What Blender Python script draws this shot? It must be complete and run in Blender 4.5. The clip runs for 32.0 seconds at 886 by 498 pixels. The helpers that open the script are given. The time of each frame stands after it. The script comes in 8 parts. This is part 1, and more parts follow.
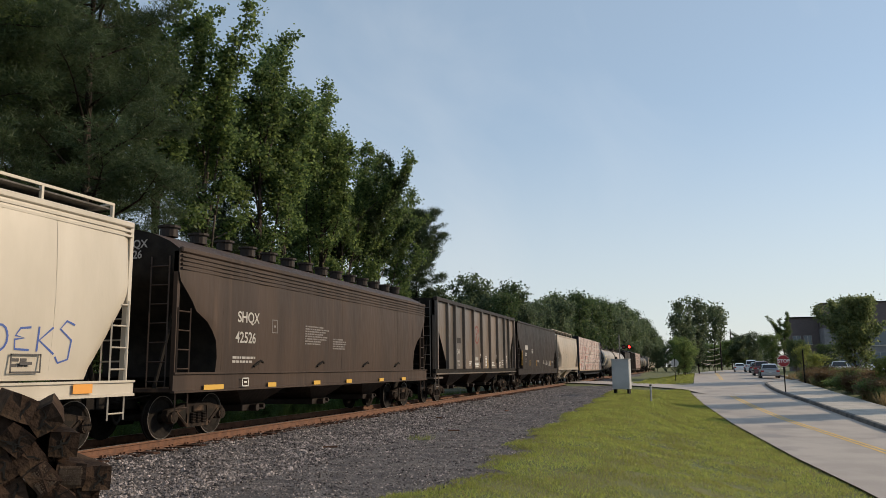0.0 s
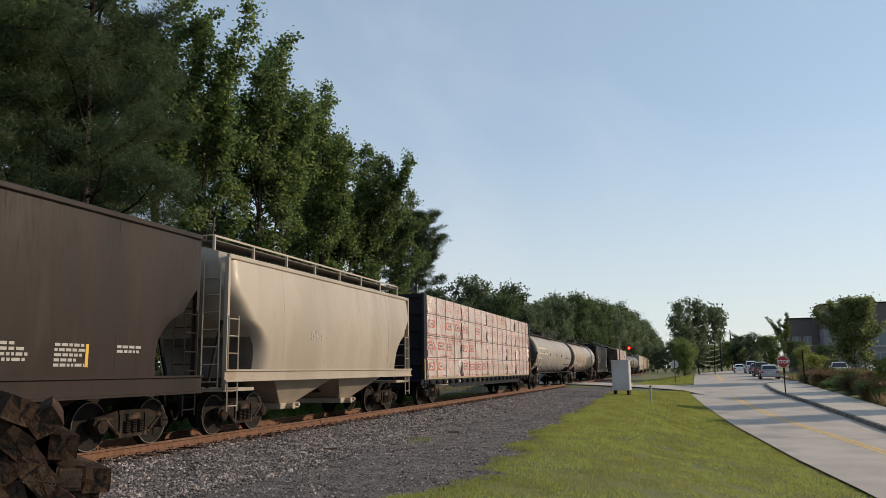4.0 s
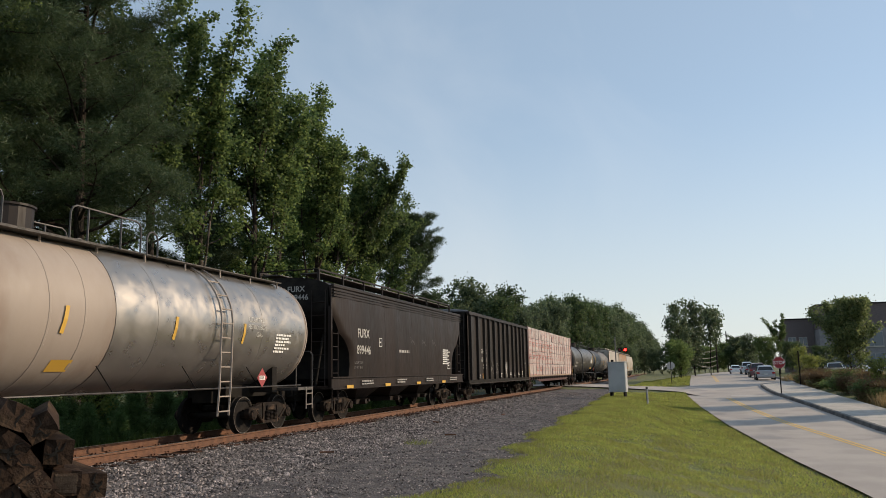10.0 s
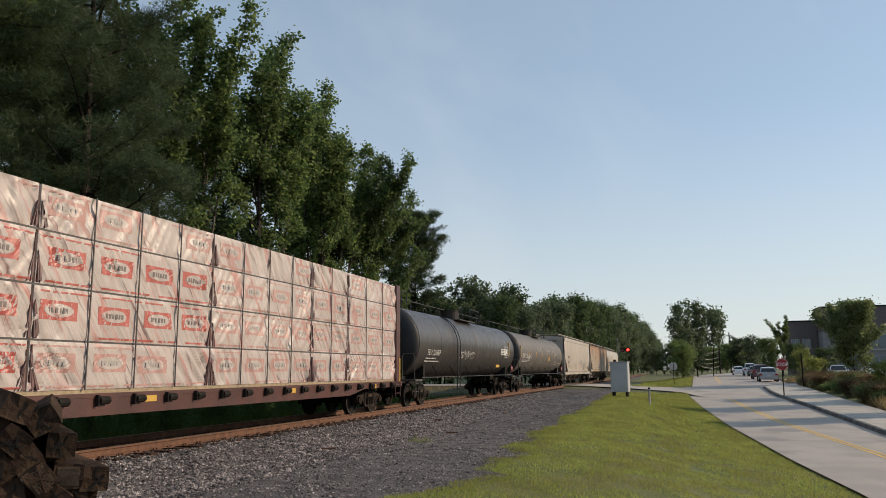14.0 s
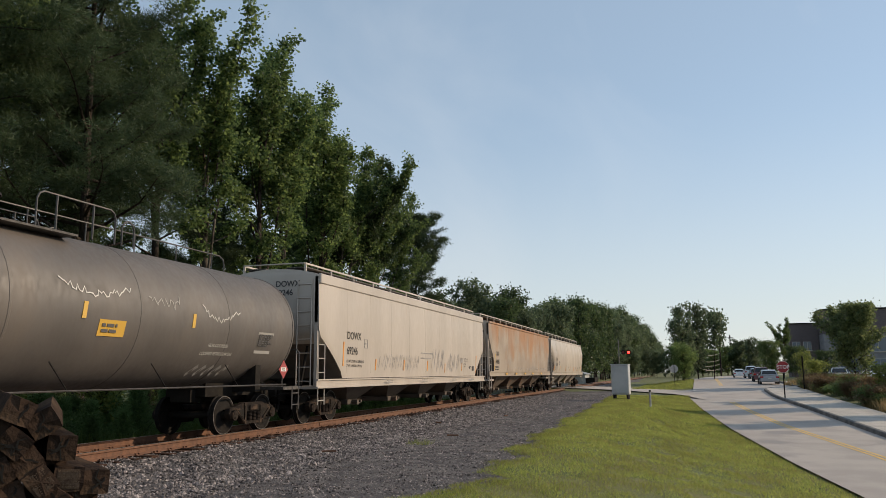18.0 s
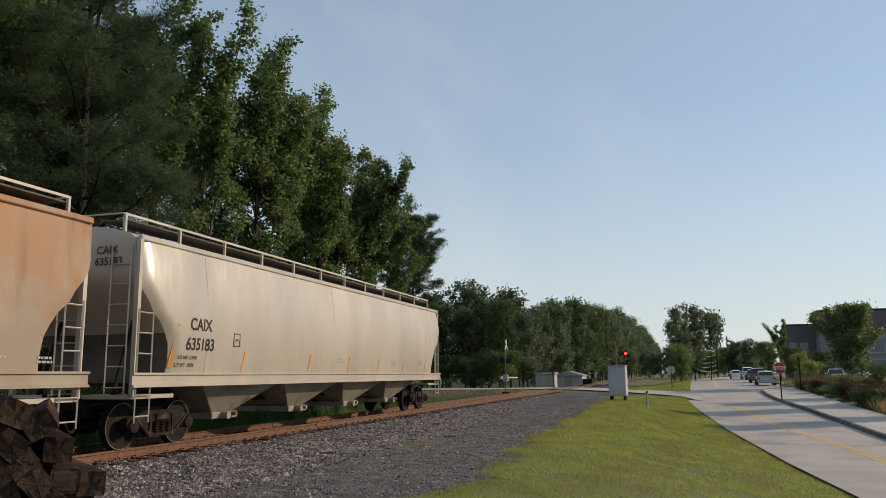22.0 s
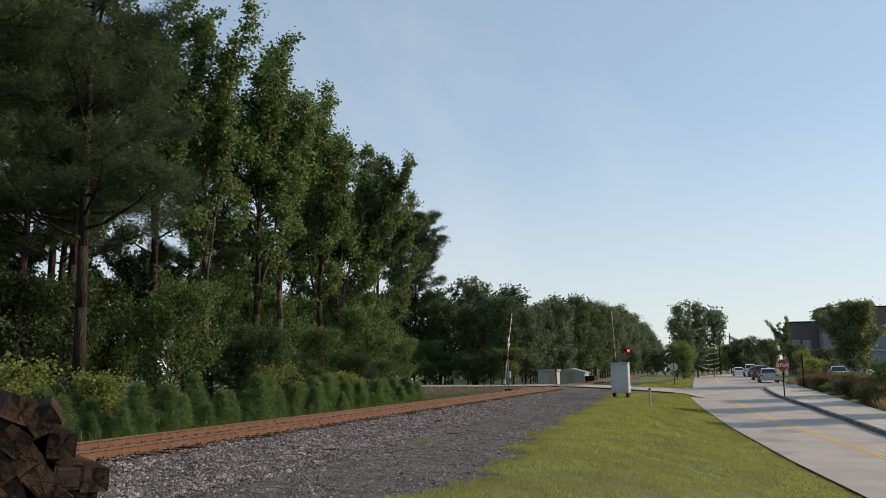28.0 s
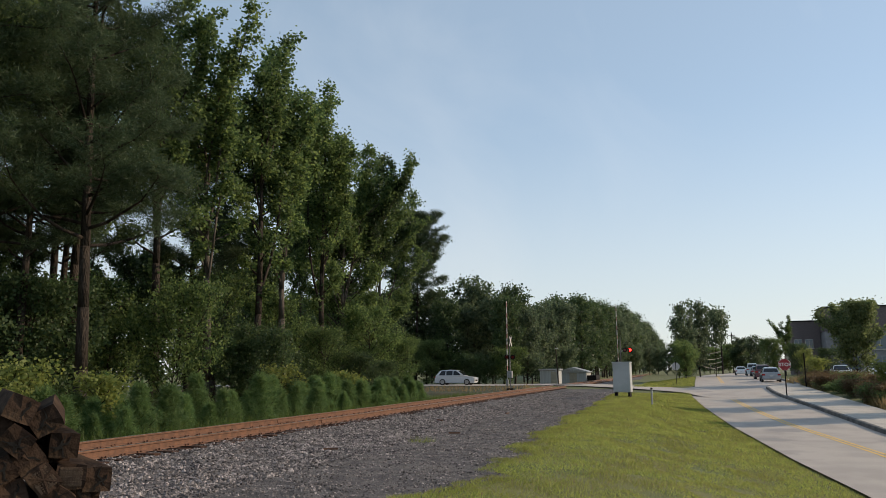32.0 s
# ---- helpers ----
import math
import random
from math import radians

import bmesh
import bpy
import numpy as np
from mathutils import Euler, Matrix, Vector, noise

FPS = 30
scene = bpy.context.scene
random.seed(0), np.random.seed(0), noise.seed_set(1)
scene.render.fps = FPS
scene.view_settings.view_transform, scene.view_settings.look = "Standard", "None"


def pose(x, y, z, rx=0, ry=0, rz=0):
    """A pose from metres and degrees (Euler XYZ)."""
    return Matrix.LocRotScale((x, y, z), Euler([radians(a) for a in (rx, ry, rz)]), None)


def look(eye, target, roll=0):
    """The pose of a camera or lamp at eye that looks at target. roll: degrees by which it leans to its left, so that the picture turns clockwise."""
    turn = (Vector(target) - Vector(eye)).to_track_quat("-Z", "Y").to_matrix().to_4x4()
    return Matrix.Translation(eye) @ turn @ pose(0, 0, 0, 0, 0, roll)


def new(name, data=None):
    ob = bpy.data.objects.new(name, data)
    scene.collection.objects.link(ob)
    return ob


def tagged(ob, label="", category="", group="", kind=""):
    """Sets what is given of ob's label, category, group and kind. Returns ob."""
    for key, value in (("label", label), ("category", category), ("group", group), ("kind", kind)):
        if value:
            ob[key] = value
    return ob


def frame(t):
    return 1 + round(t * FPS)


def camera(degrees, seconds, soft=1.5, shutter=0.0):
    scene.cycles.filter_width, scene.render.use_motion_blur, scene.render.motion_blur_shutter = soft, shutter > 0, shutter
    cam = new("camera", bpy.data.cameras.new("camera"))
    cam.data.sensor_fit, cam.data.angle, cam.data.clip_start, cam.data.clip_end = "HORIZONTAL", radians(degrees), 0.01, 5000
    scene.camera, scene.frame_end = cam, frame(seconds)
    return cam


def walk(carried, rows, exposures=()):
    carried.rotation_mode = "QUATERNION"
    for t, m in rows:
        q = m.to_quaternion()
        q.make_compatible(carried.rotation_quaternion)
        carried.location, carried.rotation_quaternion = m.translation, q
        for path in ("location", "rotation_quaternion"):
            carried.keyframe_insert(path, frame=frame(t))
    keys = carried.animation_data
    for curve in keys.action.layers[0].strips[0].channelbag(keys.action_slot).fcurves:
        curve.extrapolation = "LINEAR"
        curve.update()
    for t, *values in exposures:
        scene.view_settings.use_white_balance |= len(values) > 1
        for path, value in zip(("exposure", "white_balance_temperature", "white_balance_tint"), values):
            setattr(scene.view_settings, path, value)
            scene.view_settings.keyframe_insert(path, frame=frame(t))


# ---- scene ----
# The camera: held by hand at one spot beside the track. World: y runs along the track, z = 0 is the top of the rails.
cam = camera(60.15, 32.0, soft=0.6)
EYE = (0.0, 0.0, 1.402)
TURNS = [  # seconds, yaw, pitch, roll
    (0, 17.078, 8.930, -0.684), (0.5, 17.087, 8.915, -0.685), (1, 17.119, 8.863, -0.678), (1.5, 17.171, 8.797, -0.651),
    (2, 17.231, 8.765, -0.594), (2.5, 17.271, 8.795, -0.545), (3, 17.244, 8.898, -0.594), (3.5, 17.156, 9.051, -0.733),
    (5.5, 16.794, 8.875, -0.727), (6, 16.740, 8.825, -0.730), (6.5, 16.719, 8.825, -0.778), (7, 16.734, 8.847, -0.828),
    (7.5, 16.750, 8.851, -0.829), (8, 16.746, 8.857, -0.846), (8.5, 16.735, 8.902, -0.950), (9, 16.725, 9.002, -1.081),
    (9.5, 16.723, 9.132, -1.142), (10, 16.731, 9.232, -1.118), (10.5, 16.763, 9.263, -1.070), (11, 16.854, 9.221, -0.984),
    (11.5, 16.967, 9.124, -0.808), (12, 17.022, 9.029, -0.656), (12.5, 17.017, 9.001, -0.590), (13, 17.001, 9.023, -0.525),
    (13.5, 16.995, 9.045, -0.469), (14, 17.011, 9.081, -0.442), (14.5, 17.050, 9.151, -0.414), (16.5, 17.018, 9.269, -0.449),
    (17, 17.038, 9.268, -0.444), (17.5, 17.043, 9.268, -0.448), (18, 17.054, 9.269, -0.449), (18.5, 17.057, 9.279, -0.473),
    (19, 17.034, 9.314, -0.546), (19.5, 17.010, 9.361, -0.650), (20, 16.984, 9.409, -0.732), (20.5, 16.946, 9.448, -0.748),
    (21, 16.890, 9.453, -0.705), (21.5, 16.827, 9.421, -0.614), (22, 16.838, 9.371, -0.501), (22.5, 16.934, 9.341, -0.409),
    (23, 17.008, 9.361, -0.381), (23.5, 17.022, 9.384, -0.404), (24, 17.016, 9.355, -0.396), (24.5, 17.014, 9.302, -0.383),
    (25, 17.015, 9.270, -0.405), (25.5, 17.014, 9.258, -0.424), (27.5, 17.106, 9.122, -0.412), (28, 17.039, 9.144, -0.437),
    (28.5, 17.013, 9.099, -0.408), (29, 17.014, 9.000, -0.376), (29.5, 17.027, 8.920, -0.367), (30, 17.058, 8.910, -0.375),
    (30.5, 17.100, 8.949, -0.382), (31, 17.134, 8.999, -0.387), (31.5, 17.156, 9.052, -0.410), (32, 17.170, 9.104, -0.474)
]
walk(cam, [(t, pose(*EYE, 90 + p, 0, yaw) @ pose(0, 0, 0, 0, 0, r)) for t, yaw, p, r in TURNS],
     [(0, -0.07), (1, 0.0), (3, 0.03), (5, -0.08), (7, -0.11), (8.5, -0.02), (11, -0.02), (13, -0.04), (14.2, -0.1), (16.5, 0.0), (18, -0.06), (19.5, -0.13), (22, -0.13), (23.5, -0.05), (25, 0.02), (32, 0.02)])

# ---- sky and sun ----
SUN_AZ, SUN_EL = 60.0, 25.0   # degrees right of the track's direction, and above the horizon
world = bpy.data.worlds.new("world")
scene.world = world
world.use_nodes = True
wn = world.node_tree
sky = wn.nodes.new("ShaderNodeTexSky")
sky.sky_type = "NISHITA"
sky.sun_disc = False
sky.sun_elevation = radians(SUN_EL)
sky.sun_rotation = radians(SUN_AZ)
sky.air_density, sky.dust_density, sky.ozone_density = 1.0, 0.25, 1.6
back = wn.nodes["Background"]
back.inputs["Strength"].default_value = 0.135
haze = wn.nodes.new("ShaderNodeHueSaturation")
haze.inputs["Saturation"].default_value, haze.inputs["Value"].default_value = 0.91, 1.0
wn.links.new(sky.outputs[0], haze.inputs["Color"])
veil = wn.nodes.new("ShaderNodeMix")            # thin summer haze over the whole sky
veil.data_type = "RGBA"
veil.inputs[0].default_value = 0.43
veil.inputs[7].default_value = (4.1, 5.2, 6.2, 1)
wn.links.new(haze.outputs[0], veil.inputs[6])
wisp = wn.nodes.new("ShaderNodeTexNoise")       # faint wisps of cloud
wisp.inputs["Scale"].default_value, wisp.inputs["Detail"].default_value, wisp.inputs["Distortion"].default_value = 2.6, 7.0, 0.8
thin = wn.nodes.new("ShaderNodeMapRange")
thin.inputs[1].default_value, thin.inputs[2].default_value, thin.inputs[3].default_value, thin.inputs[4].default_value = 0.50, 0.78, 0.0, 0.30
wn.links.new(wisp.outputs[0], thin.inputs[0])
cloud = wn.nodes.new("ShaderNodeMix")
cloud.data_type = "RGBA"
cloud.inputs[7].default_value = (6.4, 6.6, 6.8, 1)
wn.links.new(thin.outputs[0], cloud.inputs[0])
wn.links.new(veil.outputs[2], cloud.inputs[6])
where = wn.nodes.new("ShaderNodeTexCoord")      # the haze thickens and warms towards the horizon
split = wn.nodes.new("ShaderNodeSeparateXYZ")
wn.links.new(where.outputs["Generated"], split.inputs[0])
low = wn.nodes.new("ShaderNodeMapRange")
low.interpolation_type = "SMOOTHSTEP"
low.inputs[1].default_value, low.inputs[2].default_value, low.inputs[3].default_value, low.inputs[4].default_value = 0.0, 0.34, 0.60, 0.0
wn.links.new(split.outputs["Z"], low.inputs[0])
warm = wn.nodes.new("ShaderNodeMix")
warm.data_type = "RGBA"
warm.inputs[7].default_value = (5.5, 5.65, 5.6, 1)
wn.links.new(low.outputs[0], warm.inputs[0])
wn.links.new(cloud.outputs[2], warm.inputs[6])
wn.links.new(warm.outputs[2], back.inputs["Color"])
sun_data = bpy.data.lights.new("sun", "SUN")
sun_data.energy, sun_data.angle, sun_data.color = 4.0, radians(0.6), (1.0, 0.80, 0.57)
sun = new("sun", sun_data)
sd = Vector((math.sin(radians(SUN_AZ)) * math.cos(radians(SUN_EL)), math.cos(radians(SUN_AZ)) * math.cos(radians(SUN_EL)), math.sin(radians(SUN_EL))))
sun.matrix_world = look(sd * 100, (0, 0, 0))
scene.view_settings.exposure = 0.0

# ---- materials ----
def surf(name, c1, c2=None, scale=3.0, rough=0.7, metal=0.0, bump=0.2, bscale=40.0, stretch=(1, 1, 1), c3=None, s3=0.6,
         lo=0.4, hi=0.6, lo3=0.55, hi3=0.7, spec=0.5, coat=0.0, island=0.0, rnd=0.0, depth=0.01):
    """A painted, stained or weathered surface: two colours by a coarse noise, a third by a stain noise, fine relief."""
    m = bpy.data.materials.new(name)
    m.use_nodes = True
    nt = m.node_tree
    n, link = nt.nodes, nt.links.new
    b = n["Principled BSDF"]
    tc = n.new("ShaderNodeTexCoord")
    mp = n.new("ShaderNodeMapping")
    mp.inputs["Scale"].default_value = stretch
    link(tc.outputs["Object"], mp.inputs[0])
    def noise_ramp(sc, a, z, detail=6.0):
        t = n.new("ShaderNodeTexNoise")
        t.inputs["Scale"].default_value, t.inputs["Detail"].default_value = sc, detail
        link(mp.outputs[0], t.inputs[0])
        r = n.new("ShaderNodeMapRange")
        r.inputs[1].default_value, r.inputs[2].default_value = a, z
        link(t.outputs[0], r.inputs[0])
        return r.outputs[0]
    def mix(fac, a, z):
        x = n.new("ShaderNodeMix")
        x.data_type = "RGBA"
        if hasattr(fac, "links"):
            link(fac, x.inputs[0])
        else:
            x.inputs[0].default_value = fac
        for sock, v in ((6, a), (7, z)):
            if hasattr(v, "links"):
                link(v, x.inputs[sock])
            else:
                x.inputs[sock].default_value = (*v, 1)
        return x.outputs[2]
    c2 = c2 or tuple(0.75 * v for v in c1)
    col = mix(noise_ramp(scale, lo, hi), c1, c2)
    if c3:
        col = mix(noise_ramp(s3, lo3, hi3), col, c3)
    fine = noise_ramp(bscale, 0.3, 0.7, 3.0)
    if island or rnd:
        src = n.new("ShaderNodeNewGeometry").outputs["Random Per Island"] if island else n.new("ShaderNodeObjectInfo").outputs["Random"]
        hs = n.new("ShaderNodeHueSaturation")
        r = n.new("ShaderNodeMapRange")
        w = island or rnd
        r.inputs[3].default_value, r.inputs[4].default_value = 1 - w, 1 + w
        link(src, r.inputs[0])
        link(r.outputs[0], hs.inputs["Value"])
        link(col, hs.inputs["Color"])
        col = hs.outputs[0]
    link(col, b.inputs["Base Color"])
    rr = n.new("ShaderNodeMapRange")
    rr.inputs[3].default_value, rr.inputs[4].default_value = max(0.03, rough - 0.12), min(1, rough + 0.1)
    link(fine, rr.inputs[0])
    link(rr.outputs[0], b.inputs["Roughness"])
    b.inputs["Metallic"].default_value = metal
    b.inputs["Specular IOR Level"].default_value = spec
    b.inputs["Coat Weight"].default_value = coat
    if bump:
        bp = n.new("ShaderNodeBump")
        bp.inputs["Strength"].default_value, bp.inputs["Distance"].default_value = bump, depth
        link(fine, bp.inputs["Height"])
        link(bp.outputs[0], b.inputs["Normal"])
    return m


def plain(name, c, rough=0.5, metal=0.0, glow=0.0):
    m = bpy.data.materials.new(name)
    m.use_nodes = True
    b = m.node_tree.nodes["Principled BSDF"]
    b.inputs["Base Color"].default_value = (*c, 1)
    b.inputs["Roughness"].default_value, b.inputs["Metallic"].default_value = rough, metal
    if glow:
        b.inputs["Emission Color"].default_value = (*c, 1)
        b.inputs["Emission Strength"].default_value = glow
    return m


def foliage(name, c1, c2, trans=0.45, patch=0.0):
    """Leaves: light comes through them; each leaf has its own tone."""
    m = bpy.data.materials.new(name)
    m.use_nodes = True
    nt = m.node_tree
    n, link = nt.nodes, nt.links.new
    for x in list(n):
        n.remove(x)
    out = n.new("ShaderNodeOutputMaterial")
    geo = n.new("ShaderNodeNewGeometry")
    oi = n.new("ShaderNodeObjectInfo")
    x = n.new("ShaderNodeMix")
    x.data_type = "RGBA"
    link(geo.outputs["Random Per Island"], x.inputs[0])
    x.inputs[6].default_value, x.inputs[7].default_value = (*c1, 1), (*c2, 1)
    hs = n.new("ShaderNodeHueSaturation")
    r = n.new("ShaderNodeMapRange")
    r.inputs[3].default_value, r.inputs[4].default_value = 0.8, 1.2
    link(oi.outputs["Random"], r.inputs[0])
    link(r.outputs[0], hs.inputs["Value"])
    tone = x.outputs[2]
    if patch:                                  # uneven growth: darker and drier patches
        co = n.new("ShaderNodeTexCoord")
        nz = n.new("ShaderNodeTexNoise")
        nz.inputs["Scale"].default_value, nz.inputs["Detail"].default_value = 0.9, 5.0
        link(co.outputs["Object"], nz.inputs["Vector"])
        mr = n.new("ShaderNodeMapRange")
        mr.inputs[1].default_value, mr.inputs[2].default_value, mr.inputs[3].default_value, mr.inputs[4].default_value = 0.40, 0.64, 0.0, patch
        link(nz.outputs[0], mr.inputs[0])
        dry = n.new("ShaderNodeMix")
        dry.data_type = "RGBA"
        dry.inputs[7].default_value = (c1[0] * 0.9, c1[1] * 0.62, c1[2] * 0.9, 1)
        link(mr.outputs[0], dry.inputs[0])
        link(tone, dry.inputs[6])
        tone = dry.outputs[2]
    link(tone, hs.inputs["Color"])
    d = n.new("ShaderNodeBsdfPrincipled")
    d.inputs["Roughness"].default_value = 0.5
    d.inputs["Specular IOR Level"].default_value = 0.22
    link(hs.outputs[0], d.inputs["Base Color"])
    t = n.new("ShaderNodeBsdfTranslucent")
    h2 = n.new("ShaderNodeHueSaturation")
    h2.inputs["Hue"].default_value, h2.inputs["Value"].default_value = 0.49, 1.5
    link(hs.outputs[0], h2.inputs["Color"])
    link(h2.outputs[0], t.inputs["Color"])
    mx = n.new("ShaderNodeMixShader")
    mx.inputs[0].default_value = trans
    link(d.outputs[0], mx.inputs[1])
    link(t.outputs[0], mx.inputs[2])
    link(mx.outputs[0], out.inputs["Surface"])
    return m


GRASS_GROUND = surf("grass_ground", (0.085, 0.105, 0.030), (0.13, 0.13, 0.042), 0.9, 0.9, bump=0.6, bscale=25, c3=(0.20, 0.17, 0.085), s3=0.25, lo3=0.58, hi3=0.75, depth=0.03)
FOREST_FLOOR = surf("forest_floor", (0.07, 0.055, 0.03), (0.04, 0.05, 0.02), 1.2, 0.95, bump=0.6, bscale=18, depth=0.04)
ASPHALT = surf("asphalt", (0.40, 0.352, 0.312), (0.335, 0.295, 0.263), 0.7, 0.80, bump=0.35, bscale=120, c3=(0.26, 0.238, 0.225), s3=0.35, lo3=0.6, hi3=0.68, depth=0.004)
CONCRETE = surf("concrete", (0.46, 0.42, 0.37), (0.38, 0.35, 0.31), 1.1, 0.85, bump=0.25, bscale=80, depth=0.004)
KERB_DARK = surf("kerb_stain", (0.16, 0.15, 0.14), (0.08, 0.08, 0.08), 1.5, 0.9, bump=0.3, bscale=60)
GRAVEL = surf("gravel", (0.125, 0.110, 0.108), (0.060, 0.054, 0.055), 2.6, 0.95, bump=1.0, bscale=28, c3=(0.145, 0.126, 0.118), s3=0.5, depth=0.03)
STONE = surf("ballast_stone", (0.265, 0.228, 0.212), (0.082, 0.071, 0.070), 5, 0.85, bump=0.3, bscale=90, island=0.8)
RAIL_RUST = surf("rail_rust", (0.165, 0.076, 0.041), (0.11, 0.052, 0.030), 6, 0.85, bump=0.3, bscale=60)
RAIL_TOP = surf("rail_top", (0.42, 0.38, 0.35), (0.32, 0.27, 0.24), 4, 0.35, 0.8, bump=0.05)
TIE_WOOD = surf("tie_wood", (0.085, 0.046, 0.032), (0.045, 0.026, 0.020), 5, 0.9, spec=0.12, bump=0.8, bscale=30, stretch=(1, 1, 6), c3=(0.10, 0.075, 0.055), s3=2.5, depth=0.02, rnd=0.3)
BARK = surf("bark", (0.055, 0.043, 0.034), (0.030, 0.024, 0.020), 5, 0.95, spec=0.15, bump=1.0, bscale=14, stretch=(1, 1, 0.3), depth=0.05)
BARK_PALE = surf("bark_pale", (0.115, 0.097, 0.08), (0.06, 0.051, 0.043), 5, 0.95, spec=0.15, bump=0.8, bscale=14, stretch=(1, 1, 0.3), depth=0.04)
LEAF_OAK = foliage("leaf_broad", (0.032, 0.066, 0.026), (0.165, 0.225, 0.072), 0.55)
LEAF_DARK = foliage("leaf_dark", (0.028, 0.054, 0.024), (0.080, 0.114, 0.044), 0.45)
# distant leaves: greyer, bluer colour with the air's haze put into it
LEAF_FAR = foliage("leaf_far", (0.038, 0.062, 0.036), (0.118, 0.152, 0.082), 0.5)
LEAF_STREET = foliage("leaf_street_tree", (0.056, 0.082, 0.036), (0.150, 0.178, 0.072), 0.5)
LEAF_PINE = foliage("pine_needles", (0.030, 0.054, 0.026), (0.070, 0.096, 0.046), 0.40)
LEAF_YOUNG = foliage("young_pine_needles", (0.058, 0.118, 0.040), (0.155, 0.225, 0.078), 0.45)
LEAF_YELLOW = foliage("leaf_yellow_green", (0.12, 0.155, 0.04), (0.21, 0.235, 0.065), 0.5)
LEAF_RUSSET = foliage("leaf_russet", (0.095, 0.06, 0.035), (0.135, 0.10, 0.045), 0.4)
GRASS_BLADE = foliage("grass_blade", (0.128, 0.174, 0.040), (0.345, 0.380, 0.100), 0.55, 0.45)

# ---- mesh helpers ----
def part(name, bm, material, parent=None, label="", smooth=False):
    """Links a bmesh as ONE mesh object under a thing or a part."""
    me = bpy.data.meshes.new(name)
    bm.normal_update()
    bm.to_mesh(me)
    bm.free()
    return put(name, me, material, parent, label, smooth)


def put(name, me, material=None, parent=None, label="", smooth=False, m=None):
    if material and not me.materials:
        me.materials.append(material)
    if smooth:
        me.shade_smooth()
    ob = new(name, me)
    ob.parent = parent
    if m is not None:
        ob.matrix_basis = m
    if label:
        tagged(ob, label)
    return ob


def box(bm, x0, x1, y0, y1, z0, z1, bevel=0.0):
    vs = [bm.verts.new((x, y, z)) for x in (x0, x1) for y in (y0, y1) for z in (z0, z1)]
    fs = [bm.faces.new([vs[i] for i in q]) for q in ((0, 1, 3, 2), (4, 6, 7, 5), (0, 4, 5, 1), (2, 3, 7, 6), (0, 2, 6, 4), (1, 5, 7, 3))]
    if bevel:
        es = list({e for f in fs for e in f.edges})
        bmesh.ops.bevel(bm, geom=es, offset=bevel, segments=1, affect="EDGES")
    return bm


def tube(bm, a, b, r, seg=6, r2=None):
    """A round bar from a to b."""
    a, b = Vector(a), Vector(b)
    q = (b - a).to_track_quat("Z", "Y")
    r2 = r if r2 is None else r2
    rings = []
    for c, rad in ((a, r), (b, r2)):
        rings.append([bm.verts.new(c + q @ Vector((rad * math.cos(2 * math.pi * k / seg), rad * math.sin(2 * math.pi * k / seg), 0))) for k in range(seg)])
    for k in range(seg):
        bm.faces.new((rings[0][k], rings[0][(k + 1) % seg], rings[1][(k + 1) % seg], rings[1][k]))
    bm.faces.new(rings[0][::-1])
    bm.faces.new(rings[1])
    return bm


def path_tube(bm, pts, r, seg=6):
    """One round bar along a line of points, bent at each of them."""
    P = [Vector(p) for p in pts]
    P = [p for i, p in enumerate(P) if i == 0 or (p - P[i - 1]).length > 1e-5]
    D = [(q - p).normalized() for p, q in zip(P, P[1:])]
    side = D[0].orthogonal().normalized()
    rings = []
    for i, p in enumerate(P):
        d = D[min(i, len(D) - 1)] if i in (0, len(P) - 1) else (D[i - 1] + D[i]).normalized()
        if d.length < 0.5:
            d = D[min(i, len(D) - 1)]
        side = (side - d * side.dot(d))
        side = side.normalized() if side.length > 1e-3 else d.orthogonal().normalized()
        up = d.cross(side)
        rings.append([bm.verts.new(p + side * r * math.cos(6.283185 * k / seg) + up * r * math.sin(6.283185 * k / seg)) for k in range(seg)])
    for a, b in zip(rings, rings[1:]):
        for k in range(seg):
            bm.faces.new((a[k], a[(k + 1) % seg], b[(k + 1) % seg], b[k]))
    bm.faces.new(rings[0][::-1])
    bm.faces.new(rings[-1])
    return bm


def prism(bm, outline, axis, a, b):
    """An outline of two coordinates, drawn out along an axis from a to b."""
    def place(u, v, w):
        return {"x": (w, u, v), "y": (u, w, v), "z": (u, v, w)}[axis]
    lo = [bm.verts.new(place(u, v, a)) for u, v in outline]
    hi = [bm.verts.new(place(u, v, b)) for u, v in outline]
    k = len(outline)
    for i in range(k):
        bm.faces.new((lo[i], lo[(i + 1) % k], hi[(i + 1) % k], hi[i]))
    bm.faces.new(lo[::-1])
    bm.faces.new(hi)
    bmesh.ops.recalc_face_normals(bm, faces=bm.faces)
    return bm


def grid_mesh(name, xs, ys, fz):
    """A sheet over xs and ys with heights fz(x, y)."""
    X, Y = np.meshgrid(xs, ys)
    Z = fz(X, Y)
    co = np.stack([X, Y, Z], -1).reshape(-1, 3)
    nx, ny = len(xs), len(ys)
    i = (np.arange(ny - 1)[:, None] * nx + np.arange(nx - 1)[None, :]).ravel()
    me = bpy.data.meshes.new(name)
    me.from_pydata(co.tolist(), [], np.stack([i, i + 1, i + nx + 1, i + nx], -1).tolist())
    me.shade_smooth()
    return me


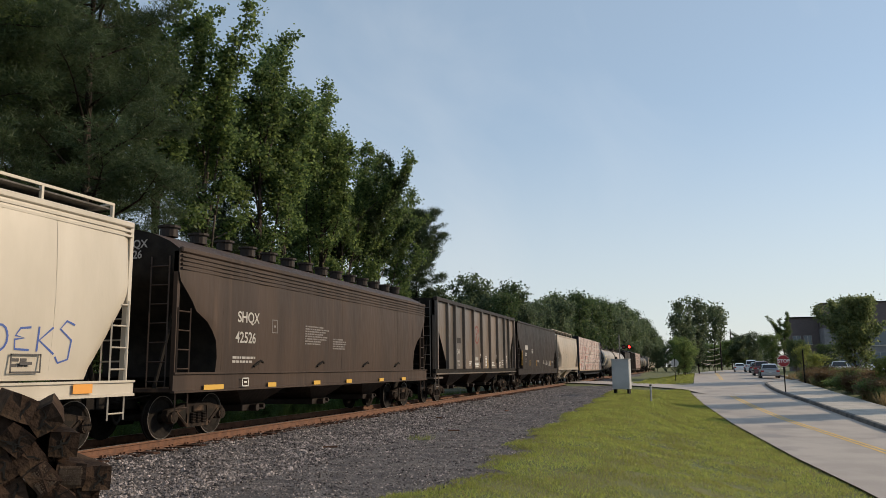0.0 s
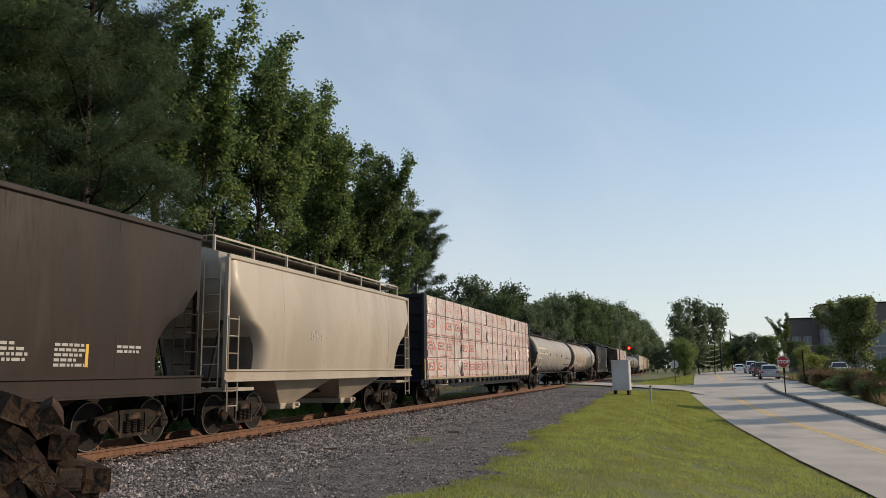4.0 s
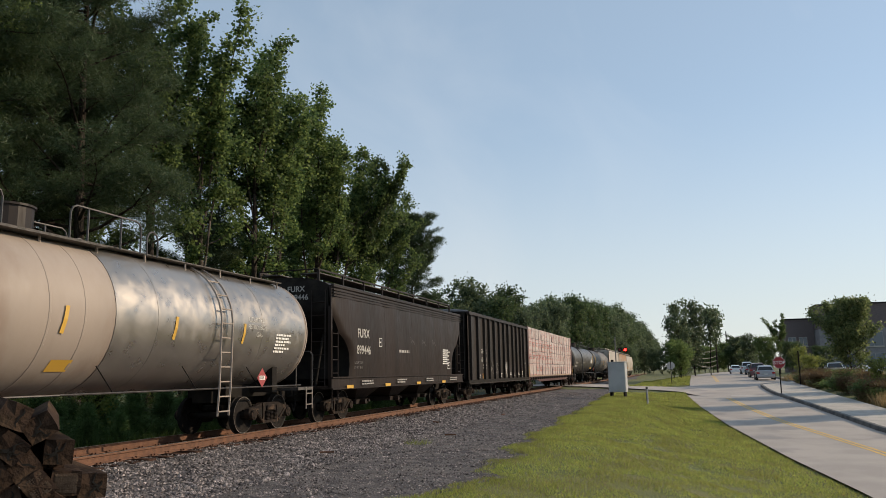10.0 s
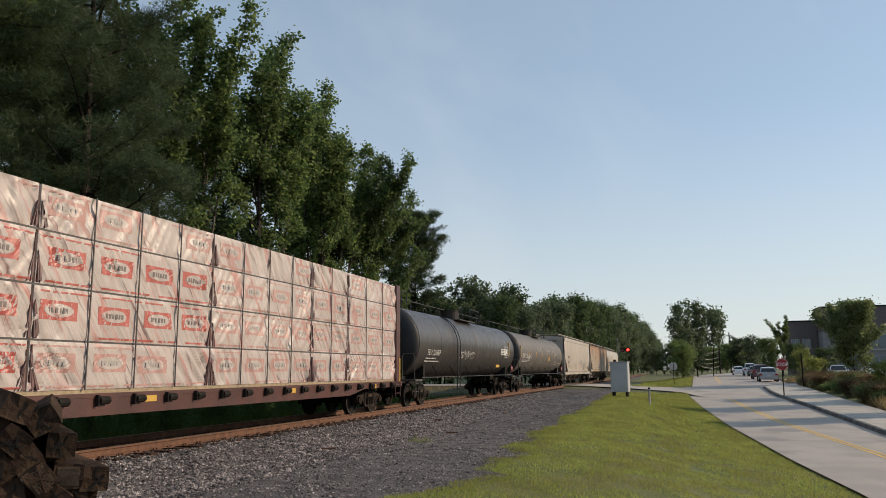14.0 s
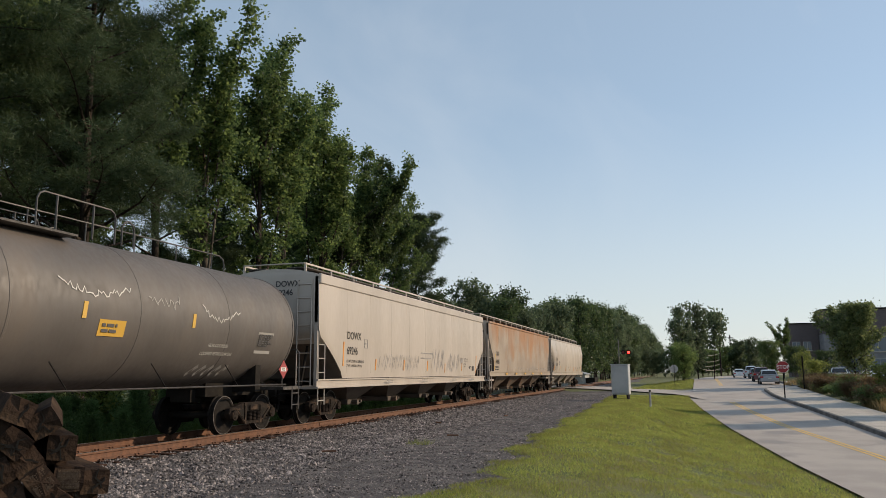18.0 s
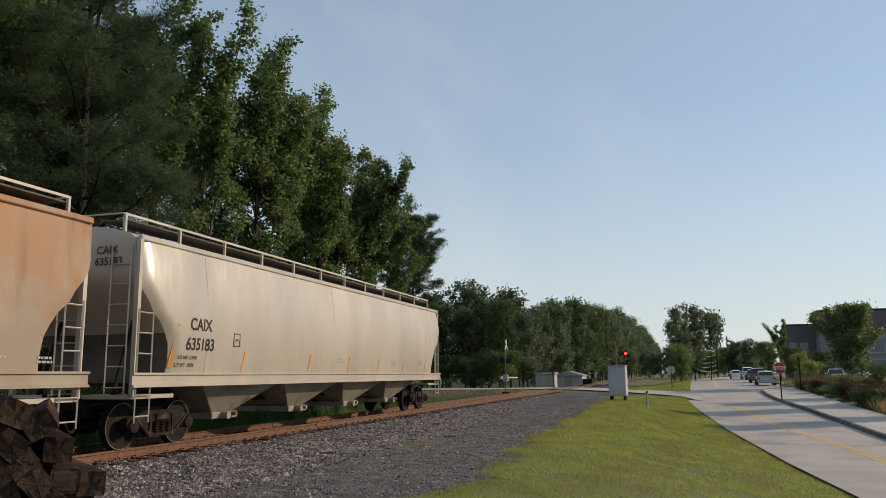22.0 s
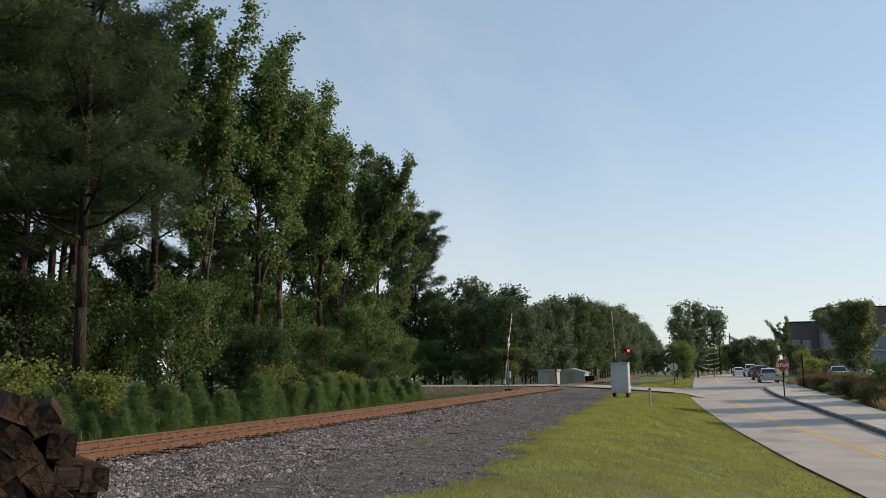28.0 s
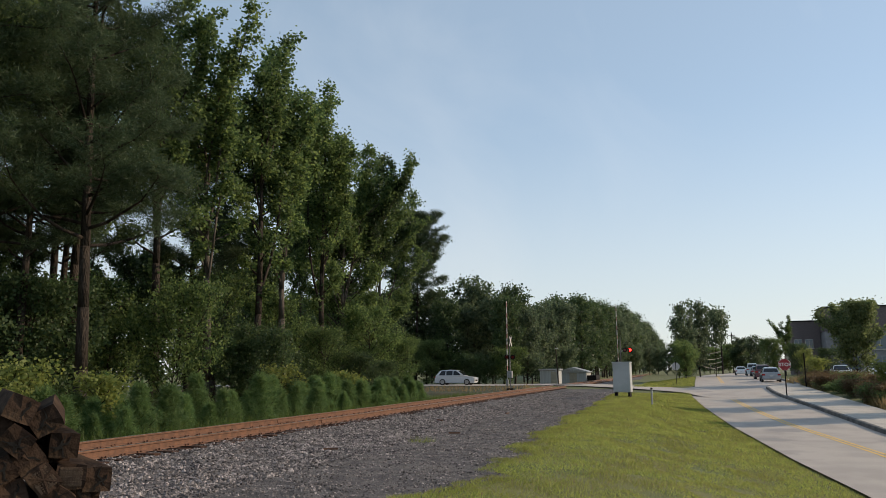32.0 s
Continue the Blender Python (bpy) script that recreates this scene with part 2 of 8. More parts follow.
def cards(name, co, faces_each):
    """A mesh from an array of corner points, in faces of so many corners each."""
    co = np.asarray(co, float).reshape(-1, 3)
    k = len(co) // faces_each
    me = bpy.data.meshes.new(name)
    me.vertices.add(len(co))
    me.vertices.foreach_set("co", co.ravel())
    me.loops.add(len(co))
    me.loops.foreach_set("vertex_index", np.arange(len(co), dtype=np.int32))
    me.polygons.add(k)
    me.polygons.foreach_set("loop_start", np.arange(k, dtype=np.int32) * faces_each)
    me.update(calc_edges=True)
    return me


def thing(name, label, category, m=None, group="", kind=""):
    ob = new(name)
    ob.empty_display_size = 0.2
    if m is not None:
        ob.matrix_basis = m
    return tagged(ob, label, category, group, kind)


# ---- the lie of the land ----
TX = -11.46            # the track's centre line

def road_z(y):
    y = np.asarray(y, float)
    return np.where(y < 72, -1.7 + 0.0235 * np.maximum(y, -30), -0.008 + 0.010 * np.clip(y - 72, 0, 40))

def road_left(y):
    return np.interp(y, [-300, -40, 0, 18.5, 24, 34, 45, 57, 70, 121, 160, 220, 400, 1500], [30, 9.5, 5.3, 3.6, 2.85, 1.8, 1.0, 0.38, 0.85, 1.75, 5, 13.5, 60, 420])

def road_right(y):
    return np.interp(y, [-300, -40, 0, 32, 43, 55, 60, 67, 69.5, 73, 121, 160, 220, 400, 1500], [36.5, 15, 9.2, 6.78, 6.45, 5.95, 5.95, 6.2, 6.8, 9.4, 11.3, 13.4, 21.5, 68, 430])

def gravel_edge(y):
    return np.interp(y, [-60, 6, 10, 13, 18, 26, 36, 50, 58, 62], [-3.2, -3.6, -3.75, -3.15, -3.5, -3.9, -3.9, -4.3, -4.6, -4.8]) + 0.20 * np.sin(y * 1.3 + 2 * np.sin(y * 0.37)) + 0.12 * np.sin(y * 3.1 + 1.5 * np.sin(0.9 * y)) + 0.07 * np.sin(y * 7.7 + 1)

def side_near(x):      # the side street over the crossing: its edges and its height
    return np.interp(x, [-80, -16, -11.5, -8, -3.9, -1.1, 0.2, 0.9, 1.6], [76.5, 76.5, 75, 71, 65.4, 60.2, 57, 55.2, 54])

def side_far(x):
    return np.interp(x, [-80, -16, -11.5, -5, -2.1, -0.5, 0.9, 1.6], [85.5, 85.5, 84.5, 79, 74.9, 71.8, 70.2, 69.6])

def side_mid(x):
    return (side_near(x) + side_far(x)) / 2

def side_z(x):
    return np.interp(x, [-80, -20, -14, -9, -4, 0.9, 1.6], [-0.06, -0.06, -0.006, -0.006, -0.10, -0.22, -0.24])

def ground_z(x, y):
    x, y = np.asarray(x, float), np.asarray(y, float)
    rz, rl, rr = road_z(y), road_left(y), road_right(y)
    edge = -3.9
    t = np.clip((x - edge) / np.maximum(rl - 0.15 - edge, 0.5), 0, 1)
    z = -0.30 + (rz - 0.06 + 0.30) * (t * t * (3 - 2 * t)) + 0.10 * np.sin(np.pi * t) * np.exp(-((y - 38) / 16) ** 2)
    z = z + np.sin(np.pi * t) * (0.05 * np.sin(0.55 * y + 0.9 * x) + 0.03 * np.sin(1.3 * y - 1.1 * x)) - 0.16 * np.exp(-((x - 0.2) / 0.9) ** 2 - ((y - 30) / 1.6) ** 2) + 0.10 * np.exp(-((x + 1.9) / 1.2) ** 2 - ((y - 34) / 3) ** 2)
    z = z + np.sin(np.pi * t) * (0.035 * np.sin(2.3 * y + 1.7 * x + 2 * np.sin(0.7 * x)) * np.sin(1.9 * x - 0.8 * y + 1) + 0.022 * np.sin(4.1 * y - 2.9 * x) * np.sin(3.7 * x + 1.3 * y))
    z = np.where(x < edge, -0.30, z)
    z = z - 0.2 * np.clip((gravel_edge(y) - 0.1 - x) / 0.5, 0, 1) * (y < 68)
    under = (x > rl - 0.15) & (x < rr + 0.2)
    z = np.where(under, rz - 0.06, z)
    right = x > rr + 0.2
    rise = np.clip((x - rr - 3.0) / 6, 0, 1)
    z = np.where(right, rz - 0.02 + 0.35 * rise * np.clip((y - 20) / 40, 0, 1), z)
    far_side = np.clip((TX - 2.6 - x) / 2.5, 0, 1)
    z = z - 0.3 * far_side
    cross = np.exp(-((y - side_mid(x)) / 8.0) ** 4)
    z = np.where((x < rl) & (x > -80), z * (1 - cross) + cross * (side_z(x) - 0.06), z)
    far = np.clip((np.hypot(x, y) - 150) / 600, 0, 1)
    return z * (1 - far) + far * 0.6

def axis_steps(fine_lo, fine_hi, step, reach):
    inner = np.arange(fine_lo, fine_hi + step, step)
    out, v, s = [], fine_hi, step
    while v < reach:
        s *= 1.28
        v += s
        out.append(v)
    low, v, s = [], fine_lo, step
    while v > -reach:
        s *= 1.28
        v -= s
        low.append(v)
    return np.concatenate([low[::-1], inner, out])

GX, GY = axis_steps(-20, 18, 0.4, 2500), axis_steps(-6, 125, 0.7, 2500)
ground = tagged(put("ground", grid_mesh("ground", GX, GY, ground_z), GRASS_GROUND), "mown grass verge and rough ground round the railway", "ground", kind="structure")

def strip(name, x_lo, x_hi, ys, lift, nx, material, label, category, fz=ground_z):
    """A sheet between two lines along y, laid on the land."""
    X = np.stack([x_lo(ys) + (x_hi(ys) - x_lo(ys)) * k / (nx - 1) for k in range(nx)], 1)
    Y = np.repeat(ys[:, None], nx, 1)
    Z = fz(X, Y) + lift
    i = (np.arange(len(ys) - 1)[:, None] * nx + np.arange(nx - 1)[None, :]).ravel()
    me = bpy.data.meshes.new(name)
    me.from_pydata(np.stack([X, Y, Z], -1).reshape(-1, 3).tolist(), [], np.stack([i, i + 1, i + nx + 1, i + nx], -1).tolist())
    me.shade_smooth()
    return tagged(put(name, me, material), label, category, kind="structure")

def flat_road(x, y):
    return road_z(y)

RY = np.concatenate([np.arange(-150, 0, 10), np.arange(0, 130, 1.0), np.arange(130, 900, 15)])
strip("road", road_left, road_right, RY, 0.0, 8, ASPHALT, "grey weathered two-lane asphalt street beside the verge", "road", flat_road)

# ---- the railway: bed, ties, rails ----
def bed_z(x, y):
    a = np.abs(x - TX)
    prof = np.interp(a, [0, 1.25, 1.75, 4.2, 7.6], [-0.265, -0.265, -0.29, -0.62, -0.74])
    side = np.where(x > TX, np.interp(a, [0, 1.20, 1.45, 3.4, 7.8], [-0.245, -0.225, -0.235, -0.32, -0.36]), prof)
    return side + 0.012 * np.sin(x * 3.1 + y * 1.7) + 0.01 * np.sin(y * 4.3 - x * 2.2)

BY = np.concatenate([np.arange(-400, -10, 20), np.arange(-10, 100, 0.5), np.arange(100, 900, 12)])
ballast = strip("ballast_bed", lambda y: np.full_like(y, TX - 3.2), lambda y: np.where(y < 68, gravel_edge(y), TX + 4.0), BY, 0.02, 34, GRAVEL,
                "bed of grey crushed stone under the track, fading into a gravel path", "ballast", lambda x, y: np.where((y > 58) & (y < 69) & (x > TX + 2), np.maximum(bed_z(x, y), ground_z(x, y)), bed_z(x, y)))
strip("soil_bank", lambda y: np.full_like(y, -44.0), lambda y: np.full_like(y, -14.6), np.arange(64, 77.0, 0.5), 0.03, 30, FOREST_FLOOR, "bare dark soil between the wood and the side street", "ground")


def stones(name, count, x_rng, y_rng, size, lift, seed, fz=bed_z, far_bias=False):
    """Broken stones strewn over a stretch of ground, each a small uneven lump."""
    rs = np.random.RandomState(seed)
    base = np.array([(1, 0, 0), (0, 1, 0), (-1, 0, 0), (0, -1, 0), (0, 0, 0.8), (0, 0, -0.5)], float)
    tri = np.array([(0, 1, 4), (1, 2, 4), (2, 3, 4), (3, 0, 4), (1, 0, 5), (2, 1, 5), (3, 2, 5), (0, 3, 5)])
    y = y_rng[0] + (y_rng[1] - y_rng[0]) * rs.rand(count) ** (1.7 if far_bias else 1.0)
    x = x_rng[0] + (x_rng[1] - x_rng[0]) * rs.rand(count)
    keep = x < gravel_edge(y) - 0.1
    x, y = x[keep], y[keep]
    k = len(x)
    s = size * (0.55 + 0.9 * rs.rand(k) ** 1.5)
    ang = rs.rand(k) * 6.28
    v = base[None] * (0.7 + 0.6 * rs.rand(k, 6, 1)) * s[:, None, None]
    v = v + rs.randn(k, 6, 3) * 0.13 * s[:, None, None]
    c, sn = np.cos(ang)[:, None], np.sin(ang)[:, None]
    tilt = rs.randn(k, 1) * 0.5
    vx, vy, vz = v[..., 0], v[..., 1], v[..., 2]
    vz, vy = vz * np.cos(tilt) - vy * np.sin(tilt), vz * np.sin(tilt) + vy * np.cos(tilt)
    co = np.stack([x[:, None] + vx * c - vy * sn, y[:, None] + vx * sn + vy * c, fz(x, y)[:, None] + lift + vz], -1)
    faces = (np.arange(k)[:, None, None] * 6 + tri[None]).reshape(-1, 3)
    me = bpy.data.meshes.new(name)
    me.from_pydata(co.reshape(-1, 3).tolist(), [], faces.tolist())
    return tagged(put(name, me, STONE), "loose grey and brown crushed stone beside the rails", "ballast", kind="stuff")

stones("ballast_stones", 36000, (TX - 1.9, -6.6), (3, 26), 0.031, 0.022, 1)
stones("ballast_stones", 16000, (TX - 1.9, -7.0), (26, 62), 0.045, 0.015, 2, far_bias=True)
stones("gravel_stones", 34000, (-8.4, -3.1), (4, 40), 0.021, 0.02, 3, far_bias=True)
stones("gravel_stones", 9000, (-8.4, -3.1), (30, 62), 0.030, 0.015, 13)

# rails: a rolled section with foot, web and head, and plates and spikes under it
HEAD = [(-0.037, 0.0), (0.037, 0.0), (0.038, -0.035), (0.012, -0.048), (0.009, -0.14), (0.07, -0.158), (0.075, -0.172), (-0.075, -0.172), (-0.07, -0.158), (-0.009, -0.14), (-0.012, -0.048), (-0.038, -0.035)]
for side in (1, -1):
    rail = thing("rail", "long rust-brown steel rail with a worn bright running face", "rail", pose(TX + side * 0.755, 0, 0), "rails of the track")
    part("rail_section", prism(bmesh.new(), HEAD, "y", -420, 900), RAIL_RUST, rail)
    part("running_face", box(bmesh.new(), -0.03, 0.03, -420, 900, 0.0005, 0.003), RAIL_TOP, rail, "worn bright running face")
    for y in np.arange(-2.0, 70, 11.9):
        part("joint_bar", box(box(bmesh.new(), -0.03, -0.012, y, y + 0.9, -0.13, -0.05), 0.012, 0.03, y, y + 0.9, -0.13, -0.05), RAIL_RUST, rail)
tie_me = bpy.data.meshes.new("sleeper")
bm = box(bmesh.new(), -1.29, 1.29, -0.115, 0.115, -0.35, -0.175, 0.012)
bm.to_mesh(tie_me)
bm.free()
tie_me.materials.append(TIE_WOOD)
plate_me = bpy.data.meshes.new("tie_plate")
bm = box(bmesh.new(), -0.18, 0.18, -0.09, 0.09, -0.175, -0.168)
for sx in (-0.1, 0.1):
    for sy in (-0.05, 0.05):
        box(bm, sx - 0.02, sx + 0.02, sy - 0.015, sy + 0.015, -0.168, -0.135)
bm.to_mesh(plate_me)
bm.free()
plate_me.materials.append(RAIL_RUST)
rs = random.Random(4)
for k in range(150):
    y = 2.0 + 0.52 * k
    t = tagged(put("sleeper", tie_me, m=pose(TX + rs.uniform(-0.04, 0.04), y, 0, 0, 0, rs.uniform(-1, 1))), "dark creosoted wooden sleeper bedded in crushed stone", "sleeper", "sleepers under the track")
    if k < 110:
        for side in (1, -1):
            put("tie_plate", plate_me, parent=t, m=pose(side * 0.755, 0, 0))
me = bpy.data.meshes.new("far_sleepers")
ys = np.concatenate([np.arange(-60, 1.6, 0.52), np.arange(80.3, 300, 0.52)])
co = np.array([[(TX - 1.29, y - 0.11, -0.178), (TX + 1.29, y - 0.11, -0.178), (TX + 1.29, y + 0.11, -0.178), (TX - 1.29, y + 0.11, -0.178), (TX + 1.29, y + 0.11, -0.3), (TX + 1.29, y - 0.11, -0.3), (TX - 1.29, y - 0.11, -0.3), (TX - 1.29, y + 0.11, -0.3)] for y in ys])
fc = np.arange(len(ys))[:, None, None] * 8 + np.array([(0, 1, 2, 3), (1, 5, 4, 2), (0, 6, 5, 1), (3, 2, 4, 7)])[None]
me.from_pydata(co.reshape(-1, 3).tolist(), [], fc.reshape(-1, 4).tolist())
tagged(put("far_sleepers", me, TIE_WOOD), "dark wooden sleepers further along the track", "sleeper", kind="stuff")

# ---- trees ----
def limb(bm, pts, r0, r1, seg=6):
    k = len(pts) - 1
    for i in range(k):
        tube(bm, pts[i], pts[i + 1], r0 + (r1 - r0) * i / k, seg, r0 + (r1 - r0) * (i + 1) / k)


def bough(rs, a, d, length, up, n=5, wander=0.16):
    """A line of points from a along d that bends upward as it grows."""
    pts, p, d = [Vector(a)], Vector(a), Vector(d).normalized()
    for k in range(n):
        d = (d + Vector((rs.randn() * wander, rs.randn() * wander, up / n + rs.randn() * wander * 0.6))).normalized()
        p = p + d * (length / n)
        pts.append(p.copy())
    return pts


def along(pts, f):
    u = min(max(f, 0.0), 0.9999) * (len(pts) - 1)
    i = int(u)
    return pts[i].lerp(pts[i + 1], u - i)


def leaves(rs, centres, spread, per, size, tall=1.0):
    """Leaves: four-cornered blades in loose clumps round the twigs' ends."""
    n = len(centres) * per
    c = np.repeat(np.asarray(centres, float), per, 0)
    off = rs.randn(n, 3) * np.repeat(np.asarray(spread, float), per)[:, None] * np.array([1, 1, tall])
    p = c + off
    d = rs.randn(n, 3) + np.array([0, 0, -0.35])
    d /= np.linalg.norm(d, axis=1, keepdims=True) + 1e-6
    w = np.cross(d, rs.randn(n, 3))
    w /= np.linalg.norm(w, axis=1, keepdims=True) + 1e-6
    L = size * (0.55 + 0.9 * rs.rand(n, 1))
    W = L * (0.32 + 0.16 * rs.rand(n, 1))
    return np.stack([p, p + d * L * 0.45 + w * W, p + d * L, p + d * L * 0.5 - w * W], 1)


def needles(rs, centres, spread, per, size, width):
    """Tufts of long needles: thin blades that spread from the ends of the twigs."""
    n = len(centres) * per
    c = np.repeat(np.asarray(centres, float), per, 0)
    off = rs.randn(n, 3) * np.repeat(np.asarray(spread, float), per)[:, None] * np.array([1, 1, 0.62])
    p = c + off
    d = off / (np.linalg.norm(off, axis=1, keepdims=True) + 1e-6) + rs.randn(n, 3) * 0.55 + np.array([0, 0, 0.25])
    d /= np.linalg.norm(d, axis=1, keepdims=True) + 1e-6
    w = np.cross(d, rs.randn(n, 3))
    w /= np.linalg.norm(w, axis=1, keepdims=True) + 1e-6
    L = size * (0.6 + 0.8 * rs.rand(n, 1))
    return np.stack([p + w * width, p + d * L, p - w * width], 1)


def tree_parts(seed, H, R, base, limbs, per, leaf, kind):
    """Trunk, limbs and twigs as one mesh, and the crown's leaves as another."""
    rs = np.random.RandomState(seed)
    bm = bmesh.new()
    forked = kind in ("spire", "broad") and H > 10       # tall broadleaf trees fork into steep leaders
    r0 = H * (0.0105 if kind == "pine" else 0.0095)
    lean = rs.randn(2) * 0.014 * H
    top = H * (0.97 if kind == "pine" else 0.80 if forked else 0.88)
    def axis(t):
        return Vector((lean[0] * t * t + 0.14 * math.sin(5 * t + seed), lean[1] * t * t + 0.14 * math.sin(4 * t + 2 * seed), top * t))
    limb(bm, [axis(t) for t in np.linspace(0, 1, 11)], r0, r0 * 0.10, 9)
    tube(bm, (axis(0)[0], axis(0)[1], -0.5), axis(0.0), r0 * 1.4, 9, r0)
    tips, spreads = [], []
    size = {"far": 1.9, "pine": 1.0, "spire": 0.95}.get(kind, 1.0)

    def clothe(main, reach, subs, f0, up, wide):
        """Twigs with clumps of leaves along one limb."""
        for j in range(subs):
            f = f0 + (0.98 - f0) * (j + rs.rand()) / subs
            a = along(main, f)
            out = (main[-1] - main[0]).normalized()
            az = rs.uniform(0, 6.283)
            side = Vector((math.cos(az), math.sin(az), 0)) * wide if forked else Vector((-out.y, out.x, 0)) * (1 if j % 2 else -1) * rs.uniform(0.4, 1.1)
            ln = reach * rs.uniform(0.24, 0.44) * (1.15 - 0.5 * f) + 0.22
            twig = bough(rs, a, out * 0.7 + side + Vector((0, 0, rs.uniform(-0.15, 0.5))), ln, up * 0.7, 3, 0.2)
            for p in twig:
                p.z = min(p.z, H)
            if kind != "far":
                limb(bm, twig, 0.013, 0.005, 3)
            for g in ((0.55, 1.0) if ln < 0.9 or kind == "far" else (0.42, 0.72, 1.0)):
                tips.append(along(twig, g) + Vector(rs.randn(3) * 0.06))
                spreads.append((0.13 + 0.14 * rs.rand()) * size)
        tips.append(main[-1])
        spreads.append(0.17 * size)

    for k in range(limbs):
        t = base + (0.985 - base) * ((k + rs.rand()) / limbs)
        az = k * 2.399 + rs.randn() * 0.45
        u = (t - base) / (1 - base)
        if kind == "pine":
            reach, rise, up = R * (0.5 + 0.65 * rs.rand()) * (1 - u) ** 0.5 + 0.5, rs.uniform(0.0, 0.45), 0.35
        if kind == "pine" and base > 0.45:          # an old pine with a flat, umbrella-like top
            reach, rise = R * (0.35 + 0.75 * math.sin(math.pi * (0.12 + 0.66 * u))) * rs.uniform(0.6, 1.1), 0.15 + 0.9 * u
        if kind == "far":
            reach, rise, up = R * (0.35 + 0.75 * math.sin(math.pi * (0.15 + 0.75 * u))) * rs.uniform(0.65, 1.15), rs.uniform(0.15, 0.9), 0.5
        elif kind != "pine":
            reach, rise, up = R * (0.35 + 0.75 * math.sin(math.pi * (0.15 + 0.75 * u))) * rs.uniform(0.6, 1.2) * (0.8 if forked else 1), rs.uniform(0.3, 1.1), 0.6
        if rs.rand() < 0.15:                       # a lost or stunted limb leaves a gap
            reach *= 0.3
        main = bough(rs, axis(t), (math.cos(az), math.sin(az), rise), reach, up)
        for p in main:
            p.z = min(p.z, H - 0.15 * rs.rand())
        limb(bm, main, r0 * 0.36 * (1 - 0.8 * t) + 0.012, 0.010, 5)
        clothe(main, reach, max(2, int(reach * (1.7 if kind != "far" else 1.2)) + 1), 0.32, up, 0.6)
    if forked:
        n = 7 if kind == "spire" else 9
        for k in range(n):
            t = rs.uniform(0.34, 0.80)
            az = k * 2.399 + rs.randn() * 0.3
            a = axis(t)
            goal = H * (1.0 - (0.03 if k == 0 else rs.uniform(0.02, 0.30)))
            away = R * (0.30 + 0.65 * rs.rand()) * (1.0 if kind == "spire" else 1.15)
            ln = math.hypot(goal - a.z, away)
            main = bough(rs, a, (math.cos(az) * away * 1.5, math.sin(az) * away * 1.5, goal - a.z), ln, 0.45, 7, 0.07)
            over = H - max(p.z for p in main)
            for i, p in enumerate(main):
                p.z += min(0.0, over) * i / 7
            limb(bm, main, r0 * 0.42 * (1 - 0.6 * t), 0.012, 6)
            clothe(main, rs.uniform(1.9, 2.9) if kind == "spire" else rs.uniform(2.6, 4.0), int(ln * 2.0), 0.30, 0.8, 0.9)
    if kind == "pine":
        co, corners = needles(rs, tips, spreads, per, leaf, leaf * 0.075), 3
    else:
        co, corners = leaves(rs, tips, spreads, per, leaf, 1.2 if kind == "spire" else 0.9), 4
    wood = bpy.data.meshes.new("trunk")
    bm.to_mesh(wood)
    bm.free()
    wood.shade_smooth()
    return wood, cards("crown", co, corners)


KINDS = {}
for key, args, bark, leaf in [
        ("spire1", (11, 23.5, 3.1, 0.40, 13, 50, 0.165, "spire"), BARK_PALE, LEAF_OAK),
        ("spire2", (12, 23.5, 3.2, 0.34, 13, 50, 0.165, "spire"), BARK, LEAF_OAK),
        ("broad1", (13, 22.0, 5.5, 0.26, 20, 50, 0.175, "broad"), BARK_PALE, LEAF_OAK),
        ("broad2", (14, 20.0, 5.2, 0.30, 18, 50, 0.18, "broad"), BARK, LEAF_DARK),
        ("pine1", (15, 25.0, 4.6, 0.30, 62, 110, 0.21, "pine"), BARK, LEAF_PINE),
        ("pine2", (16, 23.0, 4.0, 0.36, 52, 110, 0.21, "pine"), BARK, LEAF_PINE),
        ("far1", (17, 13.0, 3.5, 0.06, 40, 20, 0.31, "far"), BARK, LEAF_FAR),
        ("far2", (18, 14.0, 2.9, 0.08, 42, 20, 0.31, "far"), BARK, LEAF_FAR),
        ("far3", (28, 15.0, 2.5, 0.10, 42, 20, 0.30, "far"), BARK, LEAF_DARK),
        ("under1", (19, 6.0, 2.3, 0.06, 36, 40, 0.11, "broad"), BARK, LEAF_OAK),
        ("under2", (20, 4.6, 2.2, 0.04, 34, 40, 0.11, "broad"), BARK, LEAF_DARK),
        ("small1", (21, 3.0, 1.0, 0.25, 20, 16, 0.13, "broad"), BARK, LEAF_YELLOW),
        ("flatpine", (24, 21.5, 4.4, 0.48, 60, 90, 0.30, "pine"), BARK, LEAF_PINE),
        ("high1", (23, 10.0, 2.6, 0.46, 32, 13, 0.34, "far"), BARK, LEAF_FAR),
        ("round1", (22, 7.0, 3.1, 0.12, 46, 26, 0.19, "broad"), BARK, LEAF_STREET)]:
    KINDS[key] = (*tree_parts(*args), bark, leaf)

def tree(key, x, y, scale=1.0, turn=0.0, label="", category="tree", group="", z=None, sxy=None):
    wood, crown, bark, leaf = KINDS[key]
    e = thing("pine_tree" if "pine" in key else "tree", label, category, group=group)
    z0 = float(ground_z(x, y)) if z is None else z
    e.matrix_basis = Matrix.LocRotScale((x, y, z0), Euler((0, 0, turn)), (sxy or scale, sxy or scale, scale))
    put("trunk", wood, bark, e)
    put("crown", crown, leaf, e)
    return e

rs = random.Random(7)
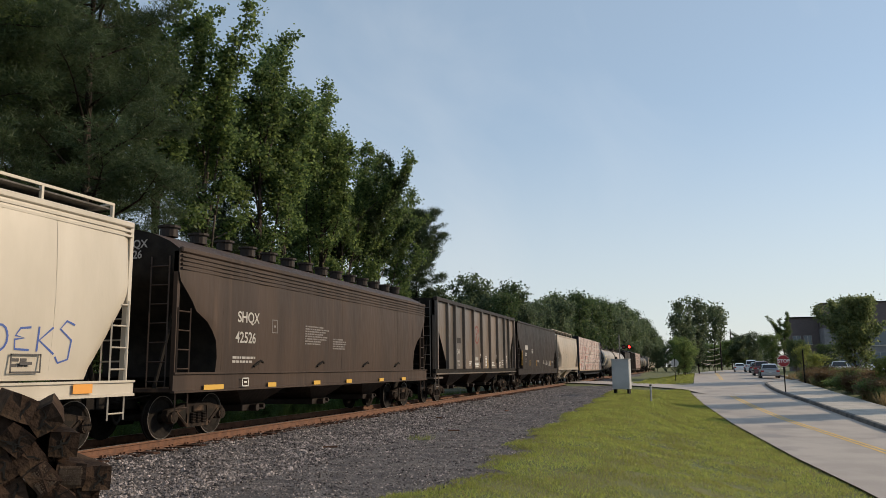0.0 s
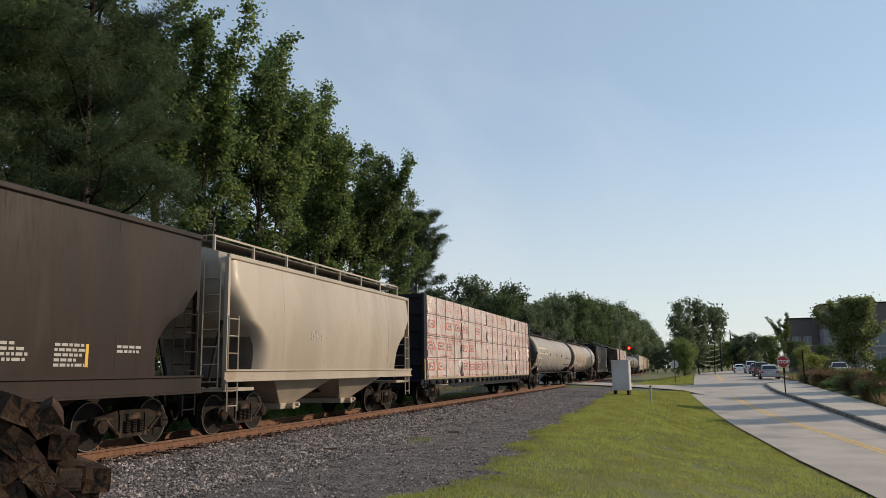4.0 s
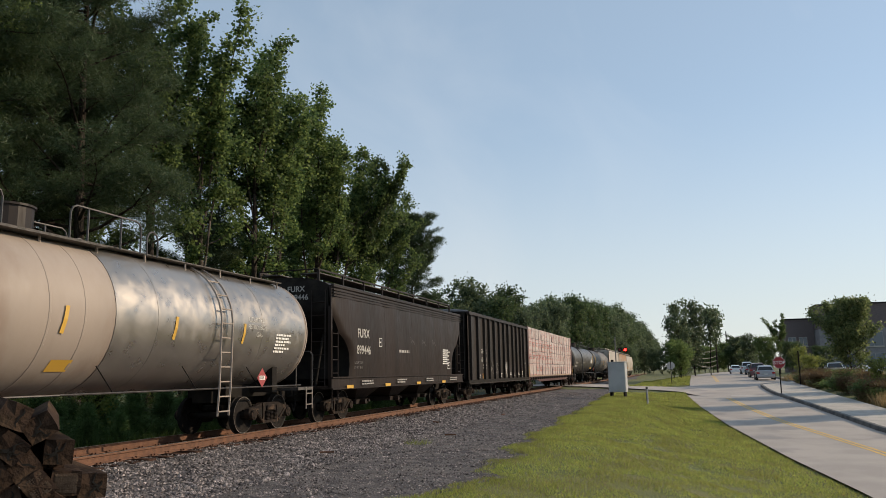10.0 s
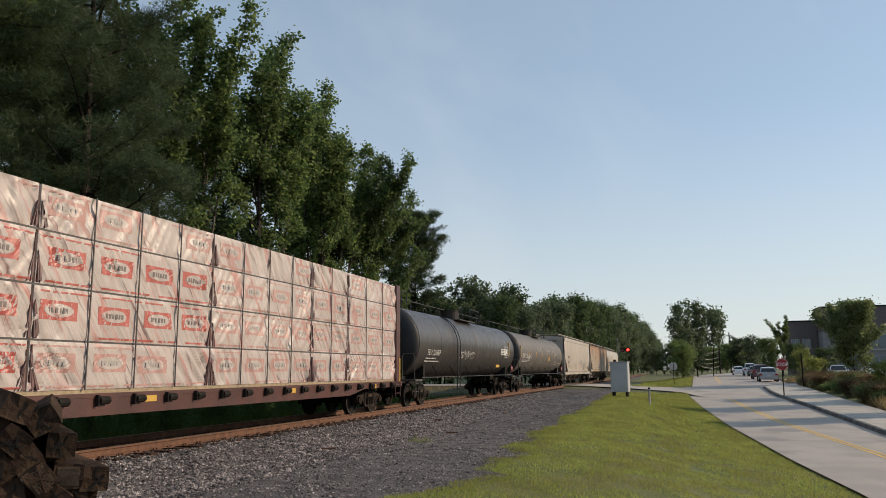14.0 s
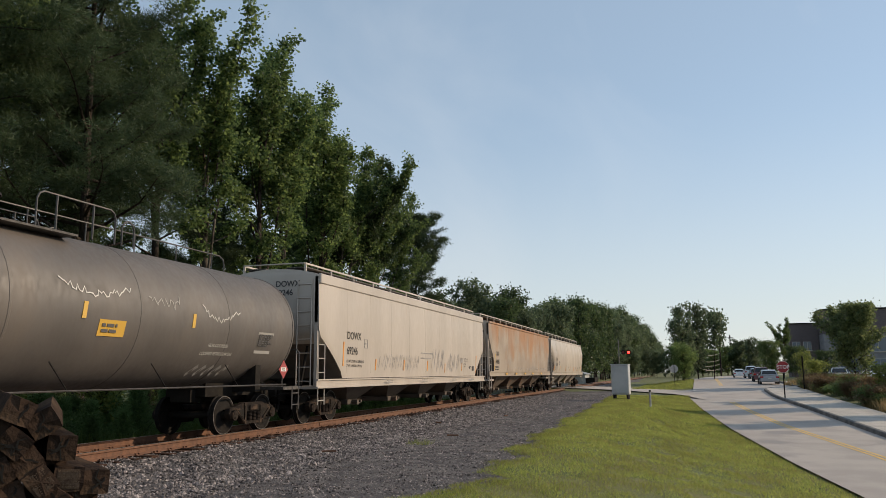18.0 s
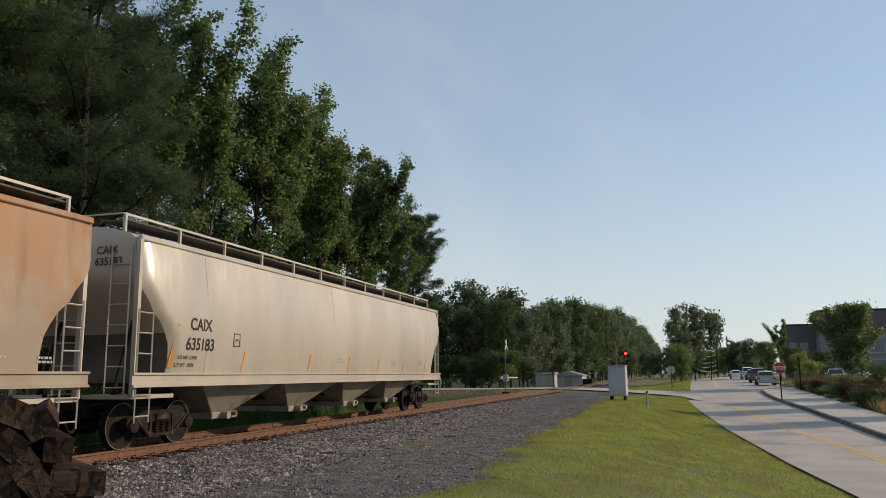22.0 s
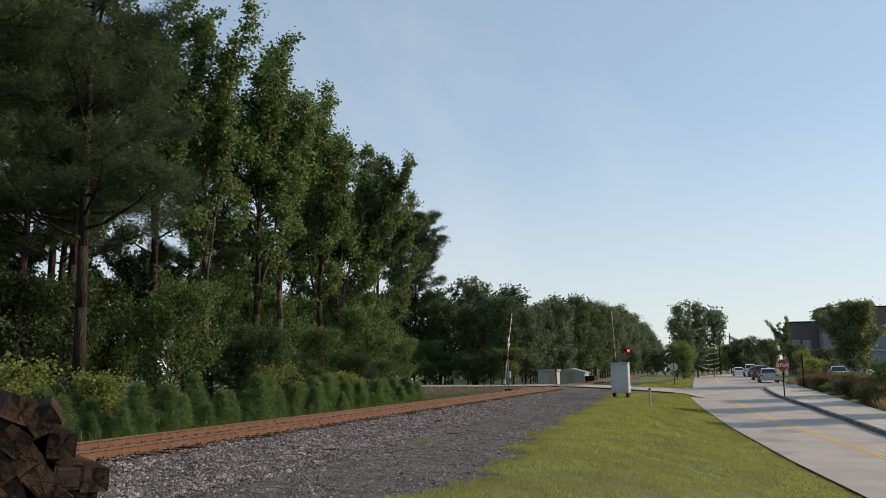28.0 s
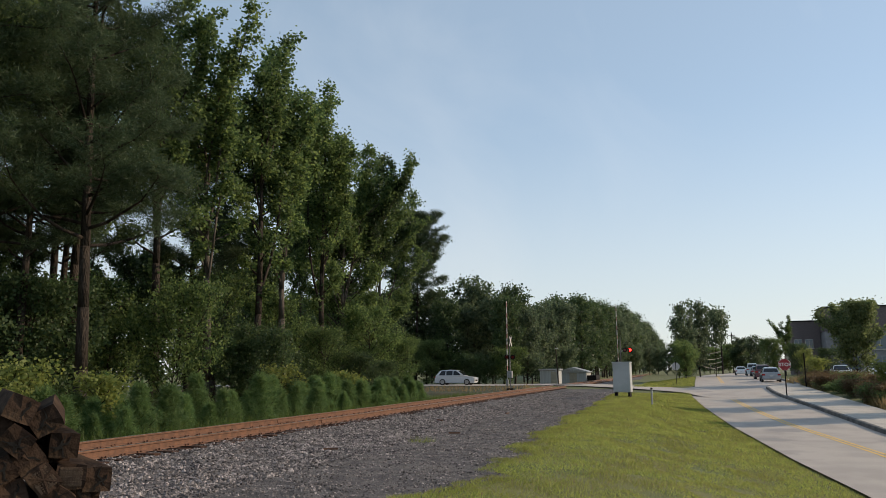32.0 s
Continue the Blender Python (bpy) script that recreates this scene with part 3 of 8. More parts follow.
# the edge of the wood across the track: tops set tree by tree
EDGE = [("pine1", -22.0, 24.0, 0.98, 2.0), ("spire1", -24.0, 19.5, 0.96, 0.4), ("pine2", -25.5, 27.5, 1.05, 1.1), ("spire2", -24.5, 31.5, 1.01, 2.2),
        ("spire1", -24.0, 35.0, 0.965, 3.0), ("spire2", -24.0, 40.0, 1.0, 0.9), ("spire1", -24.3, 44.0, 1.0, 5.0), ("spire2", -24.0, 49.0, 0.97, 4.1),
        ("broad1", -24.5, 53.5, 0.97, 1.9), ("broad1", -24.5, 60.5, 0.95, 4.4), ("broad2", -26.0, 56.0, 0.95, 0.2), ("pine1", -26.5, 21.0, 1.0, 4.0), ("pine2", -22.8, 17.2, 1.05, 3.3)]
for key, x, y, s, turn in EDGE:
    lab = "tall pine with bare trunk and dark needles at wood edge" if key.startswith("pine") else "tall broadleaf tree in full dark green leaf at the wood's edge"
    tree(key, x, y, s, turn, lab, group="trees at the edge of the wood", sxy=s * 1.22 if key.startswith("spire") else None)
for k in range(5):
    y = 13 + 10.5 * k + rs.uniform(-1, 1)
    x = -30.5 + rs.uniform(-1.5, 1.5)
    key = ["pine2", "pine1", "spire2", "pine2", "spire1"][k]
    far_s = min(1.0, 0.97 - max(0, y - 42) * 0.014)
    tree(key, x, y, far_s * rs.uniform(0.84, 0.95), rs.uniform(0, 6), "tall tree standing deeper in the dark wood", group="trees within the wood")
for k in range(8):
    y = 13 + 7.2 * k + rs.uniform(-1.5, 1.5)
    tree(["far1", "far3", "far2"][k % 3], -38 + rs.uniform(-3, 3), y, rs.uniform(0.62, 0.92), rs.uniform(0, 6), "low tree far back in the dark wood", group="trees within the wood")
for x, y, sc, key in ((-26.8, 27.3, 0.92, "pine2"), (-27.2, 28.6, 0.86, "pine2"), (-24.3, 23.4, 0.80, "pine2"), (-27.5, 38.5, 0.82, "pine2"), (-28.0, 47.0, 0.70, "broad2"), (-28.5, 26.5, 0.50, "broad2"), (-28.0, 36.0, 0.52, "broad2")):
    tree(key, x, y, sc, x * y, "slender tree standing close behind the wood's edge", group="trees within the wood")
# undergrowth at the foot of the wood
for k in range(15):
    y = 14 + 3.3 * k + rs.uniform(-1.3, 1.3)
    if 20.5 < y < 27.5 or y > 57:
        continue
    tree(rs.choice(["under1", "under2"]), -20.8 + rs.uniform(-1.3, 1.0), y, rs.uniform(0.35, 0.6) if y < 22 else rs.uniform(0.5, 1.25), rs.uniform(0, 6), "leafy undergrowth bush below the tall trees", "bush", "bushes below the trees")
for k in range(9):
    tree(rs.choice(["under1", "under2"]), -27.5 + rs.uniform(-2, 2), 15 + 6.2 * k, rs.uniform(0.9, 1.35), rs.uniform(0, 6), "dark undergrowth bush inside the wood", "bush", "bushes below the trees")
# beyond the side street
tree("flatpine", -31.8, 91.0, 1.0, 1.0, "tall pine with a flat ragged crown beyond the side street", group="trees beyond the side street", sxy=1.0)
for k in range(20):
    x = -18.6 - 2.3 * k + rs.uniform(-0.7, 0.7)
    tree(rs.choice(["far1", "far2", "far3"]), x, 91 + rs.uniform(-2, 4), rs.uniform(0.70, 0.86) + 0.012 * k, rs.uniform(0, 6), "broad tree in dark leaf beyond the side street", group="trees beyond the side street")
for k in range(14):
    tree(rs.choice(["far3", "far2"]), -20.5 - 3.3 * k + rs.uniform(-1, 1), 99 + rs.uniform(-2, 4), rs.uniform(0.85, 1.0), rs.uniform(0, 6), "broad tree in dark leaf beyond the side street", group="trees beyond the side street")
for k in range(20):
    tree(rs.choice(["under1", "under2"]), -20.0 - 2.1 * k + rs.uniform(-0.6, 0.6), 88.8 + rs.uniform(-0.8, 1.2), rs.uniform(0.62, 0.95), rs.uniform(0, 6), "dark leafy bush along the side street", "bush", "bushes along the side street", sxy=1.0)
for k in range(46):
    y = 103 + 5.2 * k + rs.uniform(-2, 2)
    x = -18.5 - 4.5 * rs.random() - (2.0 if k < 4 else 0)
    tree(rs.choice(["far1", "far2", "far3"]), x, y, rs.uniform(0.84, 1.10) * min(1.9, 0.92 + 0.0042 * (y - 100)), rs.uniform(0, 6), "broad tree in dark leaf lining the far track", group="trees along the far track")
for k in range(24):
    y = 350 + 15 * k + rs.uniform(-4, 4)
    tree(rs.choice(["far1", "far2"]), -17 - 3 * rs.random(), y, rs.uniform(1.5, 1.9), rs.uniform(0, 6), "distant broad tree lining the far track", group="trees along the far track")
for k in range(20):
    y = 100 + 9 * k + rs.uniform(-2, 2)
    tree(rs.choice(["far1", "far2"]), -26 - 5 * rs.random(), y, rs.uniform(0.95, 1.15), rs.uniform(0, 6), "broad tree in dark leaf lining the far track", group="trees along the far track")
for x, y, s, key, sxy in [(0.2, 108, 0.78, "far1", 0.62), (2.2, 113, 0.78, "far2", 0.66), (4.6, 119, 0.98, "high1", 0.8), (1.0, 117, 0.58, "far1", 0.7)]:
    tree(key, x, y, s, x * 1.7, "dark broad tree between the street and the track", group="trees between street and track", sxy=sxy)

# young pines in a row along the far side of the track
def young_pine(seed):
    rs = np.random.RandomState(seed)
    bm = bmesh.new()
    H = 2.0
    tube(bm, (0, 0, -0.2), (0, 0, H), 0.035, 6, 0.008)
    tips, wide = [], []
    for w in range(8):                            # whorls of shoots that turn up at their ends
        t = 0.06 + 0.80 * w / 7
        for j in range(6):
            az = w * 0.7 + j * 1.047 + rs.randn() * 0.2
            reach = (0.80 * (1 - t) ** 1.15 + 0.04) * rs.uniform(0.5, 1.3)
            pts = bough(rs, (0, 0, H * t), (math.cos(az), math.sin(az), 0.35), reach, 0.9, 4, 0.1)
            limb(bm, pts, 0.013, 0.005, 4)
            for f in (0.5, 0.75, 1.0):
                tips.append(along(pts, f))
                wide.append(0.08)
    for z in (1.72, 1.84, 1.96):
        tips.append(Vector((0, 0, z)))
        wide.append(0.05)
    co = needles(rs, tips, wide, 34, 0.19, 0.0095)
    co = np.concatenate([co, needles(rs, tips, wide, 8, 0.19, 0.012)])
    wood = bpy.data.meshes.new("stem")
    bm.to_mesh(wood)
    bm.free()
    return wood, cards("needles", co, 3)

YOUNG = [young_pine(s) for s in (31, 32, 33)]
for k in range(96):
    y = 8.8 + 0.40 * k + rs.uniform(-0.3, 0.3)
    x = TX - 4.0 - 1.15 * (k % 3) + rs.uniform(-0.4, 0.4)
    wood, tufts = YOUNG[k % 3]
    s = rs.choice([0.42, 0.58, 0.78, 0.92, 1.08]) * rs.uniform(0.92, 1.08) * (1.0 if y < 40 else 0.9)
    e = thing("young_pine", "bushy young green pine sapling in the row beside the track", "sapling", group="young pines along the track")
    e.matrix_basis = Matrix.LocRotScale((x, y, float(ground_z(x, y))), Euler((rs.uniform(-0.12, 0.12), rs.uniform(-0.12, 0.12), rs.uniform(0, 6))), (s * rs.uniform(0.8, 1.15), s * 1.0, s * 0.96))
    put("stem", wood, BARK, e)
    put("needles", tufts, LEAF_YOUNG, e)
for x, y, s in ((-16.2, 12.2, 0.62), (-16.6, 13.6, 0.75), (-16.0, 15.1, 0.6), (-16.9, 16.4, 0.8), (-17.4, 19.8, 0.7), (-18.2, 33.0, 0.8), (-17.6, 38.5, 0.7)):
    tree("small1", x, y, s, x * 3, "light leafy weed bush among the young pines", "bush", "leafy bushes among the young pines", sxy=s * 1.25)

# ---- grass ----
def blades(name, count, seed, x_fn, y_rng, height, width, material, label, bias=1.8):
    rs = np.random.RandomState(seed)
    y = y_rng[0] + (y_rng[1] - y_rng[0]) * rs.rand(count) ** bias
    lo, hi = x_fn(y)
    x = lo + (hi - lo) * rs.rand(count)
    z = ground_z(x, y)
    far = np.clip(y / 18, 0.8, 3.0)
    clump = 0.5 + 0.5 * np.sin(3.1 * x + 2.0 * np.sin(1.3 * y)) * np.sin(2.7 * y + 1.5 * np.sin(2.1 * x))
    hgt = height * (0.45 + 0.7 * rs.rand(count) + 0.45 * clump ** 2) * np.sqrt(far)
    ang = rs.rand(count) * 6.28
    w = width * far * (0.6 + 0.8 * rs.rand(count))
    lean = rs.randn(count, 2) * 0.55 * hgt[:, None]
    p = np.stack([x, y, z - 0.005], -1)
    dx = np.stack([np.cos(ang) * w, np.sin(ang) * w, 0 * w], -1)
    tip = p + np.stack([lean[:, 0], lean[:, 1], hgt], -1)
    return tagged(put(name, cards(name, np.stack([p - dx, p + dx, tip], 1), 3), material), label, "grass", kind="stuff")

blades("grass", 270000, 5, lambda y: (gravel_edge(y) + 0.05, road_left(y) - 0.05), (6.0, 58), 0.055, 0.0075, GRASS_BLADE, "short mown green grass on the verge")
blades("far_grass", 12000, 6, lambda y: (np.full_like(y, -4.5), road_left(y) - 0.1), (73, 112), 0.09, 0.015, GRASS_BLADE, "short green grass beyond the side street", 1.0)
for k, (count, reach) in enumerate(((14000, 0.3), (7000, 0.8), (2600, 1.5))):
    blades("ragged_grass", count, 8 + 20 * k, lambda y: (gravel_edge(y) - reach, gravel_edge(y) + 0.25), (6.0, 58), 0.06, 0.006, GRASS_BLADE, "ragged grass creeping over the gravel's edge")

# ---- the freight train ----
def streaked(name, base, layers, rough, bump, tilt=0.0):
    """Paint or film with streaks on it: each layer is a colour, a noise scale with its stretch, the noise's limits, and
    a pull towards the top.
    """
    m = surf(name, base[0], base[1], 0.8, rough, bump=0.0)
    nt = m.node_tree
    n, link = nt.nodes, nt.links.new
    b = n["Principled BSDF"]
    col = b.inputs["Base Color"].links[0].from_socket
    tc = n.new("ShaderNodeTexCoord")
    turn = n.new("ShaderNodeMapping")
    turn.inputs["Rotation"].default_value = (radians(tilt), 0, 0)
    link(tc.outputs["Object"], turn.inputs[0])
    sep = n.new("ShaderNodeSeparateXYZ")
    link(tc.outputs["Object"], sep.inputs[0])
    height = None
    for colour, scale, stretch, lo, hi, pull in layers:
        mp = n.new("ShaderNodeMapping")
        mp.inputs["Scale"].default_value = stretch
        link(turn.outputs[0], mp.inputs[0])
        nz = n.new("ShaderNodeTexNoise")
        nz.inputs["Scale"].default_value, nz.inputs["Detail"].default_value, nz.inputs["Distortion"].default_value = scale, 7.0, 0.4
        link(mp.outputs[0], nz.inputs[0])
        high = n.new("ShaderNodeMath")
        high.operation = "MULTIPLY_ADD"
        link(sep.outputs["Z"], high.inputs[0])
        high.inputs[1].default_value, high.inputs[2].default_value = pull, -2.7 * pull
        add = n.new("ShaderNodeMath")
        add.operation = "ADD"
        link(nz.outputs[0], add.inputs[0])
        link(high.outputs[0], add.inputs[1])
        mr = n.new("ShaderNodeMapRange")
        mr.inputs[1].default_value, mr.inputs[2].default_value = lo, hi
        link(add.outputs[0], mr.inputs[0])
        x = n.new("ShaderNodeMix")
        x.data_type = "RGBA"
        link(mr.outputs[0], x.inputs[0])
        link(col, x.inputs[6])
        x.inputs[7].default_value = (*colour, 1)
        col, height = x.outputs[2], nz.outputs[0]
    link(col, b.inputs["Base Color"])
    bp = n.new("ShaderNodeBump")
    bp.inputs["Strength"].default_value, bp.inputs["Distance"].default_value = bump, 0.03
    link(height, bp.inputs["Height"])
    link(bp.outputs[0], b.inputs["Normal"])
    return m

def rusted(name, c1, c2, rust):
    """Cream paint with rust that bleeds down from the roof's edge, and dark runs."""
    return streaked(name, (c1, c2), [(rust, 0.7, (1, 1.0, 0.6), 0.47, 0.72, 0.12), ((rust[0] * 0.7, rust[1] * 0.68, rust[2] * 0.7), 1.5, (1, 2.4, 0.22), 0.60, 0.84, 0.07), ((0.12, 0.085, 0.062), 0.55, (1, 3.6, 0.12), 0.62, 0.70, 0.0)], 0.6, 0.12)

PAINT = {
    "cream": surf("cream_paint", (0.50, 0.45, 0.375), (0.43, 0.385, 0.315), 0.8, 0.42, bump=0.1, bscale=14, stretch=(1, 1, 0.35), c3=(0.36, 0.24, 0.15), s3=1.3, lo3=0.66, hi3=0.8, depth=0.01),
    "brown": surf("brown_paint", (0.062, 0.042, 0.032), (0.044, 0.031, 0.025), 1.0, 0.55, spec=0.16, bump=0.1, bscale=10, stretch=(1, 1.6, 0.2), c3=(0.10, 0.066, 0.047), s3=1.6, lo3=0.6, hi3=0.78),
    # bronze: base lightened and blotched to carry part of the warm sky reflection
    "bronze": surf("dark_gloss_paint", (0.15, 0.108, 0.080), (0.085, 0.066, 0.053), 0.38, 0.40, spec=1.0, bump=0.5, bscale=0.8, stretch=(1, 1, 0.5), lo=0.42, hi=0.60, depth=0.10),
    "umber": surf("umber_paint", (0.029, 0.0205, 0.0175), (0.021, 0.0155, 0.0135), 0.9, 0.5, spec=0.15, bump=0.08, bscale=10, stretch=(1, 1.4, 0.25), c3=(0.046, 0.034, 0.028), s3=1.3, lo3=0.6, hi3=0.8),
    "tan": surf("tan_paint", (0.365, 0.31, 0.252), (0.30, 0.255, 0.205), 0.8, 0.45, bump=0.1, bscale=12, stretch=(1, 1, 0.3), c3=(0.27, 0.19, 0.13), s3=1.2, lo3=0.62, hi3=0.76),
    "grey": surf("pale_grey_paint", (0.295, 0.272, 0.252), (0.245, 0.224, 0.207), 0.7, 0.56, spec=0.3, bump=0.08, bscale=8, stretch=(1, 1, 0.4), c3=(0.19, 0.15, 0.12), s3=0.9, lo3=0.60, hi3=0.74),
    "beige": surf("beige_paint", (0.335, 0.278, 0.235), (0.285, 0.237, 0.20), 0.7, 0.55, spec=0.3, bump=0.08, bscale=8, stretch=(1, 1, 0.4), c3=(0.21, 0.14, 0.105), s3=0.7, lo3=0.52, hi3=0.74),
    "soot": surf("dull_black_paint", (0.030, 0.0225, 0.019), (0.020, 0.0155, 0.0135), 1.2, 0.5, spec=0.22, bump=0.1, bscale=10, stretch=(1, 1.5, 0.3), c3=(0.044, 0.032, 0.026), s3=1.6, lo3=0.62, hi3=0.78),
    "black": surf("gloss_black_paint", (0.048, 0.042, 0.039), (0.036, 0.032, 0.030), 0.9, 0.42, bump=0.06, bscale=6, stretch=(1, 1, 0.4), c3=(0.075, 0.062, 0.053), s3=0.9, lo3=0.55, hi3=0.75),
    "slate": surf("dusty_black_paint", (0.115, 0.10, 0.09), (0.088, 0.077, 0.070), 0.8, 0.58, bump=0.1, bscale=9, stretch=(1, 1, 0.5), c3=(0.12, 0.10, 0.085), s3=0.9, lo3=0.55, hi3=0.75),
    "white": surf("off_white_paint", (0.475, 0.415, 0.36), (0.415, 0.362, 0.312), 0.7, 0.42, bump=0.1, bscale=12, stretch=(1, 1, 0.3), c3=(0.42, 0.28, 0.18), s3=1.7, lo3=0.70, hi3=0.8),
    "rust": rusted("rusted_cream_paint", (0.33, 0.27, 0.212), (0.265, 0.208, 0.16), (0.31, 0.15, 0.060)),
    "rust_bay": surf("rusty_bay", (0.20, 0.155, 0.12), (0.11, 0.085, 0.066), 1.2, 0.6, spec=0.3, bump=0.15, bscale=12, c3=(0.20, 0.10, 0.05), s3=1.4, lo3=0.55, hi3=0.7),
    "pale_bay": surf("pale_bay", (0.30, 0.262, 0.215), (0.22, 0.19, 0.155), 1.0, 0.55, spec=0.3, bump=0.1, bscale=12, c3=(0.14, 0.105, 0.08), s3=1.6, lo3=0.56, hi3=0.70),
    "bay": surf("bay_grime_and_shade", (0.125, 0.102, 0.083), (0.075, 0.062, 0.052), 1.0, 0.6, spec=0.3, bump=0.1, bscale=12, c3=(0.14, 0.10, 0.08), s3=1.4),
    "head": surf("dull_black_head", (0.017, 0.018, 0.021), (0.024, 0.024, 0.026), 1.0, 0.55, spec=0.3, bump=0.05, bscale=8),
    "ivory": surf("ivory_paint", (0.42, 0.362, 0.30), (0.36, 0.31, 0.255), 0.7, 0.42, spec=1.0, bump=0.35, bscale=0.9, stretch=(1, 1, 0.35), c3=(0.40, 0.33, 0.25), s3=1.3, lo3=0.62, hi3=0.8, depth=0.08),
}
# grimy steel; on the hopper ends this colour also stands in for shade
STEEL_DARK = surf("grime_and_shade_steel", (0.012, 0.010, 0.009), (0.020, 0.017, 0.014), 4, 0.85, spec=0.15, bump=0.3, bscale=40)
TRUCK_IRON = surf("cast_iron_grime", (0.030, 0.022, 0.017), (0.013, 0.010, 0.009), 5, 0.8, bump=0.4, bscale=30, c3=(0.095, 0.062, 0.043), s3=3, spec=0.12)
WHEEL_STEEL = surf("wheel_steel", (0.020, 0.017, 0.015), (0.012, 0.010, 0.009), 8, 0.8, 0.0, spec=0.12, bump=0.2, bscale=40)
WHEEL_RIM = surf("wheel_tread", (0.20, 0.18, 0.165), (0.13, 0.115, 0.105), 6, 0.45, 0.8, bump=0.05)
GRATE = surf("walkway_grating", (0.10, 0.09, 0.085), (0.06, 0.055, 0.05), 8, 0.7, 0.3, bump=0.5, bscale=60)
GALV = surf("galvanised_steel", (0.42, 0.42, 0.42), (0.34, 0.34, 0.34), 5, 0.45, 0.6, bump=0.1)
YELLOW = plain("yellow_reflector", (0.58, 0.34, 0.05), 0.5)
ORANGE = plain("orange_reflector", (0.70, 0.30, 0.05), 0.45)
FAINT_MARK = plain("faint_lettering", (0.17, 0.15, 0.14), 0.6)
WHITE_MARK = plain("white_lettering", (0.74, 0.72, 0.68), 0.6)
DARK_MARK = plain("dark_lettering", (0.05, 0.045, 0.045), 0.6)
GREY_MARK = plain("grey_lettering", (0.33, 0.31, 0.29), 0.6)
RED_MARK = plain("red_print", (0.42, 0.10, 0.08), 0.45)
RED_FAINT = plain("faint_red_print", (0.45, 0.255, 0.225), 0.5)
BLUE_SPRAY = plain("blue_spray", (0.04, 0.09, 0.32), 0.5)
DARK_SPRAY = plain("dark_spray", (0.27, 0.25, 0.24), 0.5)
PALE_SPRAY = plain("pale_spray", (0.55, 0.53, 0.50), 0.5)
SILVER = surf("bare_metal_jacket", (0.40, 0.37, 0.34), (0.33, 0.305, 0.28), 0.6, 0.36, 0.8, bump=0.05, bscale=3)

_cache = {}
def shared(key, build):
    if key not in _cache:
        bm = build()
        me = bpy.data.meshes.new(key)
        bm.normal_update()
        bm.to_mesh(me)
        bm.free()
        _cache[key] = me
    return _cache[key]


def words(parent, s, size, y, z, x, material, bend=None, end=False, label="", sx=1.0, name="lettering"):
    """Lettering on the side (reading along +y) or on the near end (reading along +x) of a car."""
    cu = bpy.data.curves.new(name, "FONT")
    cu.body, cu.size, cu.extrude, cu.offset = s, size, 0.0015, size * (0.018 if size > 0.19 else 0.008)
    cu.align_x = "LEFT"
    tmp = bpy.data.objects.new("tmp", cu)
    scene.collection.objects.link(tmp)
    me = bpy.data.meshes.new_from_object(tmp.evaluated_get(bpy.context.evaluated_depsgraph_get()))
    bpy.data.objects.remove(tmp)
    m = Matrix.Translation((x, y, z)) @ (Euler((radians(90), 0, 0)).to_matrix().to_4x4() if end else Euler((radians(90), 0, radians(90))).to_matrix().to_4x4())
    me.transform(m @ Matrix.Diagonal((sx, 1, 1, 1)))
    if bend:
        zc, R = bend
        for v in me.vertices:
            v.co.x = math.sqrt(max(0.01, R * R - (v.co.z - zc) ** 2)) + 0.006
    elif not end and parent.name in FACE:
        for v in me.vertices:
            v.co.x = FACE[parent.name](v.co.y, v.co.z) + 0.007
    me.name = name
    me.materials.clear()
    if size < 0.19:
        return tagged(put(name, me, material, parent, label), kind="stuff")
    bm = bmesh.new()                  # large lettering: one mesh a character
    bm.from_mesh(me)
    left = set(bm.verts)
    bm.verts.ensure_lookup_table()
    while left:
        todo, island = [next(v for v in bm.verts if v in left)], set()
        while todo:
            v = todo.pop()
            if v in island:
                continue
            island.add(v)
            todo.extend(e.other_vert(v) for e in v.link_edges)
        left -= island
        one, link = bmesh.new(), {}
        for v in bm.verts:
            if v in island:
                link[v] = one.verts.new(v.co)
        for f in bm.faces:
            if f.verts[0] in island:
                one.faces.new([link[v] for v in f.verts])
        part("character", one, material, parent, label)
    bm.free()


def bars(parent, rows, y0, width, z, size, x, material, bend=None, seed=0, name="small_print"):
    """Lines of print too small to read: short bars."""
    rs = random.Random(seed)
    bm = bmesh.new()
    for k in range(rows):
        zz, y = z - k * size * 1.7, y0
        stop = y0 + width * rs.uniform(0.6, 1)
        while y < stop:
            w = size * rs.uniform(1.0, 3.2)
            xx = math.sqrt(bend[1] ** 2 - (zz + size / 2 - bend[0]) ** 2) + 0.004 if bend else FACE[parent.name](y, zz) + 0.006 if parent.name in FACE and zz > 1.45 else x
            box(bm, xx - 0.004, xx + 0.003, y, min(y + w, stop), zz, zz + size)
            y += w + size * 0.6
    return tagged(part(name, bm, material, parent), kind="stuff")


def frame_mark(parent, y, z, w, h, t, x, material, bend=None, name="stencil_box"):
    bm = bmesh.new()
    for a, b, c, d in ((y, y + w, z, z + t), (y, y + w, z + h - t, z + h), (y, y + t, z, z + h), (y + w - t, y + w, z, z + h), (y + w * 0.3, y + w * 0.7, z + h * 0.42, z + h * 0.58)):
        xx = math.sqrt(bend[1] ** 2 - ((c + d) / 2 - bend[0]) ** 2) + 0.003 if bend else FACE[parent.name]((a + b) / 2, (c + d) / 2) + 0.006 if parent.name in FACE and z > 1.45 else x
        box(bm, xx - 0.004, xx + 0.003, a, b, c, d)
    return part(name, bm, material, parent)


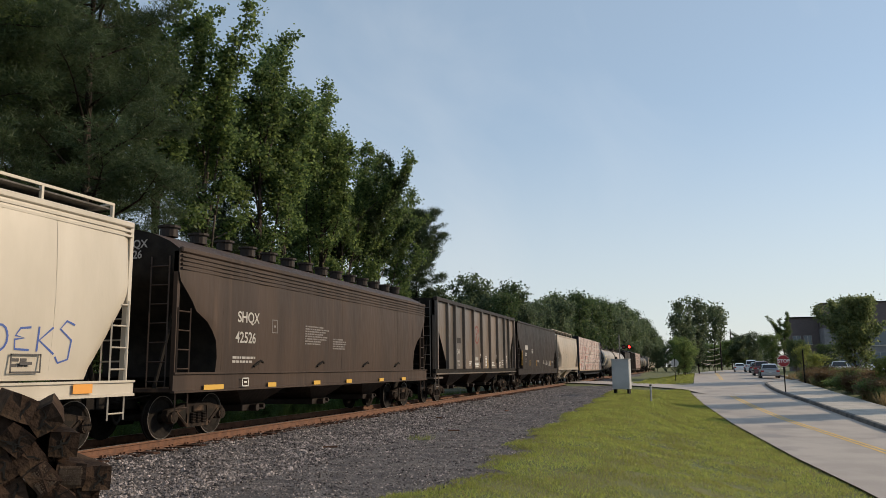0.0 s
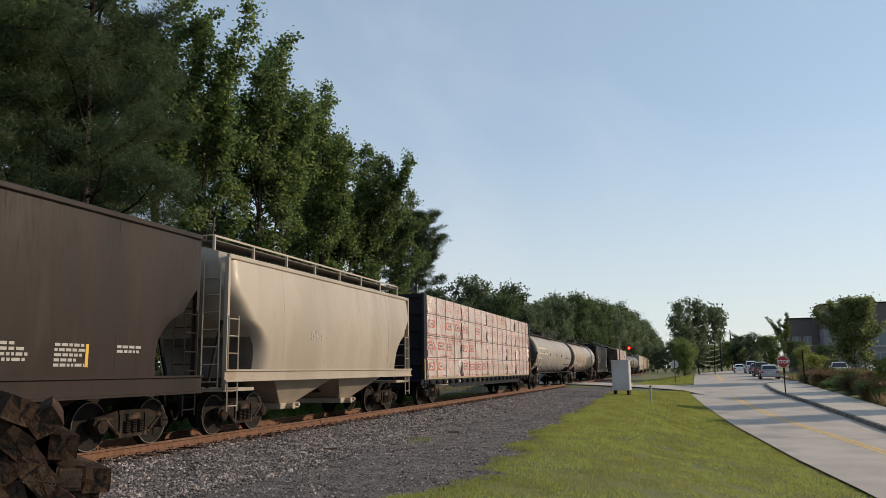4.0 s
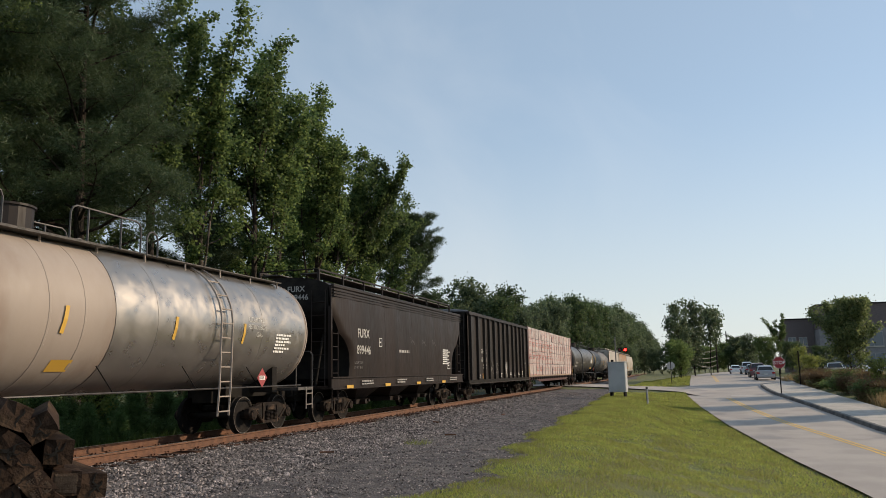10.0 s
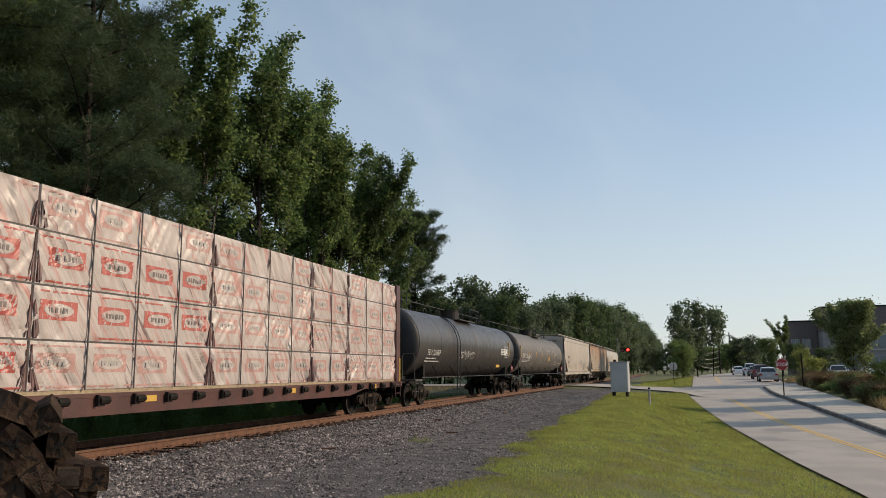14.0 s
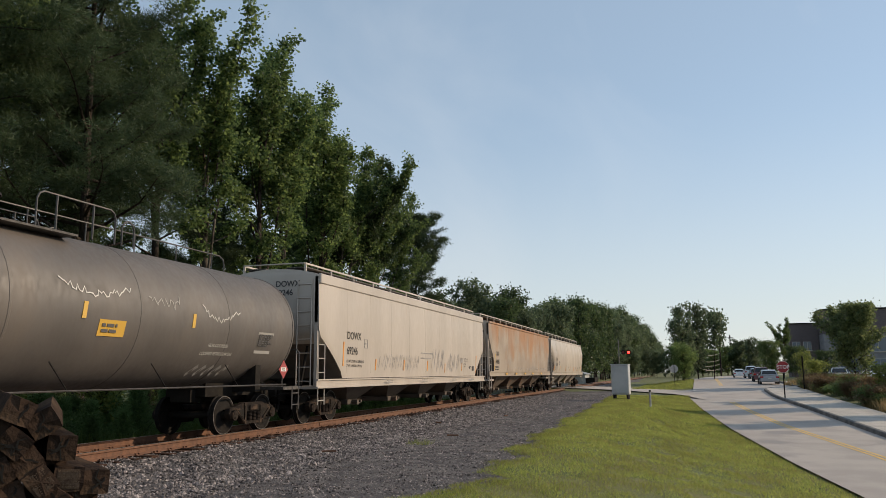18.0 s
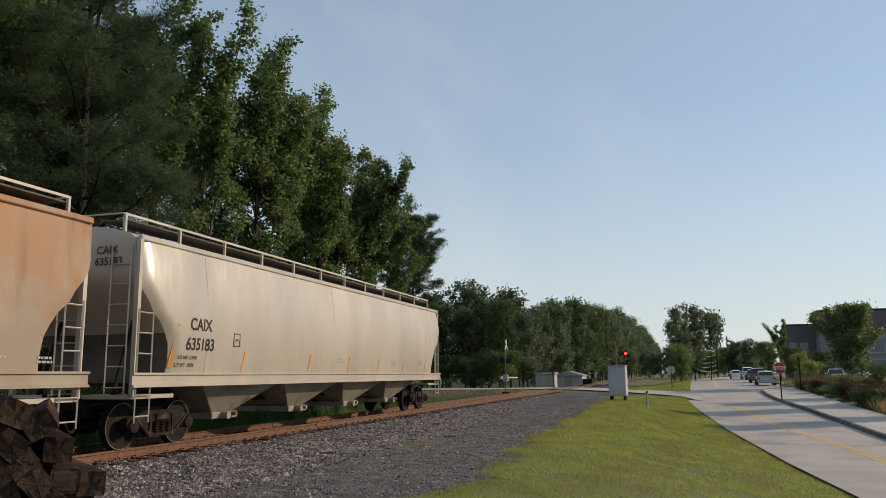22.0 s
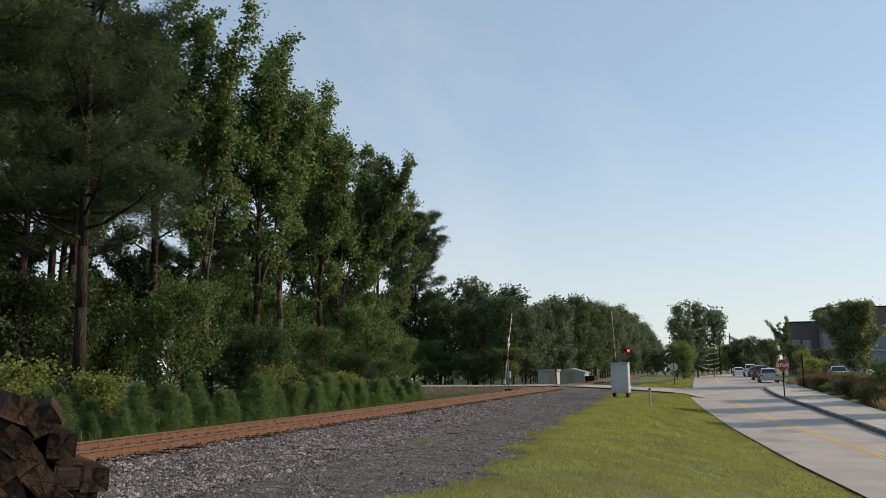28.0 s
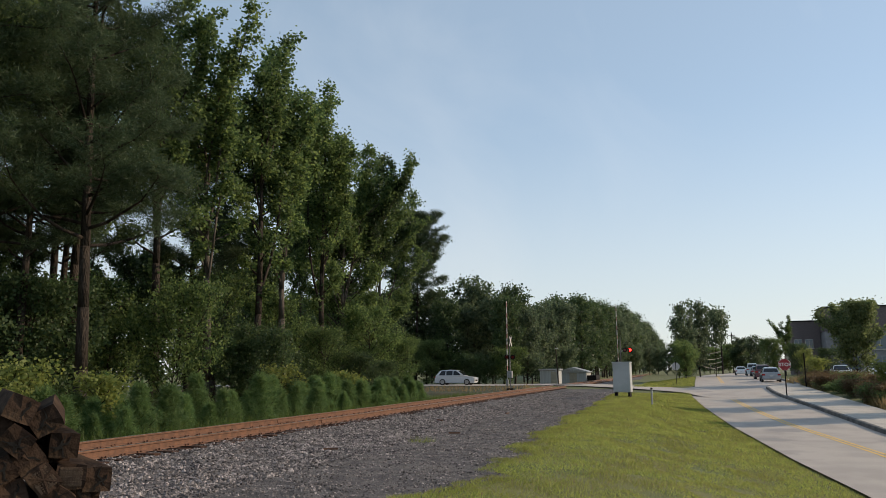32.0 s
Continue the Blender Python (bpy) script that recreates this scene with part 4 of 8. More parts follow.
def ribbon(parent, pts, r, material, bend, x, name, label):
    """A band of paint along a line of (y, z) points, lying on the side of a car."""
    bm = bmesh.new()
    rows = []
    for i, (y, z) in enumerate(pts):
        p, q = pts[max(0, i - 1)], pts[min(len(pts) - 1, i + 1)]
        dy, dz = q[0] - p[0], q[1] - p[1]
        d = math.hypot(dy, dz) or 1.0
        row = []
        for s in (-1, 1):
            yy, zz = y - s * dz / d * r, z + s * dy / d * r
            if bend:
                xx = math.sqrt(max(0.01, bend[1] ** 2 - (zz - bend[0]) ** 2)) + 0.011
            elif parent.name in FACE:
                xx = FACE[parent.name](yy, zz) + 0.006
            else:
                xx = x
            row.append(bm.verts.new((xx, yy, zz)))
        rows.append(row)
    for a, b in zip(rows, rows[1:]):
        bm.faces.new((a[0], b[0], b[1], a[1]))
    return part(name, bm, material, parent, label)


def scribble(parent, y0, y1, z0, z1, x, material, seed, strokes=6, r=0.012, bend=None, label="spray-painted scrawl"):
    """Sprayed strokes: leaning, looping letter-like lines, side by side."""
    rs = random.Random(seed)
    w = (y1 - y0) / strokes
    for k in range(strokes):
        cy, form = y0 + w * k, rs.randrange(4)
        if form == 0:      # a loop
            key = [(0.75, 0.8), (0.3, 1.0), (0.05, 0.5), (0.4, 0.0), (0.9, 0.35), (0.55, 0.75), (0.3, 0.55)]
        elif form == 1:    # zigzag
            key = [(0.0, 0.1), (0.25, 0.95), (0.45, 0.2), (0.7, 1.0), (1.0, 0.05)]
        elif form == 2:    # a tall stem with a bow
            key = [(0.2, 1.0), (0.15, 0.45), (0.1, 0.0), (0.2, 0.7), (0.7, 1.0), (0.8, 0.6), (0.25, 0.45), (0.9, 0.0)]
        else:              # an s
            key = [(0.95, 0.85), (0.5, 1.0), (0.1, 0.75), (0.8, 0.4), (0.7, 0.05), (0.0, 0.1)]
        key = [(u + rs.uniform(-0.2, 0.2), v + rs.uniform(-0.16, 0.16)) for u, v in key]
        key = [key[0]] + key + [key[-1]]
        pts = []
        for i in range(len(key) - 3):
            a, b, c, d = key[i:i + 4]
            for j in range(5):
                t = j / 5
                pts.append(tuple(0.5 * (2 * b[n] + (c[n] - a[n]) * t + (2 * a[n] - 5 * b[n] + 4 * c[n] - d[n]) * t * t + (3 * b[n] - a[n] - 3 * c[n] + d[n]) * t ** 3) for n in (0, 1)))
        pts.append(key[-1])
        line = [(cy + w * (1.05 * u + 0.12 * v), min(max(z0 + (z1 - z0) * v, z0 - 0.03), z1 + 0.03)) for u, v in pts]
        ribbon(parent, line, r * rs.uniform(0.8, 1.3), material, bend, x, "graffiti_stroke", label)


def side_frame_bm():
    out = [(-1.06, 0.50), (-1.02, 0.62), (-0.72, 0.66), (-0.42, 0.74), (0.42, 0.74), (0.72, 0.66), (1.02, 0.62), (1.06, 0.50), (0.98, 0.36), (0.76, 0.34), (0.62, 0.44), (0.40, 0.22), (-0.40, 0.22), (-0.62, 0.44), (-0.76, 0.34), (-0.98, 0.36)]
    bm = bmesh.new()
    prism(bm, out, "x", -0.07, 0.07)
    bmesh.ops.bevel(bm, geom=list(bm.edges), offset=0.012, segments=1, affect="EDGES")
    for s in (-1, 1):                       # ribs round the lightening holes
        box(bm, 0.07, 0.10, s * 0.36 - 0.03, s * 0.36 + 0.03, 0.24, 0.72)
        tube(bm, (0.085, s * 0.42, 0.28), (0.085, s * 0.78, 0.56), 0.035, 6)
    box(bm, 0.05, 0.10, -0.40, 0.40, 0.22, 0.30)
    box(bm, 0.05, 0.10, -0.42, 0.42, 0.66, 0.735)
    return bm


def window_bm():
    # dark plates on the solid frame stand in for its shaded openings
    bm = bmesh.new()
    for s in (-1, 1):
        prism(bm, [(s * 0.66, 0.56), (s * 0.42, 0.60), (s * 0.42, 0.36)], "x", 0.066, 0.078)
    box(bm, 0.06, 0.076, -0.33, 0.33, 0.30, 0.66)
    return bm


def spring_bm():
    """One coil spring: a stack of turns, in and out."""
    bm = bmesh.new()
    rings = [[bm.verts.new((0.09 + r * math.cos(0.7854 * k), r * math.sin(0.7854 * k), 0.305 + 0.017 * j)) for k in range(8)] for j in range(14) for r in [0.078 if j % 2 else 0.058]]
    for a, b in zip(rings, rings[1:]):
        for k in range(8):
            bm.faces.new((a[k], a[(k + 1) % 8], b[(k + 1) % 8], b[k]))
    return bm


def bolster_bm():
    bm = box(bmesh.new(), -1.12, 1.12, -0.2, 0.2, 0.54, 0.68, 0.02)
    return box(bm, -0.25, 0.25, -0.25, 0.25, 0.68, 0.78)


def wheel_bm():
    bm = bmesh.new()
    prof = [(0.0, -0.03), (0.12, -0.05), (0.13, 0.0), (0.36, -0.005), (0.39, 0.02), (0.457, 0.02), (0.457, -0.09), (0.487, -0.095), (0.487, -0.12), (0.39, -0.12), (0.37, -0.06), (0.13, -0.06), (0.12, -0.10), (0.0, -0.10)]
    seg = 28
    rings = [[bm.verts.new((x, r * math.cos(6.28318 * k / seg), r * math.sin(6.28318 * k / seg))) for k in range(seg)] for r, x in prof if r > 0]
    for a, b in zip(rings, rings[1:]):
        for k in range(seg):
            bm.faces.new((a[k], a[(k + 1) % seg], b[(k + 1) % seg], b[k]))
    bm.faces.new(rings[0])
    bm.faces.new(rings[-1][::-1])
    bmesh.ops.recalc_face_normals(bm, faces=bm.faces)
    return bm


def rim_bm():
    bm = bmesh.new()
    seg = 28
    rings = [[bm.verts.new((0.022, r * math.cos(6.28318 * k / seg), r * math.sin(6.28318 * k / seg))) for k in range(seg)] for r in (0.44, 0.456)]
    for k in range(seg):
        bm.faces.new((rings[0][k], rings[0][(k + 1) % seg], rings[1][(k + 1) % seg], rings[1][k]))
    return bm


def cap_bm():
    bm = tube(bmesh.new(), (-0.06, 0, 0), (0.10, 0, 0), 0.125, 12)
    for k in range(3):
        a = k * 2.094 + 0.5
        tube(bm, (0.10, 0.06 * math.cos(a), 0.06 * math.sin(a)), (0.115, 0.06 * math.cos(a), 0.06 * math.sin(a)), 0.02, 6)
    tube(bm, (0.10, 0, 0), (0.108, 0, 0), 0.09, 12)
    return bm


def truck(car, y):
    """A two-axle truck under a car: side frames, springs, bolster, wheels, axles, bearing caps."""
    t = put("truck", shared("bolster", bolster_bm), TRUCK_IRON, car, "grimy two-axle cast steel truck", m=pose(0, y, 0))
    for s in (1, -1):
        r = pose(s * 1.0, 0, 0, 0, 0, 0 if s > 0 else 180)
        put("side_frame", shared("side_frame", side_frame_bm), TRUCK_IRON, t, m=r)
        put("side_frame_recess", shared("recess", window_bm), STEEL_DARK, t, m=r)
        for a in (-0.19, 0.0, 0.19):
            put("spring", shared("spring", spring_bm), TRUCK_IRON, t, m=r @ pose(0, a, 0))
        for a in (-0.889, 0.889):
            put("bearing_cap", shared("bearing_cap", cap_bm), TRUCK_IRON, t, m=pose(s * 1.04, a, 0.457, 0, 0, 0 if s > 0 else 180))
            put("wheel", shared("wheel", wheel_bm), WHEEL_STEEL, t, smooth=False, m=pose(s * 0.80, a, 0.457, 0, 0, 0 if s > 0 else 180))
            put("wheel_tread", shared("wheel_tread", rim_bm), WHEEL_RIM, t, "bright worn wheel rim", m=pose(s * 0.80, a, 0.457, 0, 0, 0 if s > 0 else 180))
    for a in (-0.889, 0.889):
        put("axle", shared("axle", lambda: tube(bmesh.new(), (-1.0, 0, 0), (1.0, 0, 0), 0.085, 10)), STEEL_DARK, t, m=pose(0, a, 0.457))


def coupler_bm():
    bm = box(bmesh.new(), -0.09, 0.09, -0.85, 0.3, 0.72, 0.92)
    box(bm, -0.2, 0.2, -0.82, -0.55, 0.68, 0.98)
    box(bm, -0.32, 0.32, -0.18, 0.3, 0.66, 1.02)
    for a in range(8):
        p = [(0.35 + 0.02 * k, -0.15 - 0.07 * k, 0.72 - 0.33 * math.sin(3.14 * k / 9)) for k in range(a, a + 2)]
        tube(bm, p[0], p[1], 0.028, 5)
    tube(bm, (0.2, -0.35, 0.8), (0.9, -0.02, 0.95), 0.018, 5)
    return bm


def running_gear(car, L, inset=1.45, stub=0):
    truck(car, inset)
    truck(car, L - inset)
    for a, b in (((-0.2, stub), (L - stub, L + 0.2)) if stub else ((-0.2, L + 0.2),)):
        part("centre_sill", box(bmesh.new(), -0.28, 0.28, a, b, 0.78, 1.08), STEEL_DARK, car)
    for y, turn in ((0.1, 0), (L - 0.1, 180)):
        put("coupler", shared("coupler", coupler_bm), STEEL_DARK, car, m=pose(0, y, 0, 0, 0, turn))


def ladder(car, material, x, y0, y1, z0, z1, step=0.4, r=0.02, along="y", name="ladder"):
    bm = bmesh.new()
    def P(u, v):
        return (x, u, v) if along == "y" else (u, x, v)
    for u in (y0, y1):
        tube(bm, P(u, z0), P(u, z1), r, 4)
    k = 0
    while z0 + 0.12 + k * step < z1:
        z = z0 + 0.12 + k * step
        tube(bm, P(y0, z), P(y1, z), r * 0.75, 4)
        k += 1
    return part(name, bm, material, car)


CUT = [(1.42, 1.40), (1.45, 1.75), (1.36, 2.15), (1.05, 2.48), (0.62, 2.68), (0.42, 2.95), (0.06, 3.28), (0.0, 3.5)]
CUT_DEEP = [(1.0, 1.40), (1.02, 1.75), (0.95, 2.1), (0.75, 2.45), (0.45, 2.7), (0.3, 2.95), (0.05, 3.2), (0.0, 3.4)]
CUT_STRAIGHT = [(1.70, 1.25), (1.62, 1.45), (0.9, 2.0), (0.05, 2.55), (0.0, 2.8)]
CUT_SLANT = [(1.9, 1.35), (1.5, 1.85), (1.05, 2.4), (0.6, 2.95), (0.2, 3.45), (0.0, 3.7)]

FACE = {}            # the side of each hopper car: x over (y, z), for what is painted on it

def hopper_shell(L, eave, hw, bulge, cut, roof_rise, dents, seed, corner=0.0, dark_to=3.25, pillow=0.0, panels=10, z0=1.30):
    """The body of a hopper car: bowed side sheets cut back at the ends, sloping end sheets, and an arched roof."""
    rs = random.Random(seed)
    zs = np.concatenate([np.linspace(z0, 3.5, 12), np.linspace(3.7, eave, 4)])
    cy, cz = [c[0] for c in cut], [c[1] for c in cut]
    waves = [(rs.uniform(1, 5), rs.uniform(0, 6), rs.uniform(0.3, 1)) for _ in range(4)]
    creases = [rs.uniform(0.6, 1.5) for _ in range(panels + 2)]
    def face_x(y, z):
        yl = float(np.interp(z, cz, cy))
        w = hw - bulge * ((z - 2.6) / 1.5) ** 2
        edge = corner * max(0.0, 1 - max(0.0, min(y - yl, L - yl - y)) / 0.36) ** 2
        if not 1.4 < z < eave - 0.05:
            return w - edge
        fade = min(1.0, (z - 1.4) / 0.3, (eave - 0.05 - z) / 0.3)
        u = y * panels / L
        q = pillow * creases[int(max(0, u))] * (abs(math.sin(math.pi * u)) ** 0.6 - 1) * fade
        return w + q - edge + fade * dents * sum(a * math.sin(k * y + p + 0.6 * z) for k, p, a in waves)
    ring = [(hw, z, float(np.interp(z, cz, cy))) for z in zs]
    n_side = len(ring)
    top = face_x(L / 2, eave)
    for f, g in ((0.82, 0.35), (0.55, 0.72), (0.28, 0.93), (0.0, 1.0)):
        ring.append((top * f, eave + roof_rise * g, 0.02))
    full = ring + [(-x, z, y) for x, z, y in ring[-2::-1]]
    near = [0.0, 0.09, 0.18, 0.27, 0.36]
    cols = 92
    bm = bmesh.new()
    V = []
    for i, (x, z, yl) in enumerate(full):
        span = L - 2 * yl
        steps = near + list(np.linspace(0.36, span - 0.36, cols - 7)[1:-1]) + [span - v for v in near[::-1]]
        on_side = i < n_side or i >= len(full) - n_side
        row = []
        for v in steps:
            xx = math.copysign(face_x(yl + v, z), x) if on_side else x
            row.append(bm.verts.new((xx, yl + v, z)))
        V.append(row)
    cols = len(V[0]) - 1
    for a, b in zip(V, V[1:]):
        for c in range(cols):
            bm.faces.new((a[c], a[c + 1], b[c + 1], b[c]))
    n = len(full)
    for i in range(n // 2):
        j = n - 1 - i
        for c in (0, cols):
            q = [V[i][c], V[i + 1][c], V[j - 1][c], V[j][c]]
            q = list(dict.fromkeys(q))
            if len(q) > 2:
                fc = bm.faces.new(q)
                # end sheets below dark_to take a darker material: their shade is painted
                if full[i][1] < dark_to:
                    fc.material_index = 1
    bm.faces.new([V[0][c] for c in range(cols + 1)] + [V[-1][c] for c in range(cols, -1, -1)])
    bmesh.ops.recalc_face_normals(bm, faces=bm.faces)
    return bm, face_x


def soften(ob, degrees=32):
    """Round shading over the sheets, hard at their edges."""
    ob.data.shade_smooth()
    ob.data.set_sharp_from_angle(angle=radians(degrees))


def hopper_bays(car, L, n, material, z_out=0.42, y_in=2.3):
    w = (L - 2 * y_in) / n
    for k in range(n):
        a = y_in + k * w
        c = a + w / 2
        bm = bmesh.new()
        top = [(-1.40, a + 0.03), (1.40, a + 0.03), (1.40, a + w - 0.03), (-1.40, a + w - 0.03)]
        low = [(-0.75, c - 0.42), (0.75, c - 0.42), (0.75, c + 0.42), (-0.75, c + 0.42)]
        T = [bm.verts.new((x, y, 1.32)) for x, y in top]
        U = [bm.verts.new((x, y, z_out + 0.16)) for x, y in low]
        for i in range(4):
            bm.faces.new((T[i], T[(i + 1) % 4], U[(i + 1) % 4], U[i]))
        bm.faces.new(U)
        bm.faces.new(T[::-1])
        bmesh.ops.recalc_face_normals(bm, faces=bm.faces)
        bay = part("hopper_bay", bm, material, car)
        bm = box(bmesh.new(), -0.85, 0.85, c - 0.55, c + 0.55, z_out, z_out + 0.16, 0.015)
        for s in (-1, 1):
            tube(bm, (s * 0.8, c - 0.15, z_out + 0.08), (s * 1.05, c - 0.15, z_out + 0.08), 0.09, 8)
            tube(bm, (s * 0.8, c + 0.3, z_out + 0.1), (s * 0.98, c + 0.3, z_out + 0.1), 0.05, 8)
        part("outlet_gate", bm, material, bay)


def roof_walk(car, L, eave, rise, material, z=4.66, x=1.02):
    bm = bmesh.new()
    for s in (-1, 1):
        box(bm, s * 0.34 if s > 0 else -x, x if s > 0 else -0.34, 0.15, L - 0.15, z - 0.12, z - 0.09)
    part("running_board", bm, GRATE, car, "dark grated roof walkway")
    bm = bmesh.new()
    for s in (-1, 1):
        box(bm, s * x - 0.02, s * x + 0.02, 0.05, L - 0.05, z - 0.03, z + 0.02)
    part("walkway_rail", bm, material, car)
    n = int(L / 1.65)
    for s in (-1, 1):
        for k in range(n + 1):
            y = 0.08 + (L - 0.16) * k / n
            put("walkway_post", shared(f"walk_post_{eave}_{rise}", lambda: box(bmesh.new(), -0.03, 0.03, -0.025, 0.025, eave + rise * 0.4 - z, -0.02)), material, car, m=pose(s * x, y, z))
    for y in (0.03, L - 0.03):
        path_tube_ob = bmesh.new()
        path_tube(path_tube_ob, [(-x, y, z), (x, y, z)], 0.02, 5)
        part("end_rail", path_tube_ob, material, car)


def end_frame(car, material, L, top):
    """Corner posts, ladders, steps and platforms at both ends of a hopper car."""
    for y, d in ((0.0, 1), (L, -1)):
        for s in (1, -1):
            part("corner_post", box(bmesh.new(), s * 1.44 - 0.05, s * 1.44 + 0.05, min(y, y + d * 0.09), max(y, y + d * 0.09), 1.05, top), material, car)
            ladder(car, material, s * 1.50, y + d * 0.06, y + d * 0.48, 0.55, 2.75)
        ladder(car, material, y - d * 0.03, 0.85, 1.30, 1.1, top - 0.1, along="x", name="end_ladder")
        bm = box(bmesh.new(), -1.45, 1.45, min(y, y + d * 1.3), max(y, y + d * 1.3), 1.0, 1.08)
        part("end_platform", bm, material, car)
        for x in (-0.9, 0.9):
            part("end_brace", tube(bmesh.new(), (x, y + d * 0.15, 1.05), (x, y + d * 0.75, 2.9), 0.045, 6), STEEL_DARK, car)


def reflectors(car, ys, z0, z1, x, material=YELLOW, w=0.07, tilt=0.0):
    for y in ys:
        bm = bmesh.new()
        prism(bm, [(y, z0), (y + w, z0), (y + w + tilt, z1), (y + tilt, z1)], "x", x - 0.006, x + 0.004)
        if car.name in FACE:
            for v in bm.verts:
                v.co.x = FACE[car.name](v.co.y, v.co.z) + (0.012 if v.co.x > x else -0.01)
        part("reflector", bm, material, car, "yellow reflective strip")


CARS = []
def new_car(u0, label, category):
    e = thing("freight_car", label, category, pose(TX, u0, 0), "cars of the freight train")
    CARS.append((e, u0))
    return e


def covered_hopper(u0, u1, label, paint, eave=4.12, rise=0.32, hw=1.56, bulge=0.06, cut=CUT, bays=4, walkway=True, dents=0.004, seed=1, sill=None, bay_paint=None, corner=0.02, ribs=0, seams=10, inset=1.45, sill_z=(1.22, 1.50), pillow=0.012, trim=None, rim=(-0.07, 0.045)):
    """A covered hopper car: bowed body, sills, bays, end frames and running gear."""
    L = u1 - u0
    m = PAINT[paint]
    car = new_car(u0, label, "hopper car")
    dark = paint in ("brown", "umber")
    bm, FACE[car.name] = hopper_shell(L, eave, hw, bulge, cut, rise, dents, seed, corner, 9.0 if dark else 2.3, pillow, seams)
    body = part("body", bm, m, car)
    # darker second material paints the shade on the car's ends
    body.data.materials.append(STEEL_DARK if dark else PAINT["bay"])
    tm = PAINT[trim] if trim else m
    if trim:
        body.data.materials.append(tm)
        for f in body.data.polygons:
            if abs(f.normal.y) > 0.5 and f.material_index == 0:
                f.material_index = 2
    soften(body)
    for s in (1, -1):
        x = s * (hw - bulge * ((eave - 2.6) / 1.5) ** 2)
        part("roof_rim", box(bmesh.new(), x - 0.05, x + 0.05, 0.02, L - 0.02, eave + rim[0], eave + rim[1], 0.02), m, car)
        xs = s * (hw - 0.02 if bulge < 0.15 else hw - bulge * 0.64 + 0.01)
        za, zb = sill_z
        ch = [(0.0, za), (0.09, za), (0.09, za + 0.04), (0.05, za + 0.05), (0.05, zb - 0.05), (0.09, zb - 0.04), (0.09, zb), (0.0, zb)]
        bm = prism(bmesh.new(), [(xs + s * (u - 0.05), v) for u, v in ch], "y", -0.1, L + 0.1)
        part("side_sill", bm, PAINT[sill] if sill else m, car)
        for k in range(ribs):
            z = eave - 0.14 - 0.09 * k
            part("roof_bead", box(bmesh.new(), x - 0.03, x + 0.03 + s * 0.012, 0.05, L - 0.05, z - 0.022, z + 0.022), m, car)
        if s > 0:
            for k in range(1, seams):           # welded seams of the side sheets
                y = L * k / seams
                if 1.5 < y < L - 1.5:
                    bm = bmesh.new()
                    zs = np.linspace(1.45, eave - 0.1, 9)
                    pts = [(FACE[car.name](y, z) + 0.001, z) for z in zs]
                    for (xa, za), (xb, zb) in zip(pts, pts[1:]):
                        tube(bm, (xa, y, za), (xb, y, zb), 0.0032, 4)
                    part("weld_seam", bm, m, car)
    if bays:
        hopper_bays(car, L, bays, PAINT[bay_paint] if bay_paint else m)
    end_frame(car, tm, L, eave - 0.05)
    running_gear(car, L, inset)
    if walkway:
        roof_walk(car, L, eave, rise, tm)
    return car, L


def rib_hopper(u0, u1, label, paint, posts, eave=4.4, hw=1.5, slant=True, heap=False, seed=2, sill_z=(1.22, 1.42)):
    """An open hopper or gondola with outside posts."""
    L = u1 - u0
    m = PAINT[paint]
    car = new_car(u0, label, "hopper car")
    cut = CUT_SLANT if slant else [(0.0, 1.3), (0.0, 4.4)]
    panels = len(posts) - 1
    bm, FACE[car.name] = hopper_shell(L, eave, hw, 0.0, cut, 0.02, 0.005, seed, 0.0, 9.0, 0.0, panels, sill_z[0] + 0.05)
    body = part("body", bm, m, car)
    # near-black end sheets: shade put into the colour
    body.data.materials.append(STEEL_DARK)
    soften(body)
    for s in (1, -1):
        part("top_chord", box(bmesh.new(), s * hw - 0.07, s * hw + 0.09 * s + 0.03, -0.02, L + 0.02, eave - 0.10, eave + 0.06, 0.01), PAINT["umber"], car)
        part("side_sill", box(bmesh.new(), s * hw - 0.06, s * hw + 0.06, -0.1, L + 0.1, *sill_z), STEEL_DARK, car)
        part("sill_flange", box(bmesh.new(), s * hw - 0.04, s * hw + 0.10, -0.1, L + 0.1, sill_z[0] - 0.04, sill_z[0] + 0.012), m, car)
        for y in posts:
            bm = bmesh.new()
            box(bm, s * hw - 0.02 if s > 0 else s * hw - 0.13, s * hw + 0.13 if s > 0 else s * hw + 0.02, y - 0.05, y + 0.05, sill_z[1] - 0.02, eave - 0.08, 0.015)
            box(bm, s * hw - 0.01, s * hw + 0.012 * s + 0.004, y - 0.10, y + 0.10, sill_z[1] - 0.02, eave - 0.08)
            part("side_post", bm, m, car)
    if heap:
        bm = bmesh.new()
        n = panels * 4
        rows = [(-1.5, 0.0), (-1.3, 0.12), (-0.7, 0.2), (0, 0.22), (0.7, 0.2), (1.3, 0.12), (1.5, 0.0)]
        V = [[bm.verts.new((x, 0.15 + (L - 0.3) * c / n, eave + 0.04 + h * (0.25 + 0.85 * abs(math.sin(math.pi * c / 4))))) for c in range(n + 1)] for x, h in rows]
        for a, b in zip(V, V[1:]):
            for c in range(n):
                bm.faces.new((a[c], a[c + 1], b[c + 1], b[c]))
        part("roof_cover", bm, PAINT["head"], car, "dark scalloped top cover")
    hopper_bays(car, L, 3, PAINT["soot"], 0.5, 2.6)
    end_frame(car, m, L, eave)
    running_gear(car, L)
    return car, L


